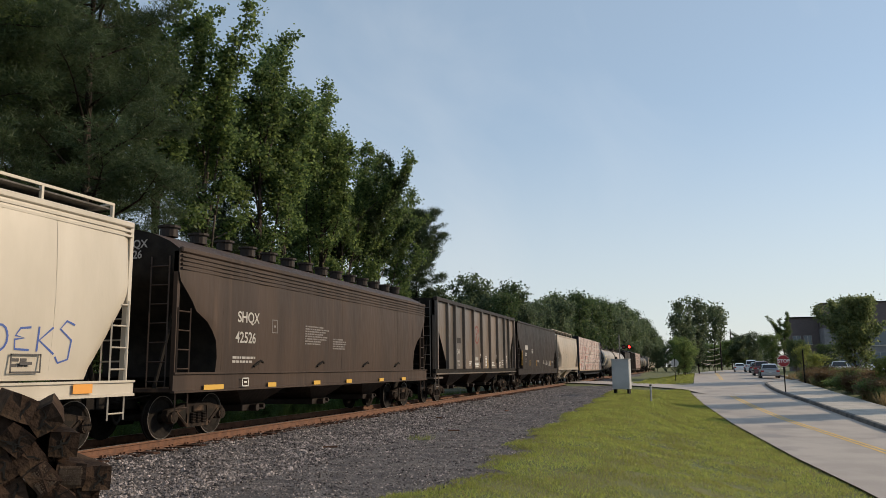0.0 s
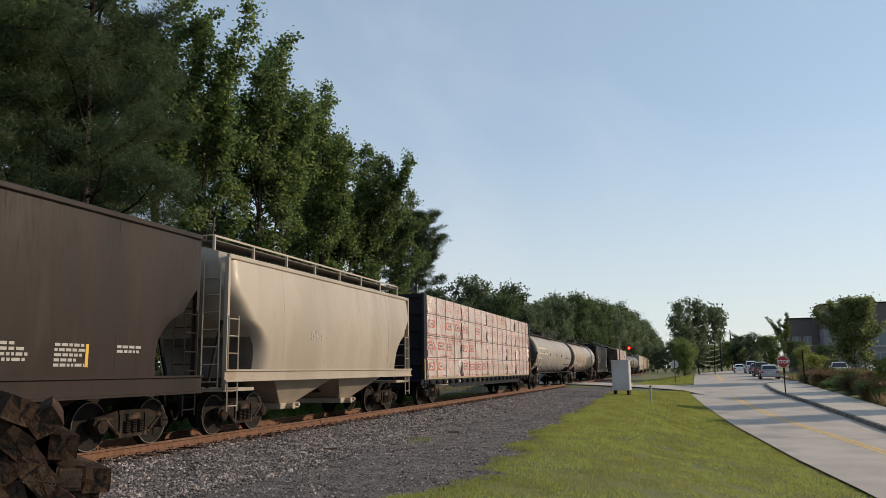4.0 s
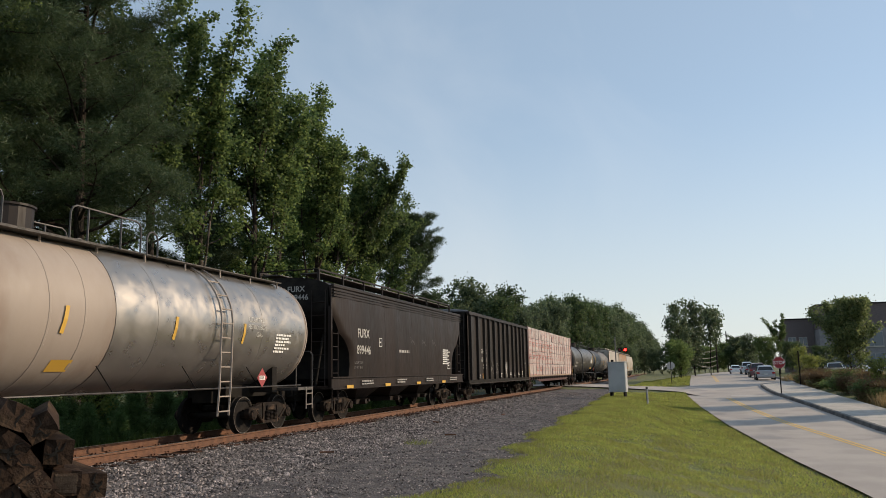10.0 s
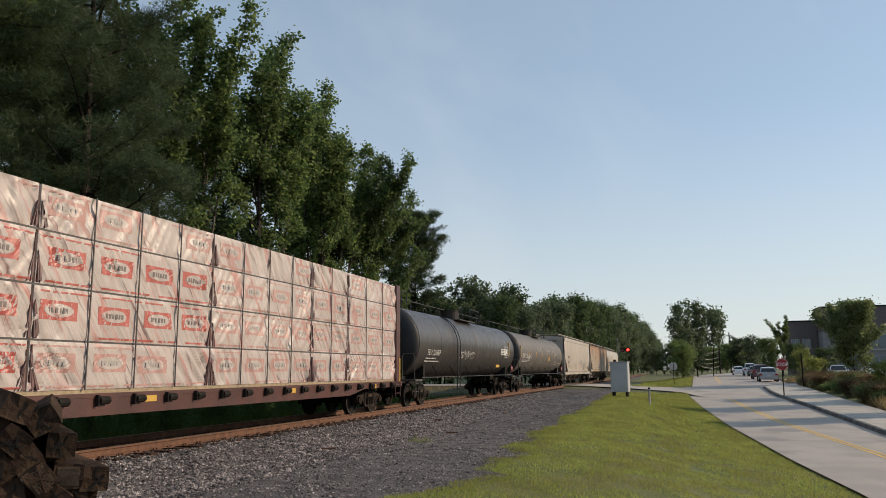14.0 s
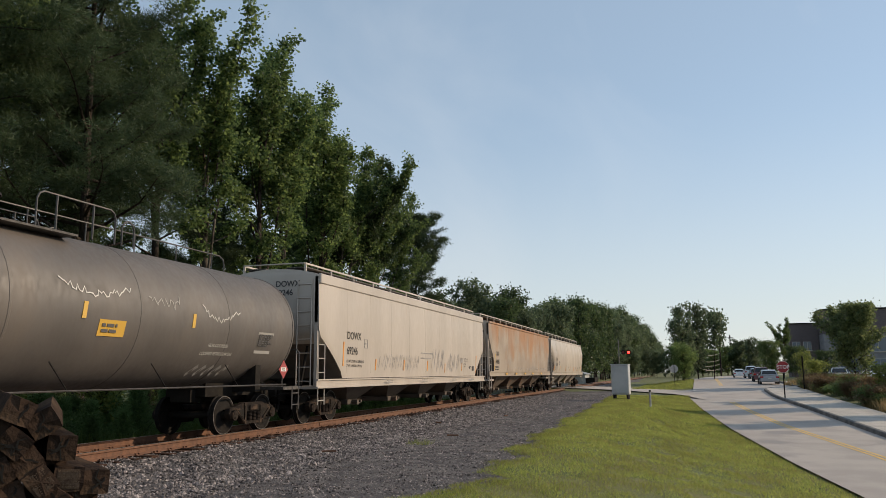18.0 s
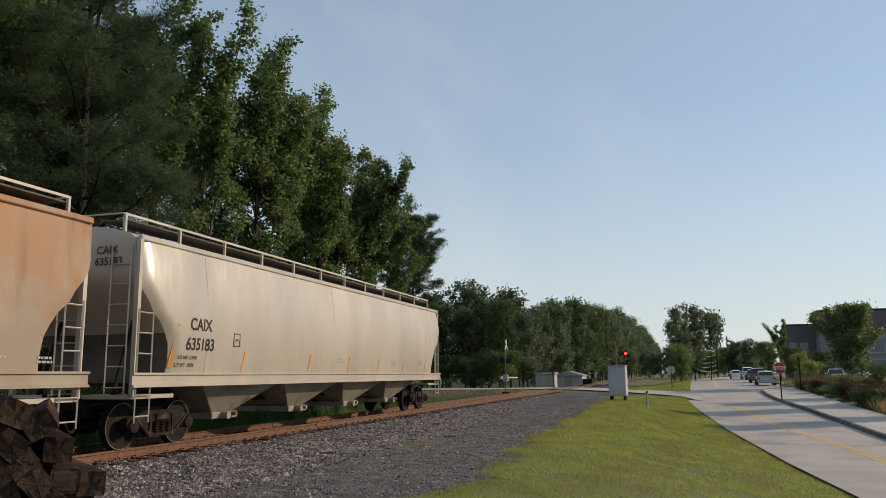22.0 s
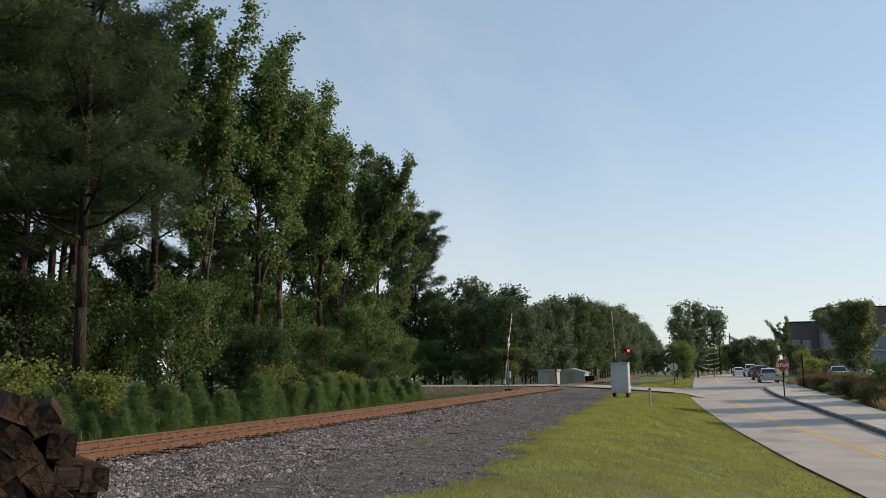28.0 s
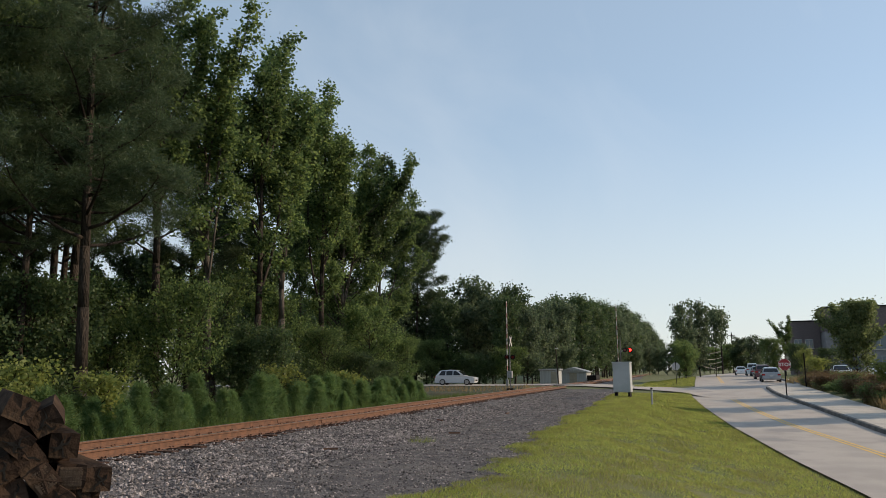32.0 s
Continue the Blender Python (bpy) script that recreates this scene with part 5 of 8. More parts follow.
def lathe(y_r, seg=44, zc=2.62):
    bm = bmesh.new()
    rings = []
    for y, r in y_r:
        rings.append([bm.verts.new((r * math.cos(6.283185 * k / seg), y, zc + r * math.sin(6.283185 * k / seg))) for k in range(seg)])
    for a, b in zip(rings, rings[1:]):
        for k in range(seg):
            bm.faces.new((a[k], b[k], b[(k + 1) % seg], a[(k + 1) % seg]))
    bm.faces.new(rings[0])
    bm.faces.new(rings[-1][::-1])
    bmesh.ops.recalc_face_normals(bm, faces=bm.faces)
    return bm


HANDRAIL = surf("dark_handrail", (0.085, 0.075, 0.068), (0.05, 0.045, 0.041), 6, 0.45, 0.2, bump=0.1)
def rail_loop(car, pts, r=0.022, name="handrail", material=None):
    return part(name, path_tube(bmesh.new(), pts, r, 5), material or HANDRAIL, car)


def tank_car(u0, u1, label, paint, R=1.48, zc=2.60, rings=8, top_rail=False, mid_ladder=None, rail_paint=None, housing=None, seams=None):
    L = u1 - u0
    m = PAINT[paint]
    rp = rail_paint or m
    car = new_car(u0, label, "tank car")
    prof = [(-0.52 * math.cos(a), R * math.sin(a)) for a in np.linspace(0.05, 1.45, 9)]
    body = [(0.0, R)]
    for y in seams or [L * k / rings for k in range(1, rings)]:
        body += [(y - 0.03, R), (y - 0.02, R + 0.008), (y + 0.02, R + 0.008), (y + 0.03, R)]
    body += [(L, R)]
    bm = lathe([(y + 0.05, r) for y, r in prof] + body + [(L - y - 0.05, r) for y, r in prof[::-1]], zc=zc)
    soften(part("tank_shell", bm, m, car), 30)
    for y in (0.04, L - 0.04):
        part("head_seam", lathe([(y - 0.03, R - 0.05), (y - 0.03, R + 0.012), (y + 0.03, R + 0.012), (y + 0.03, R - 0.05)], zc=zc), m, car)
    for y, d in ((0.05, 1), (L - 0.05, -1)):
        head = lathe([(y - d * 0.53 * math.cos(a), (R + 0.006) * math.sin(a)) for a in np.linspace(0.04, 1.5, 11)][::d], zc=zc)
        part("tank_head", head, PAINT["head"], car, "black domed tank end", smooth=True)
    part("underframe", box(bmesh.new(), -0.55, 0.55, 0.0, 2.6, 0.9, 1.25), STEEL_DARK, car)
    part("underframe", box(bmesh.new(), -0.55, 0.55, L - 2.6, L, 0.9, 1.25), STEEL_DARK, car)
    for y in (1.35, L - 1.35):
        for s in (1, -1):
            part("saddle", prism(bmesh.new(), [(s * 0.5, 1.0), (s * 1.22, 1.0), (s * 1.22, 1.66), (s * 0.6, 1.3)], "y", y - 0.12, y + 0.12), STEEL_DARK, car)
    running_gear(car, L, 1.3, 2.8)
    for y, d in ((-0.45, 1), (L + 0.45, -1)):
        part("end_platform", box(bmesh.new(), -1.45, 1.45, min(y, y + d * 0.9), max(y, y + d * 0.9), 1.02, 1.10), GRATE, car)
        for s in (1, -1):
            rail_loop(car, [(s * 1.42, y, 1.06), (s * 1.42, y, 2.0), (s * 1.36, y + d * 0.04, 2.1), (s * 0.95, y + d * 0.04, 2.1), (s * 0.9, y, 2.0), (s * 0.9, y, 1.06)], 0.022, "end_handrail")
            ladder(car, rp, s * 1.45, y + d * 0.05, y + d * 0.42, 0.5, 1.1, 0.3, name="step")
            rail_loop(car, [(s * 1.46, y + d * 0.8, 1.16), (s * 1.46, L / 2, 1.16)], 0.018, "side_handrail")
    for k in range(1, 7):
        y = L * k / 7
        rail_loop(car, [(1.46, y, 1.16), (1.22, y - 0.2, 1.66)], 0.013, "rail_bracket", STEEL_DARK)
    c = housing if housing is not None else L / 2
    ztop = zc + R
    bm = tube(bmesh.new(), (0, c, ztop - 0.1), (0, c, ztop + 0.42), 0.48, 20)
    tube(bm, (0, c, ztop + 0.42), (0, c, ztop + 0.46), 0.52, 20)
    part("valve_housing", bm, PAINT["soot"], car, "dark round valve housing")
    part("top_platform", box(bmesh.new(), -1.0, 1.0, c - 1.5, c + 1.5, ztop - 0.14, ztop - 0.10), GRATE, car)
    def hoop(x, a, b, h, posts=()):
        """A handrail with rounded corners, on posts."""
        z = ztop - 0.12
        rail_loop(car, [(x, a, z), (x, a, z + h - 0.15), (x, a + 0.05, z + h - 0.05), (x, a + 0.15, z + h), (x, b - 0.15, z + h), (x, b - 0.05, z + h - 0.05), (x, b, z + h - 0.15), (x, b, z)], 0.02, "platform_rail")
        for y in posts:
            rail_loop(car, [(x, y, z), (x, y, z + h)], 0.022, "rail_post")
    for x in (0.95, -0.95):
        hoop(x, c - 1.5, c - 0.95, 0.62)
        hoop(x, c + 0.55, c + 2.5, 0.66, (c + 1.0, c + 1.9))
        hoop(x, c + 2.7, c + 3.05, 0.52)
    if top_rail:                                   # a long handrail on the far side of the crest
        part("roof_walkway", box(bmesh.new(), -0.75, -0.15, 0.1, L - 0.1, ztop - 0.05, ztop - 0.015), GRATE, car)
        pts = [(-0.78, -0.05, ztop - 0.2), (-0.78, -0.05, ztop + 0.45), (-0.78, 0.05, ztop + 0.58), (-0.78, 0.22, ztop + 0.64), (-0.78, L - 0.25, ztop + 0.64), (-0.78, L - 0.05, ztop + 0.55), (-0.78, L, ztop + 0.4), (-0.78, L, ztop - 0.2)]
        rail_loop(car, pts, 0.02, "walkway_rail")
        for k in range(12):
            y = 0.6 + (L - 1.2) * k / 11
            rail_loop(car, [(-0.78, y, ztop - 0.2), (-0.78, y, ztop + 0.64)], 0.016, "walkway_post")
        hoop(0.62, 0.25, 0.85, 0.75)
    else:
        part("roof_walkway", box(bmesh.new(), 0.42, 0.86, 0.4, L - 0.4, ztop - 0.085, ztop - 0.06), GRATE, car)
        for k in range(13):
            y = 0.6 + (L - 1.2) * k / 12
            rail_loop(car, [(0.82, y, ztop - 0.28), (0.82, y, ztop - 0.07)], 0.022, "walkway_bracket", m)
    if mid_ladder is not None:
        bm = bmesh.new()
        for y in (mid_ladder, mid_ladder + 0.45):
            pts = [(R * math.cos(a) + 0.12, y, zc + R * math.sin(a)) for a in np.linspace(1.15, -0.1, 9)] + [(R + 0.10, y, 1.2), (R + 0.06, y, 0.55)]
            path_tube(bm, pts, 0.025, 5)
        for z in np.arange(0.65, 3.9, 0.33):
            x = math.sqrt(max(0.05, R * R - (z - zc) ** 2)) + 0.12 if z > zc else R + 0.09
            tube(bm, (x, mid_ladder, z), (x, mid_ladder + 0.45, z), 0.018, 5)
        part("ladder", bm, rp, car)
    return car, L


PLACARD_RED = plain("placard_red", (0.30, 0.045, 0.045), 0.5)
def placard(car, x, y, z, s=0.24):
    bm = bmesh.new()
    prism(bm, [(y, z - s), (y + s, z), (y, z + s), (y - s, z)], "x", x - 0.008, x)
    p = part("placard", bm, PLACARD_RED, car, "red diamond hazard placard")
    bm = bmesh.new()
    box(bm, x, x + 0.003, y - s * 0.55, y + s * 0.55, z - 0.05, z + 0.05)
    part("number_panel", bm, WHITE_MARK, p)
    words(p, "1075", 0.10, y - 0.115, z - 0.035, x + 0.005, DARK_MARK)


# slanting darker streaks put the wrinkles' shading into the film's colour
WRAP = streaked("lumber_wrap", ((0.49, 0.425, 0.395), (0.43, 0.365, 0.34)), [((0.44, 0.215, 0.185), 1.5, (1, 3.4, 0.42), 0.54, 0.68, 0.0), ((0.17, 0.105, 0.10), 2.6, (1, 3.8, 0.30), 0.60, 0.71, 0.0)], 0.45, 0.7, tilt=-36)
FOLD = surf("wrapper_fold_shade", (0.15, 0.075, 0.07), (0.09, 0.05, 0.05), 5, 0.5, bump=0.2)
WRAP_INK = plain("grey_ink", (0.15, 0.125, 0.12), 0.5)
STRAP = plain("pack_strap", (0.05, 0.045, 0.045), 0.6)
LUMBER = surf("raw_lumber", (0.36, 0.28, 0.18), (0.28, 0.21, 0.13), 8, 0.7, bump=0.3, bscale=30)

def lumber_car(u0, u1, label, steel, packs, seed):
    """A centre-beam flat car with bulkheads, loaded four tiers high with wrapped lumber packs."""
    L = u1 - u0
    rs = random.Random(seed)
    car = new_car(u0, label, "flat car")
    y0, top = 0.55, 4.56
    part("deck", box(bmesh.new(), -1.42, 1.42, -0.2, L + 0.2, 0.98, 1.06), steel, car)
    for s in (1, -1):
        bm = prism(bmesh.new(), [(-0.2, 1.0), (L + 0.2, 1.0), (L + 0.2, 0.86), (L - 3.4, 0.84), (L - 4.6, 0.66), (4.6, 0.66), (3.4, 0.84), (-0.2, 0.86)], "x", s * 1.38 - 0.03, s * 1.38 + 0.03)
        part("side_sill", bm, steel, car)
        n = int(L / 0.98)
        for k in range(n):
            y = 0.9 + (L - 1.8) * k / (n - 1)
            put("winch", shared("winch", lambda: box(tube(bmesh.new(), (0, -0.12, 0), (0, 0.12, 0), 0.075, 8), -0.08, 0.03, -0.16, -0.12, -0.1, 0.1)), STEEL_DARK, car, m=pose(s * 1.46, y, 0.93))
    for y, d in ((0.0, 1), (L, -1)):
        b = part("bulkhead", box(bmesh.new(), -1.36, 1.36, min(y + d * 0.2, y + d * 0.42), max(y + d * 0.2, y + d * 0.42), 1.0, 4.58), steel, car)
        for s in (1, -1):
            part("bulkhead_post", box(bmesh.new(), s * 1.38 - 0.07, s * 1.38 + 0.07, min(y + d * 0.1, y + d * 0.5), max(y + d * 0.1, y + d * 0.5), 1.0, 4.6, 0.015), steel, b)
        for z in (1.7, 2.4, 3.1, 3.8, 4.5):
            part("bulkhead_beam", box(bmesh.new(), -1.32, 1.32, min(y + d * 0.08, y + d * 0.2), max(y + d * 0.08, y + d * 0.2), z - 0.06, z + 0.06), steel, b)
        for s in (1, -1):
            part("reflector", box(bmesh.new(), s * 1.455 - 0.004, s * 1.455 + 0.004, min(y + d * 0.12, y + d * 0.2), max(y + d * 0.12, y + d * 0.2), 1.05, 1.9), YELLOW, car, "yellow reflective strip")
            ladder(car, steel, s * 1.45, y + d * 0.1, y + d * 0.6, 0.5, 1.0, 0.3, name="step")
    part("centre_beam", box(bmesh.new(), -0.06, 0.06, 0.5, L - 0.5, 1.06, 4.5), steel, car)
    for k in range(4):
        y = L * (0.13 + 0.25 * k)
        part("reflector", box(bmesh.new(), 1.413, 1.42, y, y + 0.42, 0.86, 0.98), YELLOW, car, "yellow reflective plate")
    levels = (1.12, 1.97, 2.88, 3.80, 4.58)
    for s in (1, -1):
        y = y0
        for w in packs:
            for k in range(4):
                z0, tier = levels[k], levels[k + 1] - levels[k]
                cols, rows = max(10, int(w * (17 if s > 0 else 3))), 13 if s > 0 else 4
                slant = rs.uniform(-1.6, 1.6)
                bm = bmesh.new()
                V = []
                for r in range(rows + 1):
                    row = []
                    for c in range(cols + 1):
                        yy = y + 0.03 + (w - 0.06) * c / cols
                        zz = z0 + 0.012 + (tier - 0.034) * r / rows
                        edge = (c in (0, cols)) or (r in (0, rows))
                        e = min(1.0, min(yy - y, y + w - yy) / 0.9)
                        ridge = abs(noise.noise(Vector((yy * 4.2 + zz * slant * 3.0, zz * 0.5 + k * 7.1, seed + s * 9))))
                        fine = abs(noise.noise(Vector((yy * 6.5 + zz * slant * 3, zz * 1.7, seed * 3.0 + k))))
                        q = -0.02 if edge else (0.030 - 0.105 * ridge - 0.05 * fine) * (1.5 - 0.7 * e) - 0.012
                        row.append(bm.verts.new((s * (1.405 + q), yy, zz)))
                    V.append(row)
                for a, b in zip(V, V[1:]):
                    for c in range(cols):
                        bm.faces.new((a[c], a[c + 1], b[c + 1], b[c]) if s > 0 else (a[c], b[c], b[c + 1], a[c + 1]))
                X0 = [[v.co.x for v in row] for row in V]
                ring = V[0] + [r[-1] for r in V[1:]] + V[-1][-2::-1] + [r[0] for r in V[-2:0:-1]]
                inner = [bm.verts.new((s * 0.09, v.co.y, v.co.z)) for v in ring]
                for i in range(len(ring)):
                    j = (i + 1) % len(ring)
                    bm.faces.new((ring[i], inner[i], inner[j], ring[j]))
                bm.faces.new(inner)
                bmesh.ops.recalc_face_normals(bm, faces=bm.faces)
                pk = part("lumber_pack", bm, WRAP, car, "plastic-wrapped lumber pack, wrinkled and red-printed")
                soften(pk, 50)
                if s < 0:
                    continue
                def lie(yy, zz):           # where the wrapper's surface lies
                    u = min(max((yy - y - 0.03) / (w - 0.06) * cols, 0.0), cols - 1e-4)
                    v = min(max((zz - z0 - 0.012) / (tier - 0.034) * rows, 0.0), rows - 1e-4)
                    i, j = int(u), int(v)
                    f, g = u - i, v - j
                    X = [[X0[j][i], X0[j][i + 1]], [X0[j + 1][i], X0[j + 1][i + 1]]]
                    return (X[0][0] * (1 - f) + X[0][1] * f) * (1 - g) + (X[1][0] * (1 - f) + X[1][1] * f) * g
                def printed(name, outline, lift, material, parent, label=""):
                    """A printed shape between a lower and an upper line, lying on the wrapper."""
                    bm = bmesh.new()
                    grid = [[bm.verts.new((lie(yy, za + (zb - za) * t / 5) + lift, yy, za + (zb - za) * t / 5)) for t in range(6)] for yy, za, zb in outline]
                    for a, b in zip(grid, grid[1:]):
                        for t in range(5):
                            bm.faces.new((a[t], b[t], b[t + 1], a[t + 1]))
                    return part(name, bm, material, parent, label)
                n = max(2, round(w / 1.26))
                # paler print on the top tier and farther packs imitates glare washing it out
                faint = k == 3 or y > 9 or rs.random() < 0.25
                red = RED_FAINT if faint else RED_MARK
                for i in range(n):
                    if rs.random() < (0.55 if k == 3 else 0.10):
                        continue
                    cy = y + w * (i + 0.5) / n + rs.uniform(-0.08, 0.08)
                    cz = z0 + tier * 0.55 + rs.uniform(-0.02, 0.02)
                    mark = printed("printed_mark", [(cy + 0.43 * t, cz - 0.165, cz + 0.165) for t in np.linspace(-1, 1, 17)], 0.004, red, pk, "red printed block on the wrapper")
                    printed("printed_oval", [(cy + 0.34 * t, cz - 0.115 * math.sqrt(1.02 - t * t), cz + 0.115 * math.sqrt(1.02 - t * t)) for t in np.linspace(-1, 1, 15)], 0.008, WRAP, mark)
                    bt = bmesh.new()
                    for i2 in range(6):
                        yc = cy - 0.21 + 0.08 * i2
                        xx = lie(yc, cz) + 0.004
                        box(bt, xx, xx + 0.008, yc - 0.025, yc + 0.025, cz - 0.045, cz + 0.045)
                    tagged(part("print_bars", bt, GREY_MARK if faint else WRAP_INK, mark), kind="stuff")
                for zz, hh in ((z0 + 0.05, 0.035), (z0 + tier - 0.11, 0.03)):
                    x = y + 0.05
                    while x < y + w - 0.2:
                        q = rs.uniform(0.6, 2.2)
                        if rs.random() < (0.75 if k in (0, 1, 2) else 0.4):
                            e1 = min(x + q, y + w - 0.06)
                            printed("printed_stripe", [(x + (e1 - x) * t, zz, zz + hh) for t in np.linspace(0, 1, max(4, int(q * 12)))], 0.004, red, pk)
                        x += q + rs.uniform(0.05, 0.3)
                bm = bmesh.new()
                for i in range(1, n):
                    cy = y + w * i / n
                    box(bm, 1.42, 1.437, cy - 0.012, cy + 0.012, z0 + 0.005, z0 + tier - 0.005)
                tagged(part("strap", bm, STRAP, pk), kind="stuff")
                bm = bmesh.new()                   # pleats folded at the pack's ends, their shade painted as dark wedges
                for side, at in ((1, y + 0.02), (-1, y + w - 0.02)):
                    for j in range(2 + (k == 0)):
                        b0 = at + side * (0.02 + 0.07 * j + rs.uniform(0, 0.05))
                        wd = rs.uniform(0.02, 0.07)
                        prism(bm, [(b0, z0 + 0.02), (b0 + wd, z0 + 0.02 + rs.uniform(0, 0.1)), (at + side * 0.03 + 0.012, z0 + tier * rs.uniform(0.35, 0.95)), (at + side * 0.02, z0 + tier * 0.6)], "x", 1.37, 1.405 + 0.006 * j)
                tagged(part("wrapper_fold", bm, FOLD, pk, "wrapper fold with its shade painted dark red-brown"), kind="stuff")
            y += w
        # near-black full-length fillers darken the gaps between the tiers
        for k in range(1, 4):
            part("dunnage", box(bmesh.new(), s * 0.1 if s > 0 else -1.38, 1.38 if s > 0 else -0.1, y0 + 0.02, y0 + sum(packs) - 0.02, levels[k] - 0.028, levels[k] + 0.012), STRAP, car)
        part("dunnage", box(bmesh.new(), s * 0.1 if s > 0 else -1.37, 1.37 if s > 0 else -0.1, y0 + 0.02, y0 + sum(packs) - 0.02, 1.06, 1.13), LUMBER, car, "pale lumber bearers")
    running_gear(car, L, 2.2)
    return car, L


SX = 1.572
# 1: cream hopper with blue graffiti
car, L = covered_hopper(-7.2, 12.15, "cream covered hopper car with blue graffiti and orange reflector", "cream", eave=4.22, cut=[(1.0, 1.25), (0.95, 1.45), (0.05, 2.85), (0.0, 3.05)], bulge=0.09, hw=1.58, dents=0.006, ribs=2, corner=0.12, seed=1, sill_z=(0.98, 1.27))
ring = [(0.5 + 0.42 * math.cos(a), 0.5 + 0.5 * math.sin(a)) for a in np.linspace(0.4, 6.9, 15)]
for j, strokes in enumerate(([ring], [ring], [[(0.9, 0.95), (0.35, 0.9), (0.12, 0.6), (0.6, 0.52), (0.1, 0.45), (0.15, 0.08), (0.9, 0.05)]],
                             [[(0.15, 1.0), (0.12, 0.0)], [(0.95, 1.0), (0.2, 0.45), (1.1, -0.1)]], [[(1.0, 1.15), (0.5, 1.3), (0.15, 0.95), (0.85, 0.5), (0.75, -0.3), (0.2, -0.45), (0.0, -0.2)]])):
    for line in strokes:
        ribbon(car, [(15.75 + 0.44 * j + 0.37 * u, 1.76 + 0.40 * v) for u, v in line], 0.018, BLUE_SPRAY, None, SX + 0.004, "graffiti_stroke", "looping blue graffiti letters")
frame_mark(car, 16.6, 1.42, 0.6, 0.30, 0.025, SX + 0.01, DARK_MARK)
bars(car, 2, 16.65, 0.45, 1.6, 0.05, SX + 0.01, DARK_MARK, seed=1)
part("reflector", box(bmesh.new(), 1.60, 1.606, L - 1.45, L - 1.0, 1.06, 1.22), ORANGE, car, "orange reflective plate")
# 2: dark brown hopper with round hatches
car, L = covered_hopper(13.55, 29.66, "dark brown covered hopper car with round roof hatches", "brown", eave=3.98, rise=0.50, walkway=False, hw=1.57, bulge=0.05, ribs=4, bays=3, bay_paint="soot", seed=2, dents=0.005, sill_z=(0.98, 1.40))
for k in range(14):
    put("roof_hatch", shared("roof_hatch", lambda: tube(tube(bmesh.new(), (0, 0, 0), (0, 0, 0.2), 0.20, 14), (0, 0, 0.2), (0, 0, 0.25), 0.25, 14)), PAINT["umber"], car, "dark round roof hatch", m=pose(0.55, 0.9 + (L - 1.8) * k / 13, 4.42))
words(car, "SHQX", 0.36, 2.2, 2.56, SX, WHITE_MARK)
words(car, "42526", 0.36, 2.13, 2.08, SX, WHITE_MARK)
words(car, "SHQX", 0.24, -0.012, 4.05, 0.05, GREY_MARK, end=True)
words(car, "42526", 0.24, -0.012, 3.82, -0.02, GREY_MARK, end=True)
bars(car, 2, 2.05, 1.0, 1.70, 0.055, SX, GREY_MARK, seed=2)
bars(car, 8, 5.6, 1.6, 2.6, 0.04, SX, FAINT_MARK, seed=3)
bars(car, 5, 7.4, 1.0, 2.3, 0.04, SX, FAINT_MARK, seed=4)
frame_mark(car, 3.8, 2.36, 0.26, 0.34, 0.02, SX, FAINT_MARK)
frame_mark(car, 2.4, 1.06, 0.28, 0.2, 0.02, 1.615, WHITE_MARK)
for y in (0.9, 3.6, 6.1, 8.3, 11.0, 13.2):
    part("reflector", box(bmesh.new(), 1.60, 1.608, y, y + (0.75 if y < 1 else 0.4), 1.02, 1.13), YELLOW, car, "yellow reflective plate")
for y in (3.2, 6.6, 9.9, 12.8):
    part("side_hook", path_tube(bmesh.new(), [(1.58, y - 0.25, 1.52), (1.62, y, 1.66), (1.62, y + 0.1, 1.62)], 0.03, 6), STEEL_DARK, car)
# 3: open hopper with outside posts
car, L = rib_hopper(31.08, 47.14, "glossy taupe open-top hopper car with upright side posts", "bronze", (0.10, 1.71, 2.88, 4.42, 6.15, 7.85, 9.66, 11.42, 13.18, 14.35, 15.95), eave=4.42, seed=3)
words(car, "3134", 0.36, 3.05, 2.09, 1.505, WHITE_MARK)
words(car, "3134", 0.22, -0.016, 4.08, 0.2, GREY_MARK, end=True)
words(car, "LD LMT 164300", 0.125, 3.0, 1.72, 1.505, WHITE_MARK, sx=0.9)
words(car, "LT WT   55700", 0.125, 3.0, 1.55, 1.505, WHITE_MARK, sx=0.9)
part("painted_patch", box(bmesh.new(), 1.495, 1.512, 3.05, 4.0, 2.60, 2.85), PAINT["soot"], car, "dark painted-over patch")
EMBLEM = plain("emblem_red", (0.20, 0.055, 0.045), 0.6)
ribbon(car, [(7.02 + 0.42 * math.cos(t), 3.12 + 0.42 * math.sin(t)) for t in np.linspace(0.2, 6.0, 33)], 0.05, EMBLEM, None, 1.5, "round_emblem", "faded red ring emblem")
ribbon(car, [(6.85, 2.86), (6.95, 3.05), (6.9, 3.12), (7.1, 3.18), (7.2, 3.38)], 0.045, EMBLEM, None, 1.5, "emblem_bolt", "faded red ring emblem")
part("pale_patch", box(bmesh.new(), 1.495, 1.51, 6.66, 7.24, 1.82, 1.98), GREY_MARK, car)
for y in (4.69, 7.72, 11.27):
    p = part("round_port", tube(bmesh.new(), (1.49, y, 1.84), (1.535, y, 1.84), 0.13, 16), STEEL_DARK, car)
    part("port_rim", tube(bmesh.new(), (1.49, y, 1.84), (1.515, y, 1.84), 0.15, 16), PAINT["bronze"], p)
    bars(car, 1, y - 0.06, 0.1, 2.08, 0.06, 1.505, WHITE_MARK, seed=int(y))
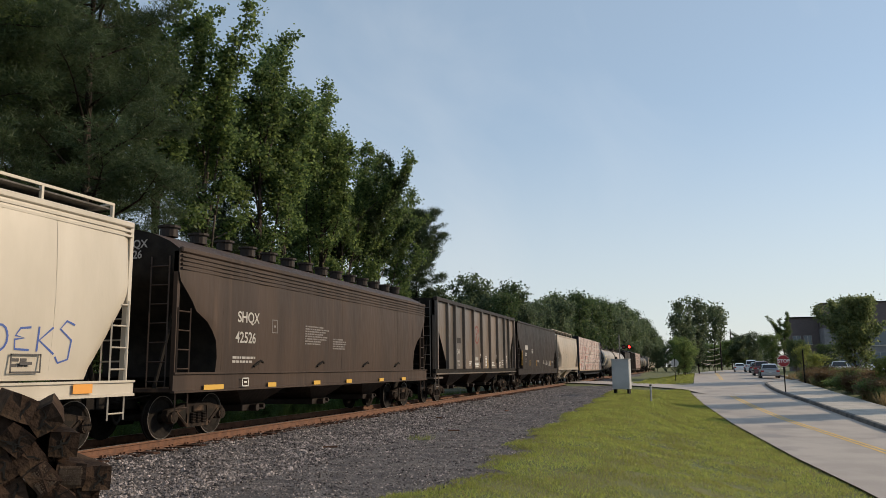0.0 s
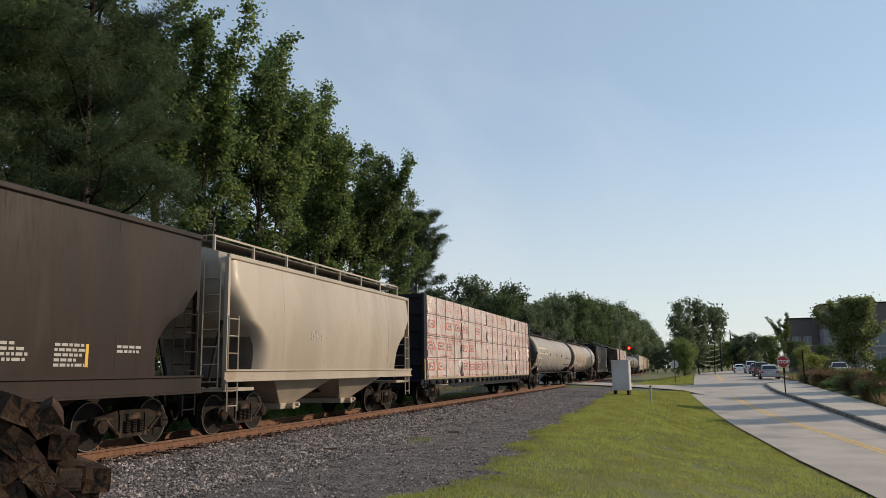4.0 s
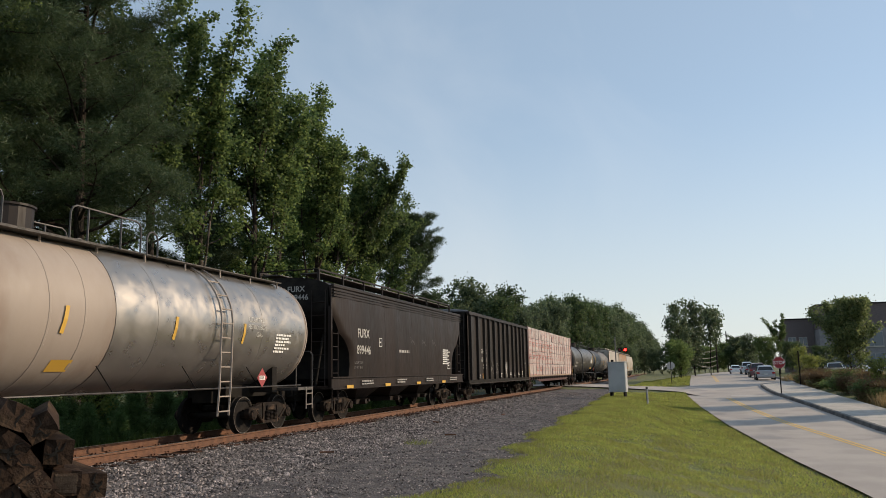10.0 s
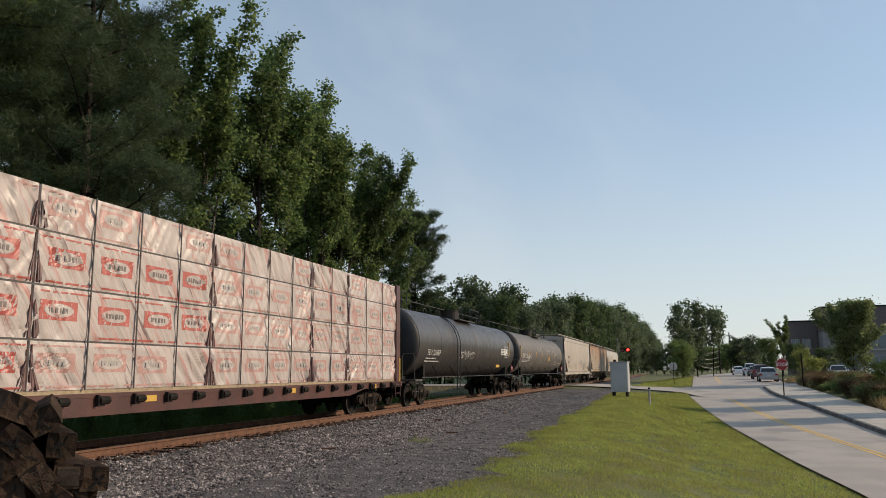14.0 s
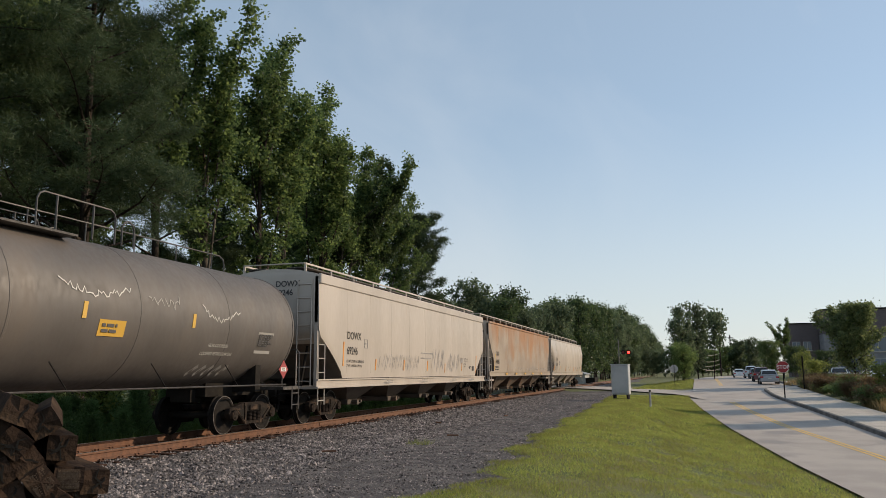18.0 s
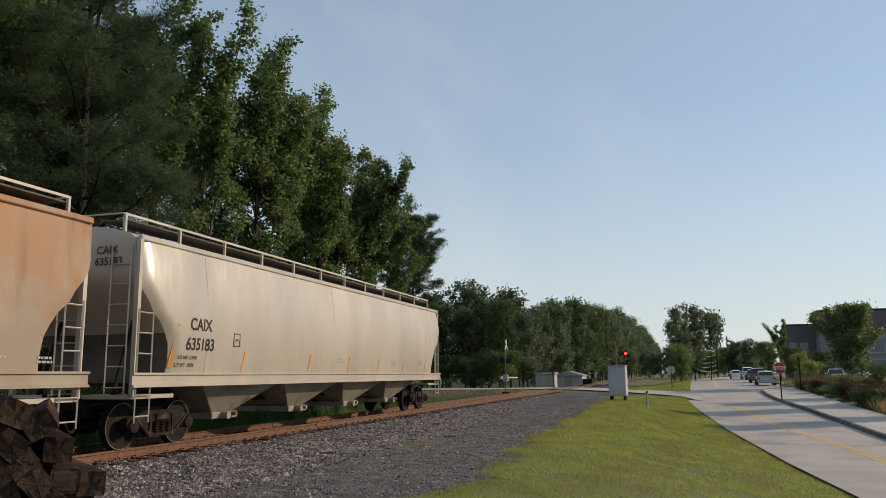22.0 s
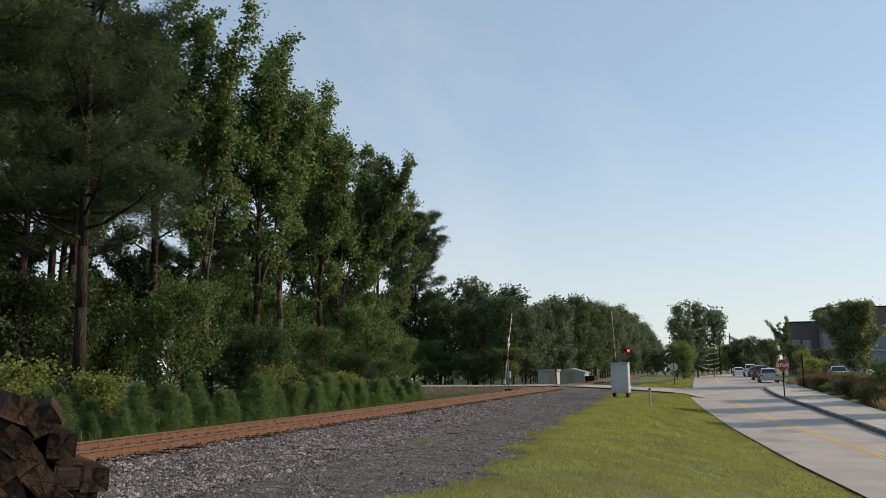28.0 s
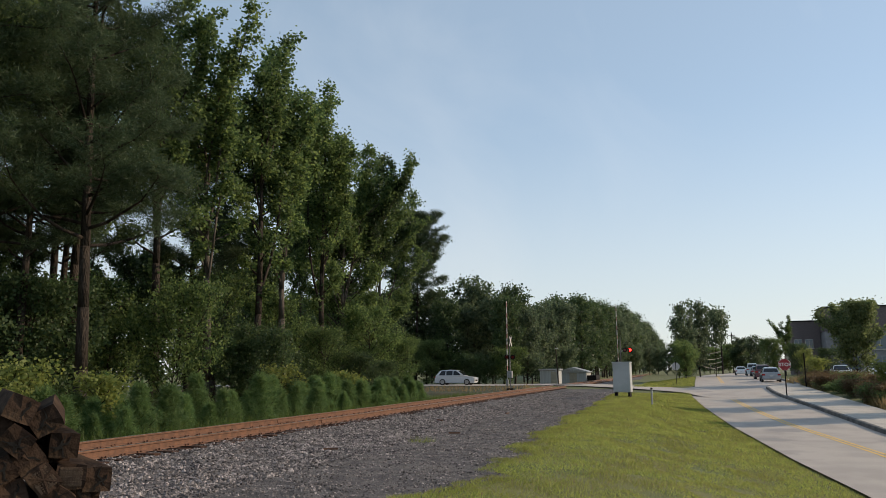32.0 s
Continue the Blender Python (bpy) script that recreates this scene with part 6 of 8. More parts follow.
reflectors(car, (4.44, 6.38, 9.22), 1.44, 1.9, 1.509)
for y, rows, w, z in ((5.5, 3, 0.45, 1.72), (6.5, 3, 1.1, 1.66), (8.75, 7, 0.38, 2.0), (10.2, 3, 0.7, 1.70), (11.8, 4, 0.6, 1.72), (13.45, 7, 0.5, 2.15), (14.5, 3, 0.5, 1.7)):
    bars(car, rows, y, w, z, 0.045, 1.505, WHITE_MARK, seed=int(20 * y))
frame_mark(car, 12.58, 1.62, 0.55, 0.26, 0.02, 1.505, WHITE_MARK)
frame_mark(car, 4.57, 2.32, 0.28, 0.28, 0.018, 1.505, WHITE_MARK)
# 4: dark umber hopper
car, L = covered_hopper(48.40, 63.95, "dark umber covered hopper car with white lettering", "umber", eave=4.38, rise=0.14, walkway=False, hw=1.55, bulge=0.03, bays=3, bay_paint="soot", seed=4, seams=6, sill_z=(1.0, 1.38))
part("patch_panel", box(bmesh.new(), 1.552, 1.556, 2.16, 3.1, 2.62, 2.92), GREY_MARK, car, "pale patch over old lettering")
words(car, "5007", 0.30, 2.1, 2.22, SX - 0.008, WHITE_MARK)
words(car, "5007", 0.22, -0.012, 3.95, 0.35, GREY_MARK, end=True)
words(car, "LD LMT 223800", 0.11, 2.02, 1.96, SX - 0.008, GREY_MARK, sx=0.85)
words(car, "LT WT   62200", 0.11, 2.02, 1.80, SX - 0.008, GREY_MARK, sx=0.85)
reflectors(car, (1.1,), 1.6, 2.55, 1.553, tilt=0.02)
reflectors(car, (3.75, 6.3, 12.2), 1.55, 1.95, 1.553)
frame_mark(car, 4.5, 2.42, 0.28, 0.28, 0.02, SX - 0.008, WHITE_MARK)
for k, y in enumerate((6.6, 9.0, 10.2, 11.5, 13.0)):
    bars(car, 2 + k % 4, y, 0.8, 1.9, 0.05, SX - 0.008, GREY_MARK, seed=30 + k)
# 5: short tan hopper
car, L = covered_hopper(65.05, 77.5, "short tan covered hopper car with round sides", "tan", eave=4.15, hw=1.62, bulge=0.16, bays=2, seed=5, dents=0.003, corner=0.25, seams=5)
bars(car, 3, 4.0, 0.8, 2.5, 0.06, 1.62, GREY_MARK, seed=40)
# 6: lumber car with dark blue bulkheads
NAVY = surf("navy_paint", (0.012, 0.015, 0.024), (0.017, 0.017, 0.021), 1.5, 0.7, spec=0.12, bump=0.15, bscale=20)
car, L = lumber_car(79.35, 102.75, "dark blue bulkhead flat car loaded with red-printed wrapped lumber", NAVY, (5.36, 5.04, 4.91, 2.57, 4.5), 1)
words(car, "737426", 0.17, 5.1, 0.885, 1.413, WHITE_MARK)
# 7: pale grey tank car
car, L = tank_car(105.2, 123.15, "pale grey tank car with brown stains and yellow reflectors", "grey", seams=(1.67, 5.13, 8.93, 10.7, 14.36))
bend = (2.60, 1.48)
BLOCK = plain("pale_block", (0.58, 0.49, 0.31), 0.6)
for k in range(6):             # the owner's name as plain block shapes
    y = 0.85 + 0.61 * k
    for band in ([(y, 2.99), (y + 0.46, 2.99)], [(y, 2.57), (y + 0.46, 2.57)], [(y + 0.05, 2.54), (y + 0.05, 3.02)], [(y + 0.41, 2.54), (y + 0.41, 3.02)]):
        ribbon(car, band, 0.045, BLOCK, bend, 0, "brand_block", "pale worn block shape")
bars(car, 1, 0.8, 1.8, 2.15, 0.2, 1.48, GREY_MARK, bend, 49)
for y, z0, z1 in ((-0.12, 1.62, 2.5), (2.72, 2.02, 2.5), (5.68, 2.0, 2.45), (8.72, 2.05, 2.45), (11.7, 2.05, 2.45), (14.9, 2.05, 2.4)):
    ribbon(car, [(y, z0), (y + 0.06, (z0 + z1) / 2), (y + 0.13, z1)], 0.05, YELLOW, bend, 0, "reflector", "yellow reflective strip")
    part("bracket", box(bmesh.new(), 1.46, 1.50, y + 0.02, y + 0.14, z1 + 0.02, z1 + 0.2), STEEL_DARK, car)
SOOTP = PAINT["soot"]
for y0, y1, z0, z1 in ((14.0, 17.3, 1.80, 2.36), (0.0, 0.85, 1.62, 1.98)):
    ribbon(car, [(y0 + (y1 - y0) * j / 6, (z0 + z1) / 2) for j in range(7)], (z1 - z0) / 2, SOOTP, bend, 0, "painted_patch", "dark stencil patch")
bars(car, 7, 14.1, 2.8, 2.28, 0.035, 1.486, GREY_MARK, (2.6, 1.49), seed=50)
bars(car, 2, 0.1, 0.6, 1.85, 0.08, 1.486, WHITE_MARK, (2.6, 1.49), seed=51)
scribble(car, 2.05, 2.85, 1.62, 1.85, 0, WHITE_MARK, 51, 5, 0.010, bend)
scribble(car, 11.2, 12.3, 2.55, 2.8, 0, GREY_MARK, 52, 4, 0.008, bend)
scribble(car, 5.0, 6.2, 1.75, 1.95, 0, PALE_SPRAY, 53, 6, 0.006, bend)
placard(car, 1.52, -0.35, 1.45)
placard(car, 1.52, 16.6, 1.55)
# 8: beige tank car with a bare metal end
car, L = tank_car(125.63, 143.7, "beige tank car with a bare metal section and white lettering", "beige", mid_ladder=13.6, seams=(1.28, 2.50, 3.76, 5.01, 6.22, 7.46, 8.70, 9.52))
jacket = part("metal_jacket", lathe([(10.28, 1.40), (10.28, 1.493), (11.5, 1.493), (11.5, 1.497), (11.56, 1.497), (11.56, 1.493), (13.9, 1.493), (13.9, 1.497), (13.96, 1.497), (13.96, 1.493), (15.6, 1.493), (15.6, 1.497), (15.66, 1.497), (15.66, 1.493), (17.9, 1.493), (17.9, 1.40)], zc=2.60), SILVER, car, "bare silver metal jacket")
soften(jacket, 24)
words(car, "GATX", 0.34, 1.10, 1.88, 1.49, WHITE_MARK, bend)
words(car, "209498", 0.34, 2.16, 1.88, 1.49, WHITE_MARK, bend)
words(car, "209498", 0.22, -0.372, 3.1, 0.4, GREY_MARK, end=True)
words(car, "LD LMT 163500 LB  74150 KG", 0.11, 1.05, 1.66, 1.49, WHITE_MARK, bend, sx=0.9)
words(car, "LT WT   99500 LB  45150 KG", 0.11, 1.05, 1.48, 1.49, WHITE_MARK, bend, sx=0.9)
frame_mark(car, 3.68, 1.84, 0.24, 0.3, 0.02, 1.48, WHITE_MARK, bend)
scribble(car, 3.95, 7.2, 1.62, 2.0, 0, WHITE_MARK, 53, 9, 0.016, bend, "white spray-painted scrawl")
for y in (0.12, 3.2, 6.0, 9.0, 12.05, 14.7):
    ribbon(car, [(y, 2.2), (y + 0.04, 2.45), (y + 0.07, 2.68)], 0.045, YELLOW, (2.6, 1.495), 0, "reflector", "yellow reflective strip")
ribbon(car, [(9.05, 1.66), (9.55, 1.66)], 0.1, YELLOW, bend, 0, "painted_patch", "yellow stencil patch")
words(car, "LIQUEFIED", 0.16, 14.95, 2.75, 1.5, WHITE_MARK, (2.6, 1.495))
words(car, "PETROLEUM", 0.16, 14.9, 2.57, 1.5, WHITE_MARK, (2.6, 1.495))
words(car, "GAS", 0.16, 15.3, 2.39, 1.5, WHITE_MARK, (2.6, 1.495))
words(car, "NON-ODORIZED", 0.16, 14.4, 1.62, 1.3, GREY_MARK, (2.6, 1.495))
bars(car, 6, 16.3, 0.8, 2.45, 0.05, 1.5, WHITE_MARK, (2.6, 1.495), 54)
placard(car, 1.5, 15.6, 1.38)
# 9: dark hopper
car, L = covered_hopper(145.25, 159.65, "dark brown covered hopper car with large white lettering", "umber", eave=4.14, rise=0.3, hw=1.58, bulge=0.06, ribs=3, bays=3, bay_paint="soot", seed=9, dents=0.007, corner=0.1, sill_z=(0.98, 1.36))
words(car, "FURX", 0.40, 1.82, 2.62, 1.585, WHITE_MARK)
words(car, "899446", 0.40, 1.76, 2.08, 1.585, WHITE_MARK)
words(car, "FURX", 0.24, -0.012, 3.98, 0.0, GREY_MARK, end=True)
words(car, "899446", 0.24, -0.012, 3.72, 0.0, GREY_MARK, end=True)
words(car, "LD LMT 226000", 0.12, 1.63, 1.76, 1.58, GREY_MARK, sx=0.85)
words(car, "LT WT   59600", 0.12, 1.63, 1.60, 1.58, GREY_MARK, sx=0.85)
frame_mark(car, 3.68, 2.36, 0.26, 0.3, 0.02, 1.588, WHITE_MARK)
bars(car, 8, 11.3, 1.1, 2.4, 0.05, 1.588, WHITE_MARK, seed=60)
frame_mark(car, 12.0, 1.6, 0.4, 0.3, 0.02, 1.588, WHITE_MARK)
bars(car, 1, 5.7, 1.4, 2.2, 0.10, 1.59, GREY_MARK, seed=61)
for y in (7.0, 8.4, 9.8):
    ribbon(car, [(y, 2.8), (y + 0.12, 2.62), (y + 0.3, 2.7), (y + 0.5, 2.55)], 0.006, GREY_MARK, None, 0, "scuff_mark", "pale scuff on the side")
for y in (0.9, 4.2, 7.6, 11.0):
    part("reflector", box(bmesh.new(), 1.61, 1.618, y, y + 0.5, 1.0, 1.10), YELLOW, car, "yellow reflective plate")
    bars(car, 2, y + 1.2, 1.2, 1.18, 0.05, 1.618, GREY_MARK, seed=int(y * 10))
# 10: dull black ribbed car
car, L = rib_hopper(161.12, 176.78, "dull black hopper car with upright posts and white graffiti", "soot", (0.31, 1.75, 3.2, 4.3, 5.55, 6.8, 8.04, 9.27, 10.58, 11.81, 13.04, 14.13, 15.47), eave=4.40, slant=False, heap=True, seed=10, sill_z=(0.88, 1.06))
words(car, "171", 0.34, 3.36, 1.97, 1.505, WHITE_MARK)
words(car, "60", 0.34, 2.68, 1.97, 1.505, WHITE_MARK)
words(car, "GA", 0.34, 2.64, 2.42, 1.505, WHITE_MARK)
words(car, "CX", 0.34, 3.36, 2.42, 1.505, WHITE_MARK)
words(car, "GACX", 0.24, -0.014, 3.95, 0.0, GREY_MARK, end=True)
bars_end = part("end_stencil", box(box(bmesh.new(), 0.0, 0.75, -0.016, -0.012, 3.46, 3.52), 0.0, 0.62, -0.016, -0.012, 3.34, 3.40), FAINT_MARK, car, "faint stencil lines")
tagged(bars_end, kind="stuff")
words(car, "60171", 0.24, -0.014, 3.68, 0.0, GREY_MARK, end=True)
bars(car, 2, 3.0, 0.9, 1.75, 0.08, 1.505, GREY_MARK, seed=70)
scribble(car, 8.2, 9.2, 1.15, 2.0, 1.51, PALE_SPRAY, 71, 3, 0.032, label="bold white graffiti letters")
scribble(car, 9.35, 9.75, 1.4, 1.9, 1.51, PALE_SPRAY, 72, 2, 0.02, label="bold white graffiti letters")
scribble(car, 4.3, 6.6, 1.3, 1.9, 1.51, GREY_MARK, 75, 5, 0.01)
for y in (4.8, 10.96):
    part("round_port", tube(bmesh.new(), (1.49, y, 1.84), (1.54, y, 1.84), 0.13, 16), STEEL_DARK, car)
for y, rows, w, z in ((9.75, 2, 0.75, 1.32), (10.9, 2, 0.5, 1.25), (12.15, 2, 0.8, 1.30), (13.3, 5, 0.6, 1.40), (14.4, 5, 0.5, 2.0), (6.9, 3, 0.8, 1.3), (2.0, 3, 0.5, 1.3)):
    bars(car, rows, y, w, z, 0.05, 1.506, WHITE_MARK, seed=int(y * 9))
part("stencil_panel", box(bmesh.new(), 1.495, 1.512, 14.45, 14.75, 1.25, 1.45), WHITE_MARK, car)
reflectors(car, (2.9, 9.5, 12.05), 1.10, 1.36, 1.51, ORANGE)
# 11: lumber car with dark red bulkheads
OXIDE = surf("oxide_red_paint", (0.085, 0.028, 0.022), (0.06, 0.022, 0.018), 1.5, 0.5, bump=0.15, bscale=20)
car, L = lumber_car(177.5, 200.85, "dark red bulkhead flat car loaded with red-printed wrapped lumber", OXIDE, (5.5, 5.05, 4.95, 2.5, 4.4), 2)
# 12: gloss black tank car
car, L = tank_car(202.9, 221.3, "glossy black tank car with white lettering and roof handrail", "black", rings=6, top_rail=True, mid_ladder=5.2)
words(car, "TILX 308669", 0.34, 1.2, 2.08, 1.48, WHITE_MARK, bend)
bars(car, 2, 1.2, 2.0, 1.92, 0.07, 1.48, GREY_MARK, bend, 80)
scribble(car, 6.2, 8.8, 2.0, 2.35, 0, PALE_SPRAY, 81, 5, 0.012, bend)
part("painted_patch", box(bmesh.new(), 1.44, 1.482, 13.4, 14.2, 1.6, 1.75), YELLOW, car, "yellow stencil patch")
bars(car, 4, 14.8, 1.4, 2.6, 0.05, 1.48, WHITE_MARK, bend, 82)
bm = bmesh.new()
part("reflector", prism(bm, [(16.9, 2.3), (17.0, 2.3), (17.08, 3.1), (16.98, 3.1)], "x", 1.40, 1.483), YELLOW, car, "yellow reflective strip")
frame_mark(car, 15.6, 2.2, 1.1, 0.62, 0.02, 1.48, WHITE_MARK, bend)
bars(car, 5, 15.65, 1.0, 2.65, 0.05, 1.48, WHITE_MARK, bend, 83)
placard(car, 1.5, 17.6, 1.55)
# 13: dusty black tank car
car, L = tank_car(223.35, 241.9, "dusty dark grey tank car with white lettering and graffiti", "slate", rings=6, top_rail=True, housing=9.6)
words(car, "PLMX 135166", 0.40, 0.9, 2.26, 1.48, WHITE_MARK, bend)
words(car, "135166", 0.2, -0.372, 3.2, 0.3, GREY_MARK, end=True)
bars(car, 2, 0.9, 2.2, 2.08, 0.05, 1.48, GREY_MARK, bend, 84)
scribble(car, 2.2, 5.0, 1.6, 1.95, 0, GREY_MARK, 85, 6, 0.008, bend)
scribble(car, 2.9, 3.6, 2.05, 2.4, 0, PALE_SPRAY, 86, 3, 0.014, bend)
def jagged(car, y0, y1, z0, z1, seed, material, bend, dip=0.5):
    """A sprayed line of quick short peaks that sags in its middle."""
    r = random.Random(seed)
    n = int((y1 - y0) / 0.055)
    pts = []
    for i in range(n + 1):
        t = i / n
        z = z1 - (z1 - z0) * dip * 4 * t * (1 - t)
        pts.append((y0 + (y1 - y0) * t + r.uniform(-0.03, 0.03), z + (z1 - z0) * r.uniform(-0.28, 0.28) * (1 if i % 2 else -1)))
    ribbon(car, pts, 0.011, material, bend, 0, "graffiti_stroke", "jagged white spray-painted line")
jagged(car, 10.3, 12.1, 2.75, 3.05, 87, PALE_SPRAY, bend)
jagged(car, 12.6, 13.6, 2.45, 2.95, 187, GREY_MARK, bend, 0.2)
jagged(car, 14.4, 15.9, 2.6, 2.9, 88, PALE_SPRAY, bend, 0.8)
jagged(car, 6.6, 8.0, 2.75, 3.1, 89, PALE_SPRAY, bend, 0.9)
ribbon(car, [(11.25, 2.28), (11.95, 2.28)], 0.15, YELLOW, bend, 0, "painted_patch", "yellow stencil patch")
bars(car, 2, 11.33, 0.55, 2.30, 0.06, 1.48, DARK_MARK, (2.60, 1.487), 184)
words(car, "NON-ODORIZED", 0.10, 14.75, 2.04, 1.48, WHITE_MARK, bend)
words(car, "LIQUEFIED PETROLEUM GAS", 0.10, 14.55, 1.86, 1.48, WHITE_MARK, bend)
ribbon(car, [(16.75, 2.2), (17.5, 2.2)], 0.26, GREY_MARK, bend, 0, "stencil_panel", "pale data panel")
bars(car, 6, 16.8, 0.65, 2.38, 0.03, 1.48, DARK_MARK, (2.60, 1.492), 185)
for k in range(5):
    ribbon(car, [(14.6 + 0.3 * k, 1.42), (14.8 + 0.3 * k, 1.62)], 0.05, GREY_MARK, bend, 0, "painted_hatch", "faint pale hatch marks")
for y in (0.15, 3.2, 5.8, 8.2, 10.8, 14.0):
    bm = bmesh.new()
    z0, z1 = (2.3, 3.05) if y < 1 else (2.42, 2.72)
    prism(bm, [(y, z0), (y + 0.1, z0), (y + 0.14, z1), (y + 0.04, z1)], "x", 1.42, 1.486)
    part("reflector", bm, YELLOW, car, "yellow reflective strip")
frame_mark(car, 3.65, 2.2, 0.26, 0.34, 0.02, 1.48, WHITE_MARK, bend)
placard(car, 1.5, 18.0, 1.55)
# 14: off-white hopper with graffiti
car, L = covered_hopper(243.3, 262.6, "off-white covered hopper car with grey graffiti along its side", "white", eave=4.30, rise=0.22, hw=1.56, bulge=0.03, bays=4, bay_paint="bay", cut=CUT_STRAIGHT, seed=14, dents=0.003, sill_z=(1.02, 1.28), rim=(-0.26, 0.03), pillow=0.006)
words(car, "DOWX", 0.33, 1.92, 2.50, SX, DARK_MARK)
words(car, "69246", 0.33, 1.92, 2.03, SX, DARK_MARK)
words(car, "DOWX", 0.24, -0.012, 3.98, 0.1, DARK_MARK, end=True)
words(car, "69246", 0.24, -0.012, 3.72, 0.08, DARK_MARK, end=True)
words(car, "LD LMT 221200 lbs 100300 kg LO", 0.11, 1.9, 1.78, SX, DARK_MARK, sx=0.9)
words(car, "LT WT   64800 lbs   29450 kg", 0.11, 1.9, 1.64, SX, DARK_MARK, sx=0.9)
frame_mark(car, 3.3, 2.25, 0.28, 0.3, 0.02, SX, GREY_MARK)
reflectors(car, (1.62,), 1.66, 2.4, 1.563, ORANGE, tilt=0.03)
reflectors(car, (4.26, 7.06, 9.85, 15.0), 1.54, 1.92, 1.563, ORANGE, tilt=0.04)
reflectors(car, (12.3,), 1.46, 1.85, 1.563, ORANGE, tilt=0.04)
reflectors(car, (17.6,), 1.44, 2.3, 1.563, ORANGE, tilt=0.12)
def scrawl(car, y0, y1, z0, z1, seed, r, material=DARK_SPRAY):
    """A tag in one go: slanting strokes with hooks, crossing one another."""
    q = random.Random(seed)
    y = y0
    while y < y1:
        lean, tall = q.uniform(0.1, 0.32), q.uniform(0.55, 1.0)
        zb = z0 + (z1 - z0) * q.uniform(0, 0.3)
        zt = min(z1, zb + (z1 - z0) * tall)
        hook = q.uniform(-0.16, 0.16)
        ribbon(car, [(y + hook, zb + 0.3 * (zt - zb)), (y, zb), (y + lean * 0.4, zb + 0.45 * (zt - zb)), (y + lean, zt), (y + lean + hook * 0.8, zt - 0.25 * (zt - zb)), (y + lean + hook, zt - 0.5 * (zt - zb))], r * q.uniform(0.7, 1.3), material, None, 1.57, "graffiti_stroke", "sprayed grey scrawl")
        y += q.uniform(0.14, 0.34)
scrawl(car, 4.6, 8.9, 1.50, 2.12, 91, 0.011)
scrawl(car, 10.45, 12.2, 1.48, 2.45, 92, 0.017)
scrawl(car, 12.65, 14.4, 1.46, 2.30, 94, 0.022)
scribble(car, 14.78, 15.25, 1.85, 2.15, 1.572, DARK_SPRAY, 95, 3, 0.012)
bars(car, 1, 9.06, 1.6, 2.2, 0.05, SX, GREY_MARK, seed=93)
bars(car, 1, 9.06, 1.5, 2.0, 0.05, SX, GREY_MARK, seed=94)
words(car, "EX W 10-8  H 8-10", 0.10, 15.4, 2.06, SX, DARK_MARK, sx=0.9)
words(car, "I  W 9-6  H 12-10", 0.10, 15.4, 1.95, SX, DARK_MARK, sx=0.9)
words(car, "CU FT 6245", 0.10, 15.37, 1.82, SX, DARK_MARK, sx=0.9)
words(car, "CU M 177", 0.10, 15.37, 1.70, SX, DARK_MARK, sx=0.9)
part("stencil_panel", box(bmesh.new(), 1.55, 1.575, 16.9, 17.2, 1.55, 1.77), DARK_MARK, car)
bars(car, 3, 16.35, 0.4, 1.74, 0.035, SX, DARK_MARK, seed=95)
for y in (5.2, 9.0, 13.2, 16.4):
    bars(car, 2, y, 0.8, 1.16, 0.035, 1.632, GREY_MARK, seed=int(y * 7))
# 15: rusty hopper
car, L = covered_hopper(264.0, 283.9, "rust-stained cream covered hopper car with grey bays", "rust", eave=4.20, rise=0.26, hw=1.57, bulge=0.04, bays=4, bay_paint="rust_bay", cut=CUT_DEEP, seed=15, dents=0.005, seams=9, trim="white", sill_z=(1.25, 1.52))
words(car, "TILX", 0.32, 1.5, 2.4, SX + 0.006, DARK_MARK)
words(car, "640455", 0.32, 1.33, 1.95, SX + 0.006, DARK_MARK)
words(car, "TILX", 0.24, -0.012, 3.83, 0.60, DARK_MARK, end=True)
words(car, "640455", 0.24, -0.012, 3.58, 0.55, DARK_MARK, end=True)
bars(car, 2, 1.2, 1.1, 1.72, 0.08, SX + 0.006, DARK_MARK, seed=94)
reflectors(car, (1.05,), 1.58, 2.5, 1.573, YELLOW, tilt=0.16)
for y in (3.7, 6.4, 9.3, 12.0, 15.3):
    part("reflector", box(bmesh.new(), 1.615, 1.627, y, y + 0.5, 1.33, 1.43), YELLOW, car, "yellow reflective plate")
for k in range(14):
    y = 6.5 + 0.95 * k
    bars(car, 1 + k % 3, y, 0.45, 1.72, 0.04, SX, GREY_MARK, seed=200 + k)
scribble(car, 12.0, 14.2, 1.6, 1.85, 1.58, DARK_SPRAY, 96, 6, 0.010)
scribble(car, 4.3, 5.4, 1.9, 2.3, 1.58, DARK_SPRAY, 95, 3, 0.008)
# 16: ivory hopper, the last car
car, L = covered_hopper(285.26, 304.9, "ivory covered hopper car with bowed sides, last in the train", "ivory", eave=4.16, rise=0.28, hw=1.65, bulge=0.19, bays=4, bay_paint="pale_bay", cut=CUT_DEEP, seed=16, dents=0.009, corner=0.12, seams=9, pillow=0.022)
words(car, "CAIX", 0.36, 1.48, 2.40, 1.634, DARK_MARK)
words(car, "635183", 0.36, 1.38, 1.98, 1.634, DARK_MARK)
words(car, "CAIX", 0.22, -0.012, 3.85, 0.45, DARK_MARK, end=True)
words(car, "635183", 0.22, -0.012, 3.62, 0.42, DARK_MARK, end=True)
words(car, "LD LMT 215300", 0.11, 1.2, 1.78, 1.60, DARK_MARK, sx=0.85)
words(car, "LT WT   70700", 0.11, 1.15, 1.62, 1.59, DARK_MARK, sx=0.85)
frame_mark(car, 3.2, 2.1, 0.26, 0.3, 0.02, 1.625, DARK_MARK)
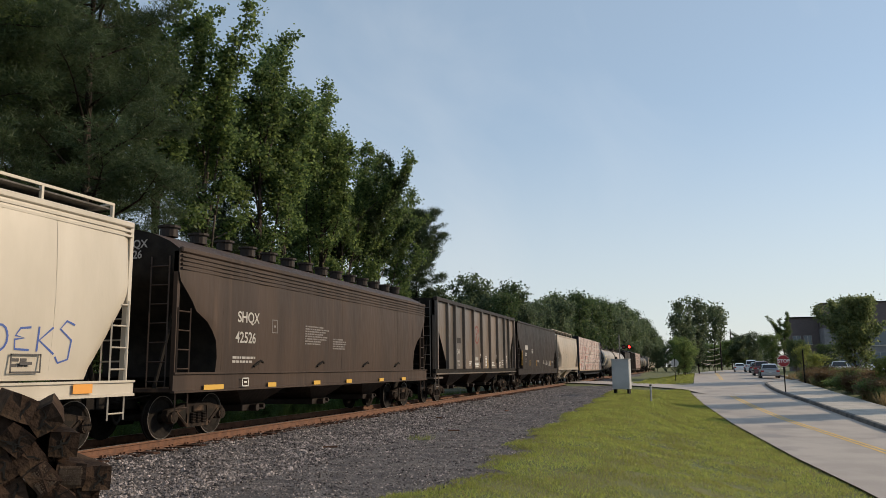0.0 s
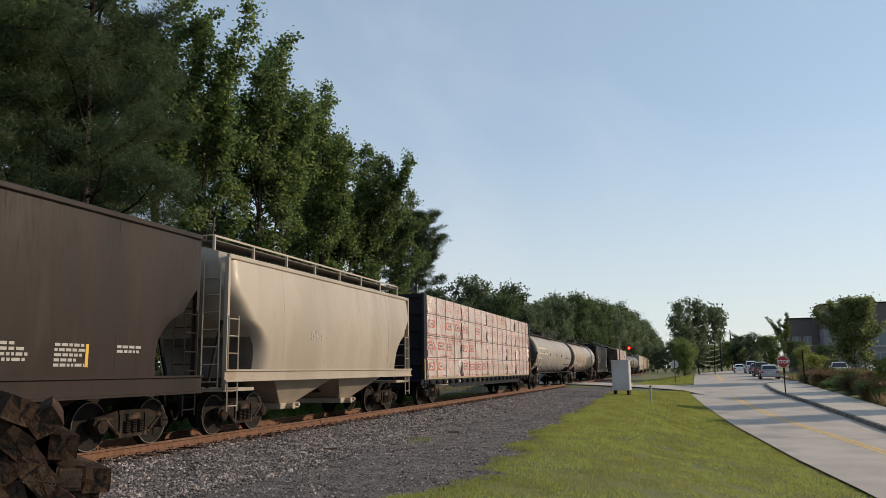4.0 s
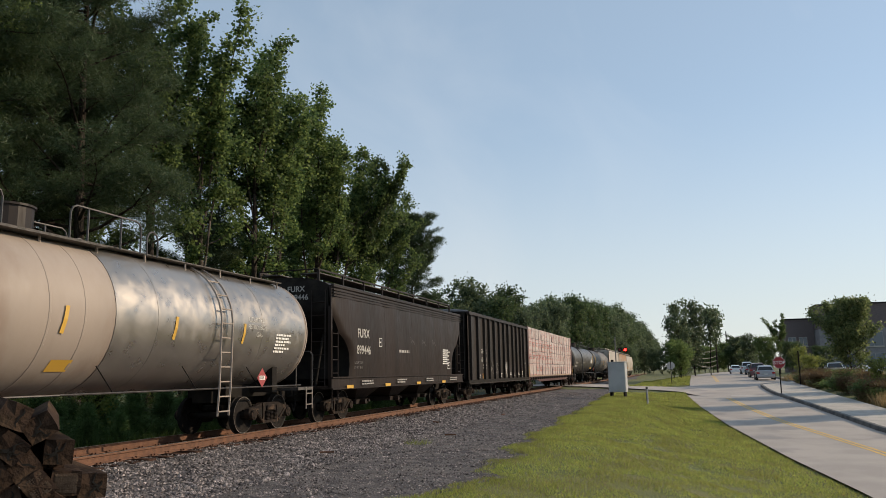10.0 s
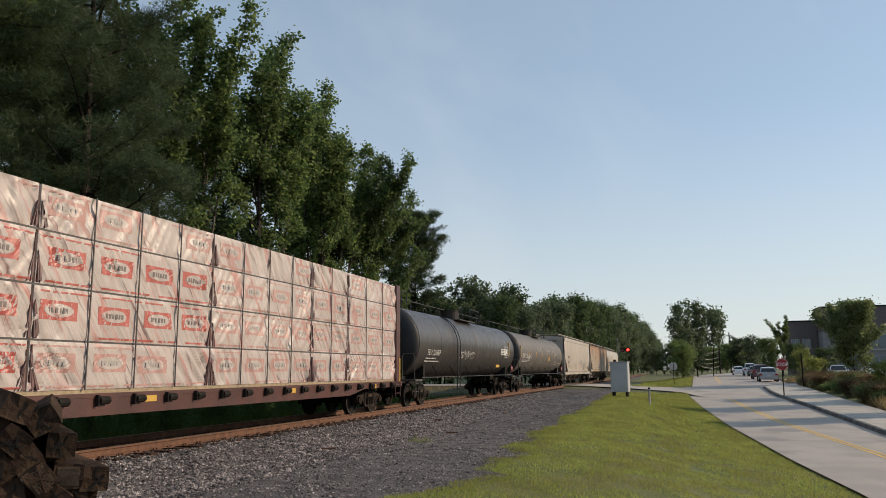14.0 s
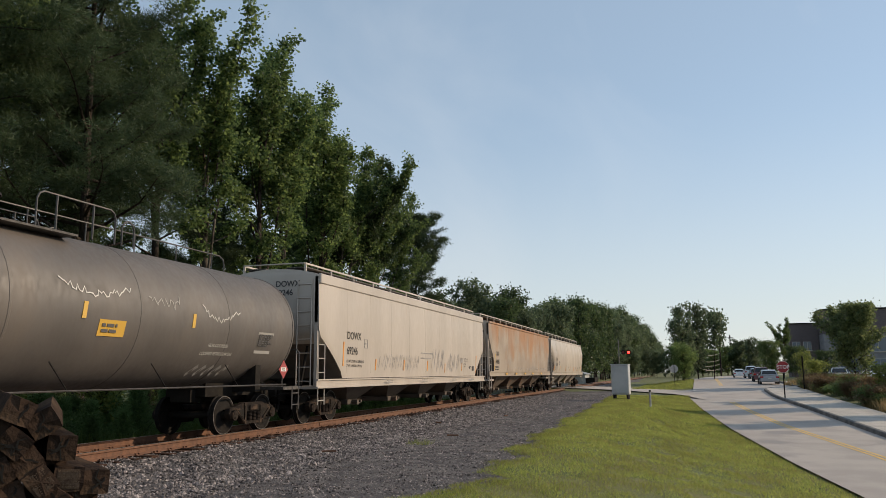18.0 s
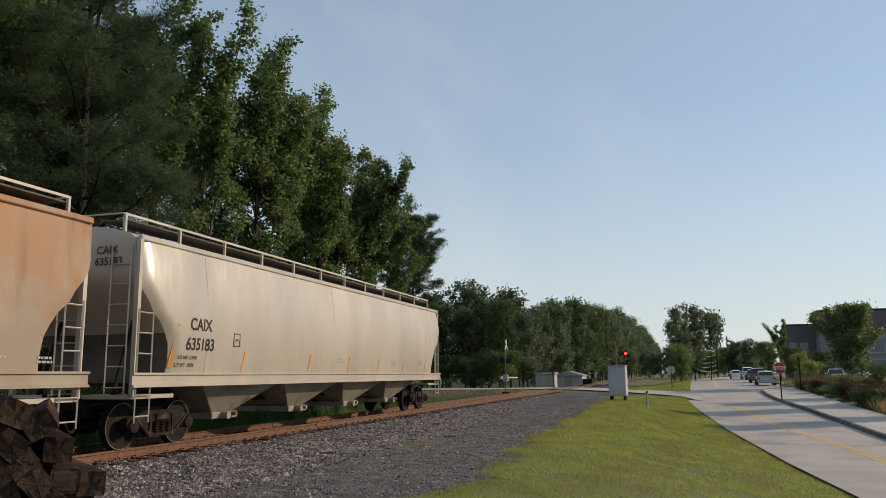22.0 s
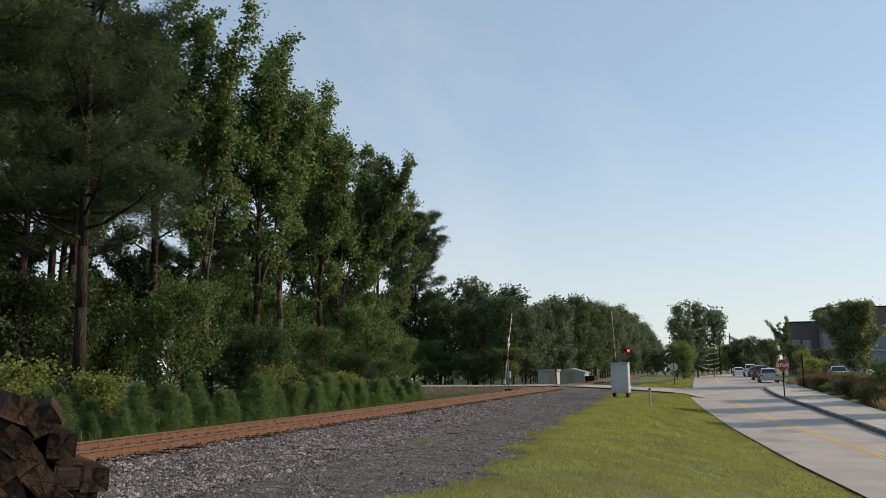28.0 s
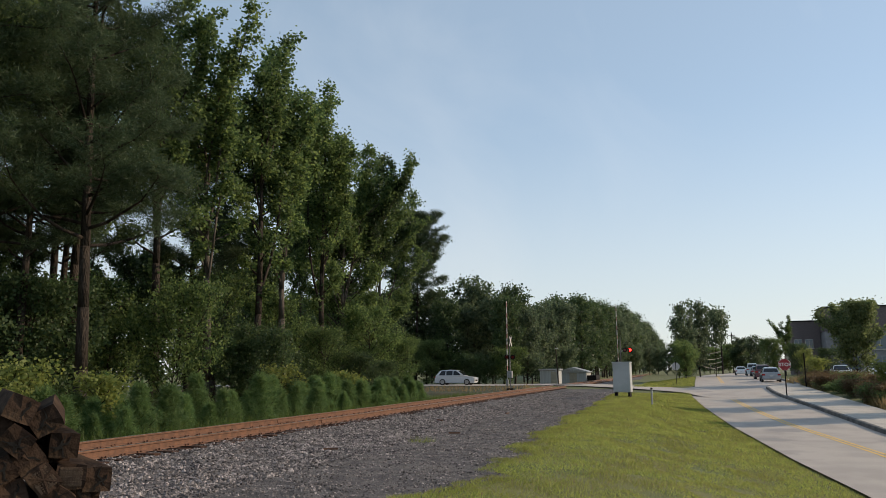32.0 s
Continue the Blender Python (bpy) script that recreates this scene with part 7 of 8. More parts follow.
reflectors(car, (1.02,), 1.6, 2.5, 1.618, ORANGE, tilt=0.05)
reflectors(car, (3.65, 7.1, 9.8, 12.3, 14.8, 17.4), 1.56, 1.98, 1.61, ORANGE, tilt=0.06)
for k, y in enumerate((8.9, 13.6, 14.9, 16.6)):
    bars(car, 2 + k % 3, y, 0.6, 1.9, 0.045, 1.61, RED_FAINT if k == 1 else GREY_MARK, seed=96 + k)

# ---- streets, kerbs, markings ----
def side_sheet():
    xs = np.concatenate([np.arange(-80, -20, 4), np.arange(-20, 1.7, 0.5)])
    n = 8
    N, F = side_near(xs), side_far(xs)
    Y = np.stack([N + (F - N) * k / (n - 1) for k in range(n)], 1)
    X = np.repeat(xs[:, None], n, 1)
    main = road_z(Y)
    w = np.clip((X - 0.0) / 1.2, 0, 1)
    Z = np.repeat(side_z(xs)[:, None], n, 1) * (1 - w) + (main + 0.006) * w
    i = (np.arange(len(xs) - 1)[:, None] * n + np.arange(n - 1)[None, :]).ravel()
    me = bpy.data.meshes.new("side_street")
    me.from_pydata(np.stack([X, Y, Z], -1).reshape(-1, 3).tolist(), [], np.stack([i, i + n, i + n + 1, i + 1], -1).tolist())
    me.shade_smooth()
    return me

tagged(put("side_street", side_sheet(), ASPHALT), "grey asphalt side street crossing the railway", "road", kind="structure")
YELLOW_PAINT = surf("road_yellow", (0.72, 0.46, 0.10), (0.55, 0.37, 0.12), 3, 0.8, bump=0.1, bscale=60)
WHITE_PAINT = surf("road_white", (0.50, 0.49, 0.46), (0.36, 0.35, 0.33), 3, 0.8, bump=0.1, bscale=60)
def mid_line(y):
    return np.interp(y, [0, 25.6, 35.7, 43.4, 53.2, 72, 80, 119, 160], [7.3, 5.42, 4.0, 3.35, 2.8, 3.3, 3.57, 4.6, 8])
for off in (-0.13, 0.07):
    for a, b in ((5, 53), (79, 150)):
        ys = np.arange(a, b, 1.0)
        strip("yellow_line", lambda y: mid_line(y) + off, lambda y: mid_line(y) + off + 0.1, ys, 0.005, 2, YELLOW_PAINT, "worn yellow centre line on the street", "road marking", flat_road)
strip("stop_line", lambda y: np.full_like(y, 3.2), lambda y: np.full_like(y, 6.0), np.array([54.3, 54.75]), 0.006, 4, WHITE_PAINT, "worn white stop line on the street", "road marking", flat_road)
strip("stop_line", lambda y: np.full_like(y, 1.1), lambda y: np.full_like(y, 3.3), np.array([71.3, 71.8]), 0.006, 4, WHITE_PAINT, "worn white stop line on the street", "road marking", flat_road)

def kerb_line(name, edge, ys, width, height, material, label):
    """A kerb: a raised step along the street's edge."""
    bm = bmesh.new()
    V = []
    for y in ys:
        x, z = float(edge(y)), float(road_z(y))
        V.append([bm.verts.new(p) for p in ((x, y, z - 0.05), (x + 0.02, y, z + height - 0.02), (x + 0.05, y, z + height), (x + width, y, z + height), (x + width, y, z - 0.05))])
    for a, b in zip(V, V[1:]):
        for k in range(4):
            bm.faces.new((a[k], b[k], b[k + 1], a[k + 1]))
    bmesh.ops.recalc_face_normals(bm, faces=bm.faces)
    ob = part(name, bm, material)
    return tagged(ob, label, "kerb", kind="structure")

kerb_line("kerb", road_right, np.arange(-20, 125, 1.0), 0.18, 0.16, KERB_DARK, "dark stained concrete kerb along the street")
def walk_z(x, y):
    return road_z(y) + 0.155
def walk_right(y):
    return np.interp(y, [-20, 41, 53, 72, 90], [11.5, 9.05, 9.0, 9.2, 11.0])
strip("pavement", lambda y: road_right(y) + 0.17, lambda y: np.maximum(walk_right(y), road_right(y) + 0.4), np.arange(-20, 90, 1.5), 0.0, 4, CONCRETE, "pale concrete pavement behind the kerb", "pavement", walk_z)
for y in np.arange(22, 68, 1.5):
    strip("pavement_joint", lambda v: road_right(v) + 0.2, lambda v: walk_right(v) - 0.02, np.array([y, y + 0.02]), 0.003, 3, KERB_DARK, "dark joint between pavement slabs", "pavement", walk_z)
strip("ramp_mark", lambda y: np.full_like(y, 6.6), lambda y: np.full_like(y, 8.6), np.array([57.0, 57.5]), 0.004, 3, WHITE_PAINT, "white edge of the kerb ramp", "road marking", walk_z)
strip("ramp_mark", lambda y: np.full_like(y, 6.7), lambda y: np.full_like(y, 8.4), np.array([64.0, 64.5]), 0.004, 3, WHITE_PAINT, "white edge of the kerb ramp", "road marking", walk_z)
# timber and rubber panels between the rails at the crossing
for k in range(5):
    y = 75.6 + 1.75 * k
    p = thing("level_crossing_mat", "dark rubber crossing mat between the rails", "crossing mat", pose(TX, y, 0), "mats of the crossing")
    for x0, x1 in ((-1.6, -0.84), (-0.66, 0.66), (0.84, 1.6)):
        part("pad", box(bmesh.new(), x0, x1, 0.01, 1.74, -0.17, 0.0, 0.01), KERB_DARK, p)

# ---- the pile of old sleepers ----
OLD_TIE = surf("old_tie_wood", (0.044, 0.028, 0.020), (0.020, 0.013, 0.010), 7, 0.95, spec=0.08, bump=0.45, bscale=30, stretch=(1, 0.25, 1), c3=(0.078, 0.050, 0.032), s3=3.0, lo3=0.5, hi3=0.7, depth=0.012, rnd=0.35)
def old_tie_bm(seed):
    rs = random.Random(seed)
    bm = bmesh.new()
    n = 10
    V = []
    for k in range(n + 1):
        y = 2.55 * k / n
        ring = []
        for a in range(12):
            u = a / 12 * 4
            i, f = int(u), u - int(u)
            cs = [(-0.11, -0.098), (0.11, -0.098), (0.11, 0.098), (-0.11, 0.098)]
            p, q = cs[i % 4], cs[(i + 1) % 4]
            x, z = p[0] + (q[0] - p[0]) * f, p[1] + (q[1] - p[1]) * f
            r = 0.965 if f == 0 else 1.0
            ring.append(bm.verts.new((x * r + rs.uniform(-0.004, 0.004), y + rs.uniform(-0.015, 0.015) * (k in (0, n)), z * r + rs.uniform(-0.004, 0.004))))
        V.append(ring)
    for a, b in zip(V, V[1:]):
        for k in range(12):
            bm.faces.new((a[k], a[(k + 1) % 12], b[(k + 1) % 12], b[k]))
    for ring, sgn in ((V[0], -1), (V[-1], 1)):
        c = bm.verts.new((0, ring[0].co.y + 0.004 * sgn, 0))
        for k in range(12):
            bm.faces.new((ring[k], ring[(k + 1) % 12], c))
    bmesh.ops.recalc_face_normals(bm, faces=bm.faces)
    return bm

# near-black colour paints the shadow inside the splits
CRACK = plain("split_shadow", (0.006, 0.005, 0.004), 1.0)
def crack_bm(seed):
    """A split in the end grain: one crooked dark ribbon."""
    rs = random.Random(seed)
    bm = bmesh.new()
    x, z, row = rs.uniform(-0.05, 0.05), 0.075, []
    for k in range(7):
        w = 0.002 + 0.006 * math.sin(math.pi * (k + 0.5) / 7)
        row.append((bm.verts.new((x - w, -0.003, z)), bm.verts.new((x + w, -0.003, z)), bm.verts.new((x, 0.03, z))))
        x, z = x + rs.uniform(-0.03, 0.03), z - 0.025
    for a, b in zip(row, row[1:]):
        for u, v in ((0, 1), (1, 2), (2, 0)):
            bm.faces.new((a[u], a[v], b[v], b[u]))
    return bm

PILE = [  # x, y, z of the end's middle, roll
    (-4.93, 4.82, 1.14, 24), (-4.84, 4.98, 1.04, -32), (-4.94, 4.81, 0.90, 40), (-4.91, 4.92, 0.74, -33), (-4.83, 4.99, 0.59, 52), (-4.77, 5.12, 0.84, 4), (-4.76, 5.20, 0.59, 3), (-4.65, 5.37, 0.55, 2), (-5.01, 4.74, 0.67, -28),
    (-4.81, 5.43, 0.43, 2), (-5.13, 4.76, 1.01, 30), (-4.80, 5.10, 0.43, 38), (-4.99, 4.84, 0.50, -20), (-5.17, 5.23, 0.88, 10), (-5.06, 5.33, 0.68, 5), (-4.76, 5.27, 0.43, 0)]
PILE += [(-5.45 + 0.17 * i, 4.60 + 0.165 * i, z, 0) for z in (-0.24, -0.05, 0.14) for i in range(5)]
rs = random.Random(12)
NAIL = surf("nail_plate_steel", (0.11, 0.075, 0.05), (0.07, 0.045, 0.03), 9, 0.7, 0.5, bump=0.3)
def nail_plate_bm():
    """A pressed plate driven into the end grain: rows of small raised teeth."""
    bm = box(bmesh.new(), -0.085, 0.085, -0.006, 0.0, -0.075, 0.075)
    for i in range(9):
        for j in range(7):
            box(bm, -0.078 + 0.0185 * i, -0.068 + 0.0185 * i, -0.012, -0.006, -0.066 + 0.0195 * j, -0.056 + 0.0195 * j)
    return bm
for k, (x, y, z, roll) in enumerate(PILE):
    m = pose(x, y, z, rs.uniform(-1.5, 1.5), 0, 47 + rs.uniform(-5, 5)) @ pose(0, 0, 0, 0, roll, 0)
    t = tagged(put("old_sleeper", shared(f"old_tie_{k % 5}", lambda: old_tie_bm(k % 5)), OLD_TIE, m=m), "old split dark wooden sleeper in the pile", "sleeper", "pile of old sleepers")
    if k in (4, 6):
        put("nail_plate", shared("nail_plate", nail_plate_bm), NAIL, t, "rusty pressed nail plate")
    else:
        for j in range(1 + k % 3):
            put("end_split", shared(f"split_{(k + j) % 4}", lambda: crack_bm((k + j) % 4)), CRACK, t, m=pose(0, 0, 0, 0, (k * 47 + 70 * j) % 180, 0))

# ---- crossing signals, instrument case, signs ----
CASE_PAINT = surf("case_paint", (0.46, 0.47, 0.48), (0.40, 0.41, 0.42), 1.2, 0.5, bump=0.05, bscale=20, c3=(0.34, 0.33, 0.30), s3=1.5, lo3=0.62, hi3=0.8)
case = thing("instrument_case", "pale grey steel signal instrument case on short legs", "signal case", pose(-3.72, 50.4, 0, 0, 0, -6))
part("cabinet", box(bmesh.new(), -0.53, 0.53, -0.40, 0.40, 0.03, 1.86, 0.015), CASE_PAINT, case)
part("roof", box(bmesh.new(), -0.57, 0.57, -0.44, 0.44, 1.86, 1.92, 0.01), CASE_PAINT, case)
part("door", box(bmesh.new(), -0.46, 0.46, -0.415, -0.402, 0.10, 1.78, 0.005), CASE_PAINT, case)
part("side_door", box(bmesh.new(), 0.532, 0.544, -0.34, 0.34, 0.10, 1.78, 0.004), CASE_PAINT, case)
part("roof_vent", tube(bmesh.new(), (-0.3, 0, 1.92), (-0.3, 0, 2.05), 0.09, 12), STEEL_DARK, case)
for x in (-0.42, 0.42):
    part("leg", box(bmesh.new(), x - 0.06, x + 0.06, -0.3, 0.3, -0.36, 0.03), STEEL_DARK, case)

GATE_WHITE = surf("gate_paint", (0.55, 0.53, 0.50), (0.45, 0.43, 0.40), 4, 0.6, bump=0.05)
GATE_RED = plain("gate_red", (0.34, 0.17, 0.14), 0.6)
LAMP_RED = plain("lamp_red", (1.0, 0.02, 0.015), 0.3, glow=9.0)
GATES = []
MAST = surf("mast_paint", (0.16, 0.155, 0.15), (0.10, 0.095, 0.09), 3, 0.6, bump=0.1)
def signal_mast(x, y, z, turn, lamp_z, arm_len, lamp_x=0.0, cross=True, label=""):
    s = thing("crossing_signal", label, "crossing signal", pose(x, y, z), "signals at the crossing")
    part("base", box(bmesh.new(), -0.3, 0.3, -0.3, 0.3, 0, 0.12), STEEL_DARK, s)
    part("mast", tube(bmesh.new(), (0, 0, 0.1), (0, 0, 5.0), 0.055, 10), MAST, s)
    if cross:
        c = part("crossbuck", box(bmesh.new(), -0.02, 0.0, -0.6, 0.6, -0.1, 0.1), GATE_WHITE, s, "white crossed warning boards")
        c.matrix_basis = pose(0.1, 0, 4.55, 45, 0, 0)
        d = part("crossbuck", box(bmesh.new(), -0.02, 0.0, -0.6, 0.6, -0.1, 0.1), GATE_WHITE, s)
        d.matrix_basis = pose(0.13, 0, 4.55, -45, 0, 0)
    part("cross_arm", tube(bmesh.new(), (lamp_x - 0.5, 0, lamp_z), (lamp_x + 0.5, 0, lamp_z), 0.03, 6), STEEL_DARK, s)
    if lamp_x:
        part("lamp_bracket", path_tube(bmesh.new(), [(0, 0, lamp_z - 0.25), (lamp_x - 0.5, 0, lamp_z)], 0.03, 6), GALV, s)
    for k in (-1, 1):
        head = part("lamp_head", tube(bmesh.new(), (lamp_x + 0.29 * k, 0.02, lamp_z), (lamp_x + 0.29 * k, 0.18, lamp_z), 0.16, 14), STEEL_DARK, s, "black round lamp head")
        part("backing_disc", tube(bmesh.new(), (lamp_x + 0.29 * k, 0.0, lamp_z), (lamp_x + 0.29 * k, 0.02, lamp_z), 0.25, 18), STEEL_DARK, head)
        if k > 0 and cross is False:
            part("lens", tube(bmesh.new(), (lamp_x + 0.29 * k, -0.03, lamp_z), (lamp_x + 0.29 * k, -0.005, lamp_z), 0.14, 14), LAMP_RED, head, "lit red lens")
        else:
            part("lens", tube(bmesh.new(), (lamp_x + 0.29 * k, -0.03, lamp_z), (lamp_x + 0.29 * k, -0.005, lamp_z), 0.14, 14), plain("lens_dark", (0.10, 0.01, 0.01), 0.2), head, "dark red lens")
    part("gate_mechanism", box(bmesh.new(), -0.22, 0.22, -0.25, 0.25, 1.1, 1.75, 0.03), GALV, s)
    # the arm turns on the mechanism's shaft; it is drawn lying along +y
    arm = part("gate_arm", box(bmesh.new(), -0.03, 0.03, -0.9, arm_len, -0.06, 0.06), GATE_WHITE, s, "white and red striped gate arm")
    for k in range(int(arm_len)):
        part("stripe", box(bmesh.new(), -0.034, 0.034, 0.4 + k, 0.8 + k, -0.064, 0.064), GATE_RED, arm)
    part("counterweight", box(bmesh.new(), -0.1, 0.1, -1.1, -0.5, -0.14, 0.14, 0.02), GALV, arm)
    GATES.append((arm, turn))
    return s

signal_mast(-15.78, 72.4, -0.34, 0, 3.05, 7.0, 0.0, True, "crossing signal mast with crossbuck, dark lamps and raised gate")
signal_mast(-6.4, 85.5, -0.10, 180, 3.65, 7.2, 0.75, False, "crossing signal mast with a lit red lamp and gate")

SIGN_RED = surf("stop_sign_red", (0.36, 0.025, 0.03), (0.30, 0.02, 0.025), 3, 0.5, bump=0.0)
stop = thing("stop_sign", "red octagonal stop sign on a dark steel post", "stop sign", pose(6.2, 53.8, -0.44))
part("post", box(bmesh.new(), -0.035, 0.035, -0.02, 0.02, -0.2, 2.45), STEEL_DARK, stop)
octo = [(0.40 * math.cos(radians(22.5 + 45 * k)), 2.11 + 0.40 * math.sin(radians(22.5 + 45 * k))) for k in range(8)]
face = part("panel", prism(bmesh.new(), octo, "y", -0.035, -0.025), SIGN_RED, stop, "red octagonal panel")
rim = bmesh.new()
for a, b in zip(octo, octo[1:] + octo[:1]):
    tube(rim, (a[0] * 0.95, -0.038, 2.11 + (a[1] - 2.11) * 0.95), (b[0] * 0.95, -0.038, 2.11 + (b[1] - 2.11) * 0.95), 0.008, 4)
part("border", rim, WHITE_MARK, face)
words(face, "STOP", 0.30, -0.042, 2.01, -0.335, WHITE_MARK, end=True, label="white word STOP")

sign = thing("road_sign", "small sign seen from its grey back on a post", "road sign", pose(-0.70, 79.0, -0.08))
part("post", tube(bmesh.new(), (0, 0, -0.2), (0, 0, 2.3), 0.03, 8), STEEL_DARK, sign)
part("panel", prism(bmesh.new(), [(0.40 * math.cos(radians(22.5 + 45 * k)), 1.8 + 0.40 * math.sin(radians(22.5 + 45 * k))) for k in range(8)], "y", -0.04, -0.03), GALV, sign, "bare grey octagonal sign back")
part("brace", box(bmesh.new(), -0.03, 0.03, -0.05, -0.02, 1.4, 2.2), STEEL_DARK, sign)
mk = thing("marker_post", "slim grey marker post with dark cap on the grass", "post", pose(-1.57, 40.0, -0.5))
part("shaft", tube(bmesh.new(), (0, 0, -0.1), (0, 0, 0.95), 0.05, 10), GALV, mk)
part("cap", tube(bmesh.new(), (0, 0, 0.95), (0, 0, 1.03), 0.055, 10), STEEL_DARK, mk)
dk = thing("sign_post", "dark steel post standing among the shrubs", "post", pose(9.05, 66.0, 0.0))
part("shaft", tube(bmesh.new(), (0, 0, -0.2), (0, 0, 2.6), 0.05, 8), STEEL_DARK, dk)
# a low junk rail and small clutter beside the track
for x, y, a in ((-7.6, 16.0, 30), (-6.9, 31, 80), (-6.2, 21, 10), (-8.2, 26, 140)):
    d = tagged(part("scrap", box(bmesh.new(), -0.16, 0.16, -0.02, 0.02, -0.01, 0.03), RAIL_RUST), "small rusty scrap lying on the gravel", "scrap")
    d.matrix_basis = pose(x, y, float(bed_z(np.array(x), np.array(y))) + 0.05, 0, 0, a)

# ---- sheds beyond the crossing ----
SHED_PALE = surf("shed_siding", (0.40, 0.40, 0.39), (0.33, 0.33, 0.32), 2, 0.6, bump=0.2, bscale=12, stretch=(6, 6, 0.2))
SHED_TAN = surf("shed_tan", (0.36, 0.31, 0.23), (0.30, 0.26, 0.20), 2, 0.7, bump=0.1)
s1 = thing("utility_hut", "small pale grey utility hut with a flat roof", "hut", pose(-15.6, 95, -0.42))
part("wall", box(bmesh.new(), -1.15, 1.15, -1.2, 1.2, 0, 1.85), SHED_PALE, s1)
part("roof", box(bmesh.new(), -1.3, 1.3, -1.35, 1.35, 1.85, 2.05, 0.03), GALV, s1, "pale flat roof")
part("door", box(bmesh.new(), 0.2, 0.9, -1.215, -1.2, 0.05, 1.7), SHED_TAN, s1)
s2 = thing("storage_shed", "low grey storage shed with a shallow gabled roof", "shed", pose(-16.3, 122, -0.85))
part("wall", box(bmesh.new(), -2.2, 2.2, -3, 3, 0, 2.0), SHED_PALE, s2)
part("roof", prism(bmesh.new(), [(-2.4, 1.98), (2.4, 1.98), (2.4, 2.08), (0, 2.75), (-2.4, 2.08)], "y", -3.2, 3.2), GALV, s2, "pale gabled metal roof")
part("door", box(bmesh.new(), -0.4, 0.7, -3.02, -3.0, 0.05, 1.9), SHED_TAN, s2, "tan door")
part("lean_to", box(bmesh.new(), 2.2, 3.6, -2.5, 2.5, 0, 1.5), STEEL_DARK, s2)
lp = thing("lamp_post", "leaning wooden post with a small lamp beside the hut", "post", pose(-13.9, 90, -0.4, 0, -3, 0))
part("shaft", tube(bmesh.new(), (0, 0, -0.2), (0, 0, 4.6), 0.08, 8, 0.06), BARK, lp)
part("lamp", box(bmesh.new(), -0.1, 0.25, -0.08, 0.08, 4.3, 4.42, 0.02), GALV, lp)

# ---- brick building behind the street ----
BRICK = surf("dark_brick", (0.14, 0.112, 0.112), (0.11, 0.09, 0.092), 3, 0.85, bump=0.4, bscale=30, stretch=(1, 1, 3))
STONE_PANEL = surf("grey_cladding", (0.23, 0.225, 0.235), (0.19, 0.186, 0.195), 1.5, 0.8, bump=0.1)
GLASS_DARK = plain("window_glass", (0.10, 0.13, 0.16), 0.08)
bld = thing("brick_building", "dark brick building of two storeys with flat roofs", "building", pose(0, 130, 0))
part("main_wall", box(bmesh.new(), 21.1, 72, 0, 6, -1, 10.6), STONE_PANEL, bld)
part("brick_band", box(bmesh.new(), 21.05, 72.05, -0.06, 6.05, 7.0, 10.62), BRICK, bld, "dark brick upper band")
part("wing_wall", box(bmesh.new(), 16.75, 21.0, 4, 8, -1, 8.8), BRICK, bld)
part("parapet", box(bmesh.new(), 20.9, 72.2, -0.2, 6.2, 10.62, 10.82), STEEL_DARK, bld)
part("parapet", box(bmesh.new(), 16.6, 20.9, 3.85, 8.2, 8.8, 8.98), STEEL_DARK, bld)
WIN_FRAME = plain("window_frame_paint", (0.30, 0.30, 0.30), 0.5)
for x0, x1, z0, z1, y in [(17.1, 18.3, 4.6, 6.0, 4), (18.7, 19.9, 4.6, 6.0, 4)] + [(23 + 4.2 * k, 25.6 + 4.2 * k, z, z + 2.2, 0) for k in range(11) for z in (1.0, 4.2)]:
    w = part("window", box(bmesh.new(), x0, x1, y - 0.05, y + 0.02, z0, z1), WIN_FRAME, bld)
    part("pane", box(bmesh.new(), x0 + 0.08, (x0 + x1) / 2 - 0.04, y - 0.07, y - 0.05, z0 + 0.08, z1 - 0.08), GLASS_DARK, w)
    part("pane", box(bmesh.new(), (x0 + x1) / 2 + 0.04, x1 - 0.08, y - 0.07, y - 0.05, z0 + 0.08, z1 - 0.08), GLASS_DARK, w)
    part("sill", box(bmesh.new(), x0 - 0.1, x1 + 0.1, y - 0.14, y, z0 - 0.12, z0), CONCRETE, w)

# ---- planting on the far side of the street ----
KINDS["shrub1"] = (*tree_parts(41, 1.2, 0.75, 0.02, 22, 46, 0.085, "broad"), BARK, LEAF_RUSSET)
KINDS["shrub2"] = (*tree_parts(42, 1.0, 0.8, 0.02, 22, 46, 0.085, "broad"), BARK, LEAF_OAK)
rs = random.Random(21)
tree("round1", 14.6, 75.0, 1.0, 0.5, "round-crowned leafy tree in the parking lot planting", sxy=0.92, z=-0.1)
tree("small1", 11.4, 82.0, 1.0, 0.5, "slim yellow-green young tree behind the shrubs", group="young street trees", sxy=0.8)
tree("small1", 12.1, 80.5, 0.75, 2.5, "slim yellow-green young tree behind the shrubs", group="young street trees", sxy=1.0)
tree("small1", 10.9, 49.0, 0.72, 1.5, "slim yellow-green young tree behind the shrubs", group="young street trees", sxy=0.8)
tree("spire1", 14.0, 120, 0.37, 0, "pointed dark tree in front of the brick building", sxy=0.52)
tree("under1", 12.2, 118, 0.85, 1, "dark bush at the foot of the building", "bush", sxy=0.9)
tree("under2", 15.2, 117, 0.9, 2, "dark bush at the foot of the building", "bush", sxy=0.9)
tree("under2", 18.2, 112, 0.7, 2, "dark bush at the foot of the building", "bush", sxy=0.9)
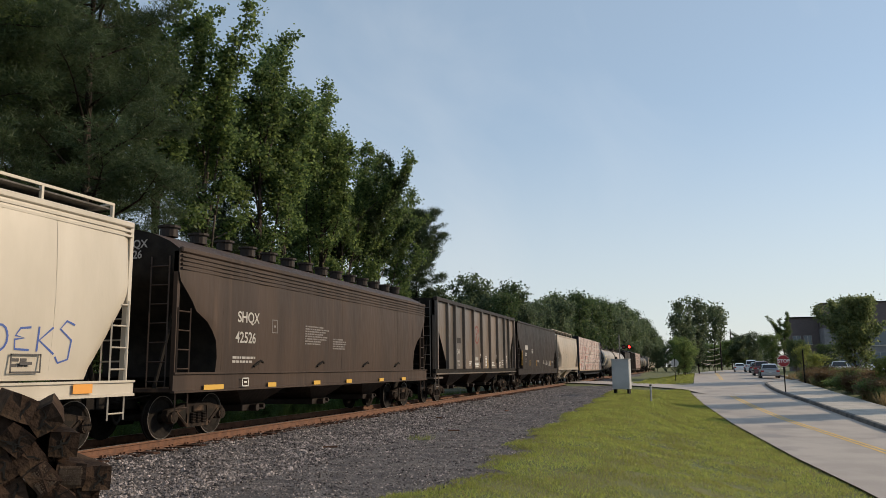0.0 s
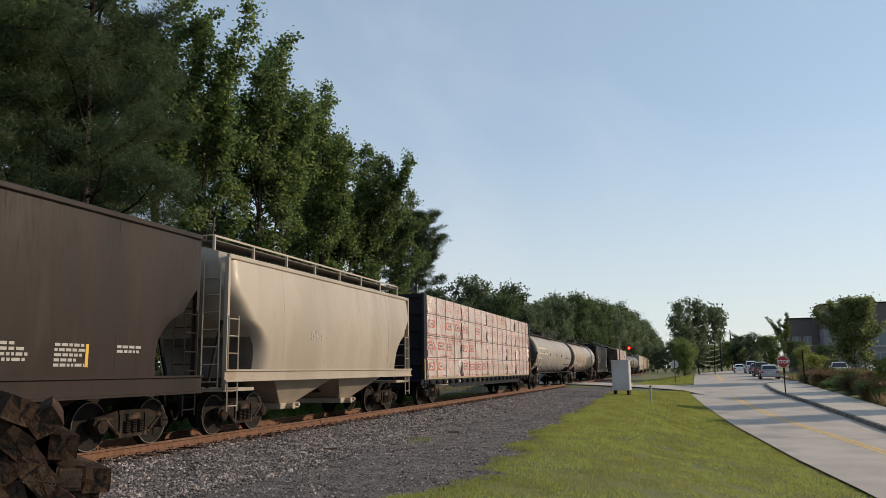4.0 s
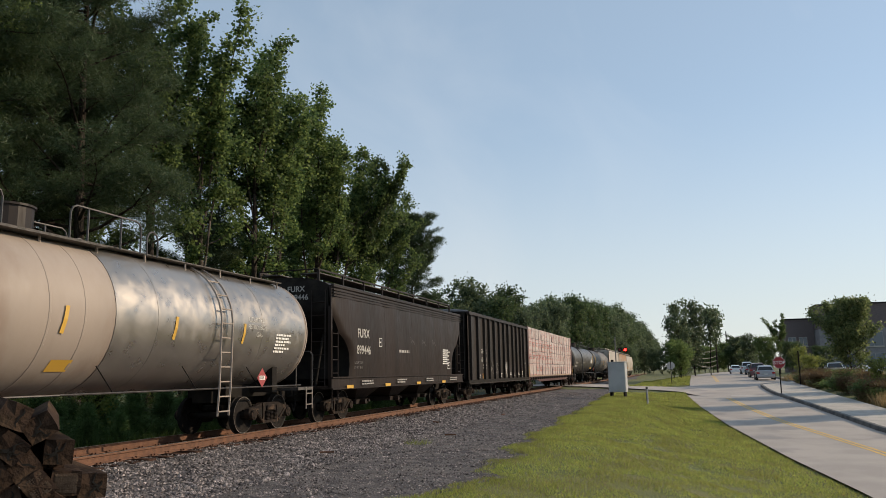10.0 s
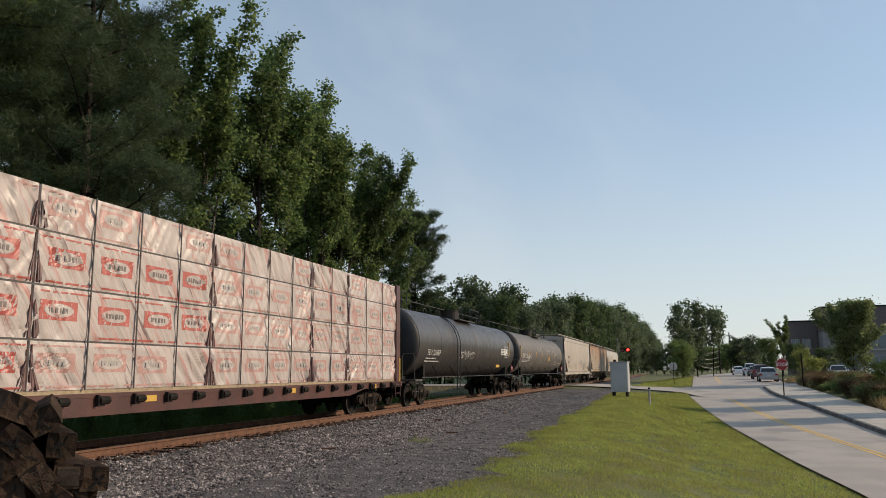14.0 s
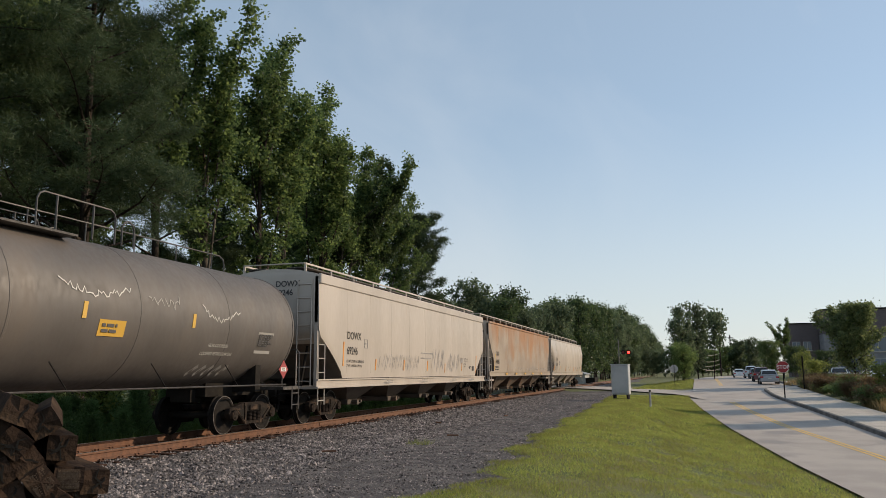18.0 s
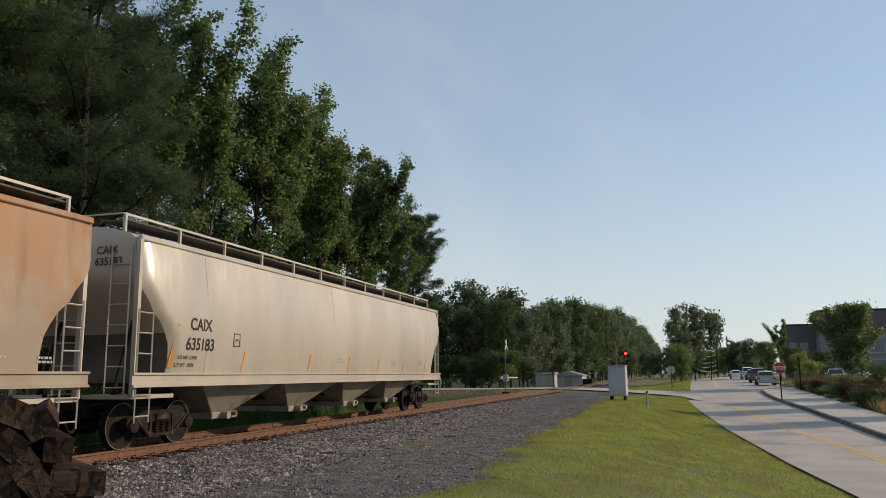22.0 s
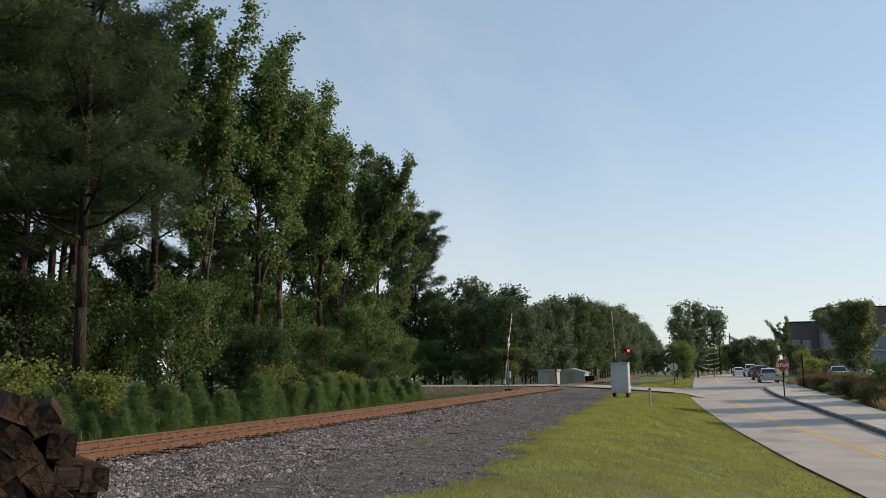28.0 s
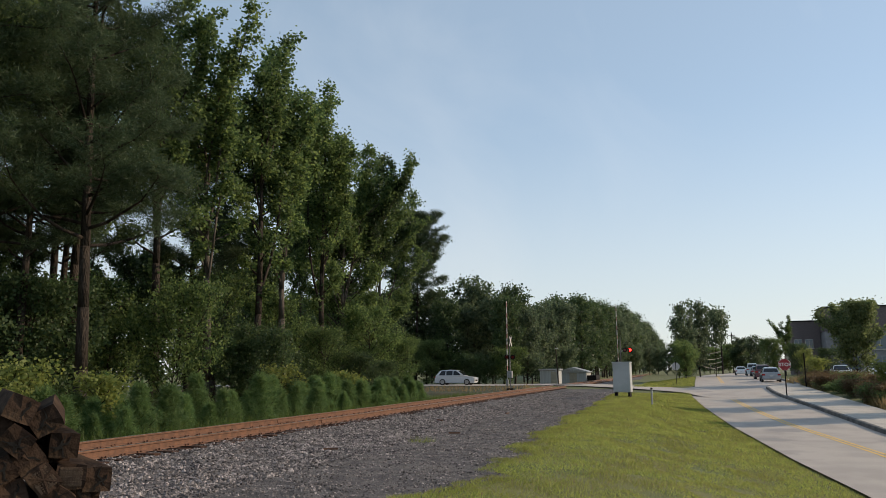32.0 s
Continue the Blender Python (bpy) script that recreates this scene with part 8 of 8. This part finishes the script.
for k in range(60):
    x, y = 9.6 + rs.random() * 3.6, 44 + 30 * rs.random()
    key = "shrub1" if rs.random() < 0.65 else "shrub2"
    tree(key, x, y, rs.uniform(0.4, 0.75), rs.uniform(0, 6), "low russet shrub in the planting bed" if key == "shrub1" else "low green shrub in the planting bed", "shrub", "shrubs in the planting bed", z=float(road_z(y)) + 0.1 + 0.1 * (x > 10.5), sxy=rs.uniform(0.7, 1.1))
WEED = foliage("weed_leaf", (0.045, 0.08, 0.02), (0.095, 0.13, 0.032), 0.45)
DRY_BLADE = foliage("dry_grass_blade", (0.20, 0.15, 0.07), (0.28, 0.21, 0.10), 0.4)
def tall_grass(name, n, cx, cy, rx, ry, hgt, material, label, seed):
    r = np.random.RandomState(seed)
    x, y = cx + (r.rand(n) * 2 - 1) * rx, cy + (r.rand(n) * 2 - 1) * ry
    z = ground_z(x, y)
    H = hgt * (0.5 + 0.6 * r.rand(n))
    a = r.rand(n) * 6.28
    p = np.stack([x, y, z], -1)
    w = np.stack([np.cos(a), np.sin(a), 0 * a], -1) * 0.012 * (cy / 20)
    tip = p + np.stack([r.randn(n) * 0.25 * H, r.randn(n) * 0.25 * H, H], -1)
    return tagged(put(name, cards(name, np.stack([p - w, p + w, tip], 1), 3), material), label, "grass", kind="stuff")
blades("dry_grass", 26000, 9, lambda y: (gravel_edge(y) - 0.4, road_left(y) - 0.02), (6.0, 57), 0.06, 0.006, DRY_BLADE, "dry brown blades among the mown grass")
tall_grass("tall_grass", 9000, 11.2, 38, 1.9, 10, 0.8, DRY_BLADE, "tall dry ornamental grass beside the pavement", 3)
tall_grass("tall_grass", 5000, 12.5, 72, 3.0, 10, 0.7, DRY_BLADE, "tall dry ornamental grass behind the shrubs", 4)
tall_grass("grass_tuft", 260, -6.35, 18.6, 0.28, 0.22, 0.30, GRASS_BLADE, "lone green grass tuft growing in the gravel", 5)
tall_grass("grass_tuft", 160, -6.0, 13.5, 0.5, 0.4, 0.12, GRASS_BLADE, "thin green weeds growing in the gravel", 6)
tall_grass("trackside_weeds", 9000, TX - 4.3, 30, 1.6, 26, 0.6, WEED, "rough green weeds below the young pines", 7)
tall_grass("bank_grass", 500, -22, 73.5, 8, 2.2, 0.35, DRY_BLADE, "dry grass on the side street's bank", 8)
# distant trees closing the view behind the street, the building and the camera
for k in range(26):
    x, y = 16 + 5.5 * k * 0.55 + rs.uniform(-2, 2), 200 + rs.uniform(-15, 25)
    tree(rs.choice(["far1", "far2"]), x, y, rs.uniform(0.55, 0.75), rs.uniform(0, 6), "distant dark tree beyond the street's bend", group="distant trees")
for k in range(17):
    tree(rs.choice(["far1", "far2"]), -23 + 3.0 * k + rs.uniform(-1, 1), 250 + rs.uniform(-10, 10), rs.uniform(0.6, 0.8), rs.uniform(0, 6), "distant dark tree beyond the street's bend", group="distant trees")
for x, y, s in ((-0.6, 106, 0.75), (0.2, 105, 0.8), (0.6, 107, 0.7)):
    tree("under1" if x < 1 else "under2", x, y, s, x, "leafy bush below the trees beside the far street", "bush", "bushes beside the far street", sxy=0.6)
tree("under1", 0.3, 103.5, 0.72, 0.3, "tall leafy bush below the trees beside the far street", "bush", sxy=0.8)
for k in range(9):
    tree("under2" if k % 2 else "under1", 2.5 + 1.6 * k, 222 + rs.uniform(-8, 8), rs.uniform(1.0, 1.3), rs.uniform(0, 6), "dark bush at the far end of the street", "bush", "bushes at the street's end", sxy=1.3)
for x, y in ((-27.0, 22.0), (-28.0, 25.5), (-29.5, 29.5), (-26.5, 18.5), (-30.0, 31.5), (-31.5, 34.5), (-26.0, 27.0), (-24.5, 24.0), (-32.5, 29.0), (-34.0, 37.5)):
    tree("under2", x, y, 1.25, x, "dark undergrowth bush inside the wood", "bush", "bushes below the trees")
# trees beside the street that throw their shade over it
tree("round1", 14.6, 50.5, 1.0, 2.0, "young leafy street tree beside the pavement", group="street trees", z=-0.3, sxy=0.60)
tree("round1", 17.2, 58.5, 1.0, 4.0, "young leafy street tree beside the pavement", group="street trees", z=-0.2, sxy=0.60)
tree("round1", 13.6, 41.5, 0.8, 5.0, "young leafy street tree beside the pavement", group="street trees", z=-0.4, sxy=0.55)

# ---- utility poles and wires ----
for x, y, top in ((8.7, 190, 9.9), (13.7, 235, 11.8)):
    pl = thing("utility_pole", "wooden utility pole beside the far street", "utility pole", pose(x, y, 0), "utility poles")
    part("shaft", tube(bmesh.new(), (0, 0, -0.5), (0, 0, top), 0.20, 8, 0.14), BARK, pl)
    part("cross_bar", box(bmesh.new(), -0.9, 0.9, -0.06, 0.06, top - 0.9, top - 0.75), BARK, pl)
WIRE = plain("cable", (0.28, 0.26, 0.19), 0.5)
for z0, z1, sag in ((5.6, 5.4, 0.5), (4.2, 4.4, 0.7), (3.2, 3.2, 0.6), (2.2, 3.2, 1.0)):
    w = bmesh.new()
    pts = [(8.7 - 6.0 * t, 190 - 6 * t, z0 + (z1 - z0) * t - sag * 4 * t * (1 - t)) for t in np.linspace(0, 1, 13)]
    path_tube(w, pts, 0.065, 5)
    tagged(part("overhead_cable", w, WIRE), "sagging overhead cable slung from the utility pole", "cable", "overhead cables")

# ---- vehicles ----
TYRE = surf("tyre_rubber", (0.02, 0.02, 0.02), (0.03, 0.03, 0.03), 6, 0.85, bump=0.2)
RIM = plain("alloy_rim", (0.45, 0.45, 0.46), 0.3, 0.8)
CAR_GLASS = plain("car_glass", (0.012, 0.014, 0.017), 0.22)
TAIL = plain("tail_lamp", (0.35, 0.02, 0.02), 0.25)
LAMP = plain("head_lamp", (0.65, 0.66, 0.68), 0.15)
PLATE = plain("plate_bar", (0.55, 0.55, 0.53), 0.5)
def car_paint(name, c):
    m = plain(name, c, 0.28)
    m.node_tree.nodes["Principled BSDF"].inputs["Coat Weight"].default_value = 0.6
    return m

def loft(outline, halves):
    """A body from its side outline (y, z): each point has a half width; top and bottom edges are drawn in."""
    bm = bmesh.new()
    R = [bm.verts.new((w, y, z)) for (y, z), w in zip(outline, halves)]
    Lf = [bm.verts.new((-w, y, z)) for (y, z), w in zip(outline, halves)]
    n = len(outline)
    for i in range(n):
        j = (i + 1) % n
        bm.faces.new((R[i], R[j], Lf[j], Lf[i]))
    bm.faces.new(R)
    bm.faces.new(Lf[::-1])
    bmesh.ops.recalc_face_normals(bm, faces=bm.faces)
    bmesh.ops.bevel(bm, geom=list(bm.edges), offset=0.05, segments=2, affect="EDGES")
    return bm

def vehicle(kind, m, paint, label, category, group=""):
    tall = kind == "suv"
    L, H, W = (4.5, 1.66, 0.91) if tall else (4.75, 1.44, 0.91)
    if kind == "van":
        L, H = 5.0, 1.85
    v = thing({"suv": "suv", "van": "van"}.get(kind, "sedan"), label, category, m, group)
    belt = H * 0.60
    h = L / 2
    body = [(-h, 0.34), (-h + 0.05, 0.22), (h - 0.1, 0.22), (h, 0.38), (h - 0.03, belt - 0.28), (h - 0.25, belt - 0.14), (h * 0.42, belt), (-h * 0.62, belt + 0.03), (-h + 0.08, belt - 0.02), (-h, belt - 0.3)]
    part("body", loft(body, [W * 0.97, W * 0.9, W * 0.9, W * 0.9, W * 0.9, W * 0.88, W * 0.94, W * 0.95, W * 0.9, W * 0.96]), paint, v)
    if tall or kind == "van":
        cab = [(h * 0.50, belt - 0.04), (h * 0.10, H - 0.07), (-h * 0.25, H), (-h * 0.74, H - 0.09), (-h * 0.97, belt - 0.02)]
    else:
        cab = [(h * 0.36, belt - 0.03), (h * 0.02, H - 0.03), (-h * 0.35, H), (-h * 0.62, H - 0.09), (-h * 0.86, belt)]
    part("cabin", loft(cab, [W * 0.90, W * 0.70, W * 0.68, W * 0.70, W * 0.90]), paint, v)
    (y0, z0), (y1, z1) = cab[0], cab[1]
    def pane(name, a, b, wa, wb, lift):
        bm = bmesh.new()
        va = [bm.verts.new((s * wa, a[0], a[1])) for s in (-1, 1)]
        vb = [bm.verts.new((s * wb, b[0], b[1])) for s in (1, -1)]
        f = bm.faces.new(va + vb)
        f.normal_update()
        n = f.normal if f.normal.z > 0 else -f.normal
        for q in va + vb:
            q.co += n * lift
        r = bmesh.ops.extrude_face_region(bm, geom=[f])
        for q in r["geom"]:
            if isinstance(q, bmesh.types.BMVert):
                q.co += n * 0.006
        return part(name, bm, CAR_GLASS, v, "dark glass")
    lerp = lambda a, b, t: (a[0] + (b[0] - a[0]) * t, a[1] + (b[1] - a[1]) * t)
    pane("windscreen", lerp(cab[0], cab[1], 0.12), lerp(cab[0], cab[1], 0.9), W * 0.80, W * 0.62, 0.012)
    pane("rear_window", lerp(cab[4], cab[3], 0.22), lerp(cab[4], cab[3], 0.92), W * 0.76, W * 0.62, 0.012)
    for s in (1, -1):
        for a, b, c, d in ((0.36, 0.06, -0.06, -0.06) if tall else (0.28, 0.02, -0.02, -0.02), (-0.10, -0.10, -0.42, -0.42) if tall else (-0.06, -0.06, -0.40, -0.40), (-0.46, -0.46, -0.80, -0.66) if tall else (-0.44, -0.44, -0.66, -0.56)):
            zt, zb = H - 0.14, belt + 0.05
            bm = bmesh.new()
            wl, wh = W * 0.875 + 0.012, W * 0.715 + 0.02
            q = [bm.verts.new(p) for p in ((s * wl, a * h, zb), (s * wh, b * h, zt), (s * wh, d * h, zt), (s * wl, c * h, zb))]
            f = bm.faces.new(q)
            r = bmesh.ops.extrude_face_region(bm, geom=[f])
            for e in r["geom"]:
                if isinstance(e, bmesh.types.BMVert):
                    e.co.x += s * 0.006
            part("side_window", bm, CAR_GLASS, v, "dark glass")
        for y in (h * 0.62, -h * 0.60):
            w = part("wheel", tube(bmesh.new(), (s * (W - 0.2), y, 0.33), (s * (W + 0.005), y, 0.33), 0.33, 20), TYRE, v)
            part("rim", tube(bmesh.new(), (s * (W + 0.002), y, 0.33), (s * (W + 0.012), y, 0.33), 0.22, 16), RIM, w)
        part("head_lamp", box(bmesh.new(), s * 0.72 - 0.14, s * 0.72 + 0.14, h - 0.16, h - 0.0, belt - 0.32, belt - 0.20, 0.02), LAMP, v)
        part("tail_lamp", box(bmesh.new(), s * 0.72 - 0.16, s * 0.72 + 0.14, -h - 0.012, -h + 0.1, belt - 0.24, belt - 0.08, 0.02), TAIL, v)
        part("mirror", box(bmesh.new(), s * (W + 0.02) - 0.06, s * (W + 0.02) + 0.06, h * 0.30, h * 0.30 + 0.1, belt + 0.0, belt + 0.14, 0.02), paint, v)
    part("rear_bumper", box(bmesh.new(), -W * 0.9, W * 0.9, -h - 0.04, -h + 0.1, 0.28, 0.46, 0.03), paint, v)
    part("plate_panel", box(bmesh.new(), -0.16, 0.16, -h - 0.05, -h - 0.03, 0.52, 0.64), PLATE, v)
    part("grille", box(bmesh.new(), -0.45, 0.45, h - 0.03, h + 0.012, 0.42, 0.58, 0.02), STEEL_DARK, v)
    return v

SILVER_P, WHITE_P, GREY_P, WINE_P = car_paint("silver_car", (0.34, 0.35, 0.37)), car_paint("white_car", (0.70, 0.71, 0.72)), car_paint("grey_car", (0.22, 0.23, 0.25)), car_paint("wine_car", (0.12, 0.04, 0.045))
for kind, x, y, paint, lab in (("sedan", 8.35, 85.0, SILVER_P, "silver sedan parked at the kerb"), ("suv", 8.75, 97.0, WINE_P, "dark red car parked at the kerb"), ("sedan", 9.9, 117.0, GREY_P, "grey sedan parked at the kerb"), ("van", 10.1, 128.0, WHITE_P, "white van parked at the kerb"), ("sedan", 9.3, 141.0, WHITE_P, "white sedan parked beside the far street")):
    vehicle(kind, pose(x, y, float(road_z(y)) + 0.005, 0, 0, -2), paint, lab, "car", "cars parked along the street")
vehicle("sedan", pose(15.6, 89, float(ground_z(15.6, 89)), 0, 0, 172), WHITE_P, "white sedan in the parking lot behind the shrubs", "car", "cars in the parking lot")
vehicle("sedan", pose(18.6, 88, float(ground_z(18.6, 88)), 0, 0, 175), WHITE_P, "white sedan half hidden by the lot's tree", "car", "cars in the parking lot")
suv = vehicle("suv", pose(-90, 81.5, -0.055, 0, 0, -90), car_paint("pearl_car", (0.52, 0.53, 0.55)), "white compact suv driving along the side street", "car")

# ---- what moves ----
SPEED = 12.4           # the train's metres a second, towards the camera
def motions():
    for ob, u in CARS:
        walk(ob, [(t, pose(TX, u - SPEED * t, 0)) for t in (0, 4, 8, 12, 16, 20, 24, 28, 32)])
    lift = [(0, 0), (12, 0), (24, 0), (24.5, 2), (25, 7), (25.5, 15), (26.5, 35), (27.5, 52), (28, 60), (28.5, 68), (29, 77), (29.5, 85), (30, 88), (31, 88), (32, 88)]
    for arm, turn in GATES:
        walk(arm, [(t, pose(-0.27, 0, 1.45, 0, 0, turn) @ pose(0, 0, 0, a, 0, 0)) for t, a in lift])
    drive = [(0, -118), (10, -88), (20, -58), (26, -37.5), (28, -31.1), (28.5, -29.9), (29, -28.6), (29.5, -27.35), (30, -26.3), (30.5, -25.5), (31, -24.85), (31.5, -24.3), (32, -23.75)]
    walk(suv, [(t, pose(x, 81.5, -0.055, 0, 0, -90)) for t, x in drive])

motions()
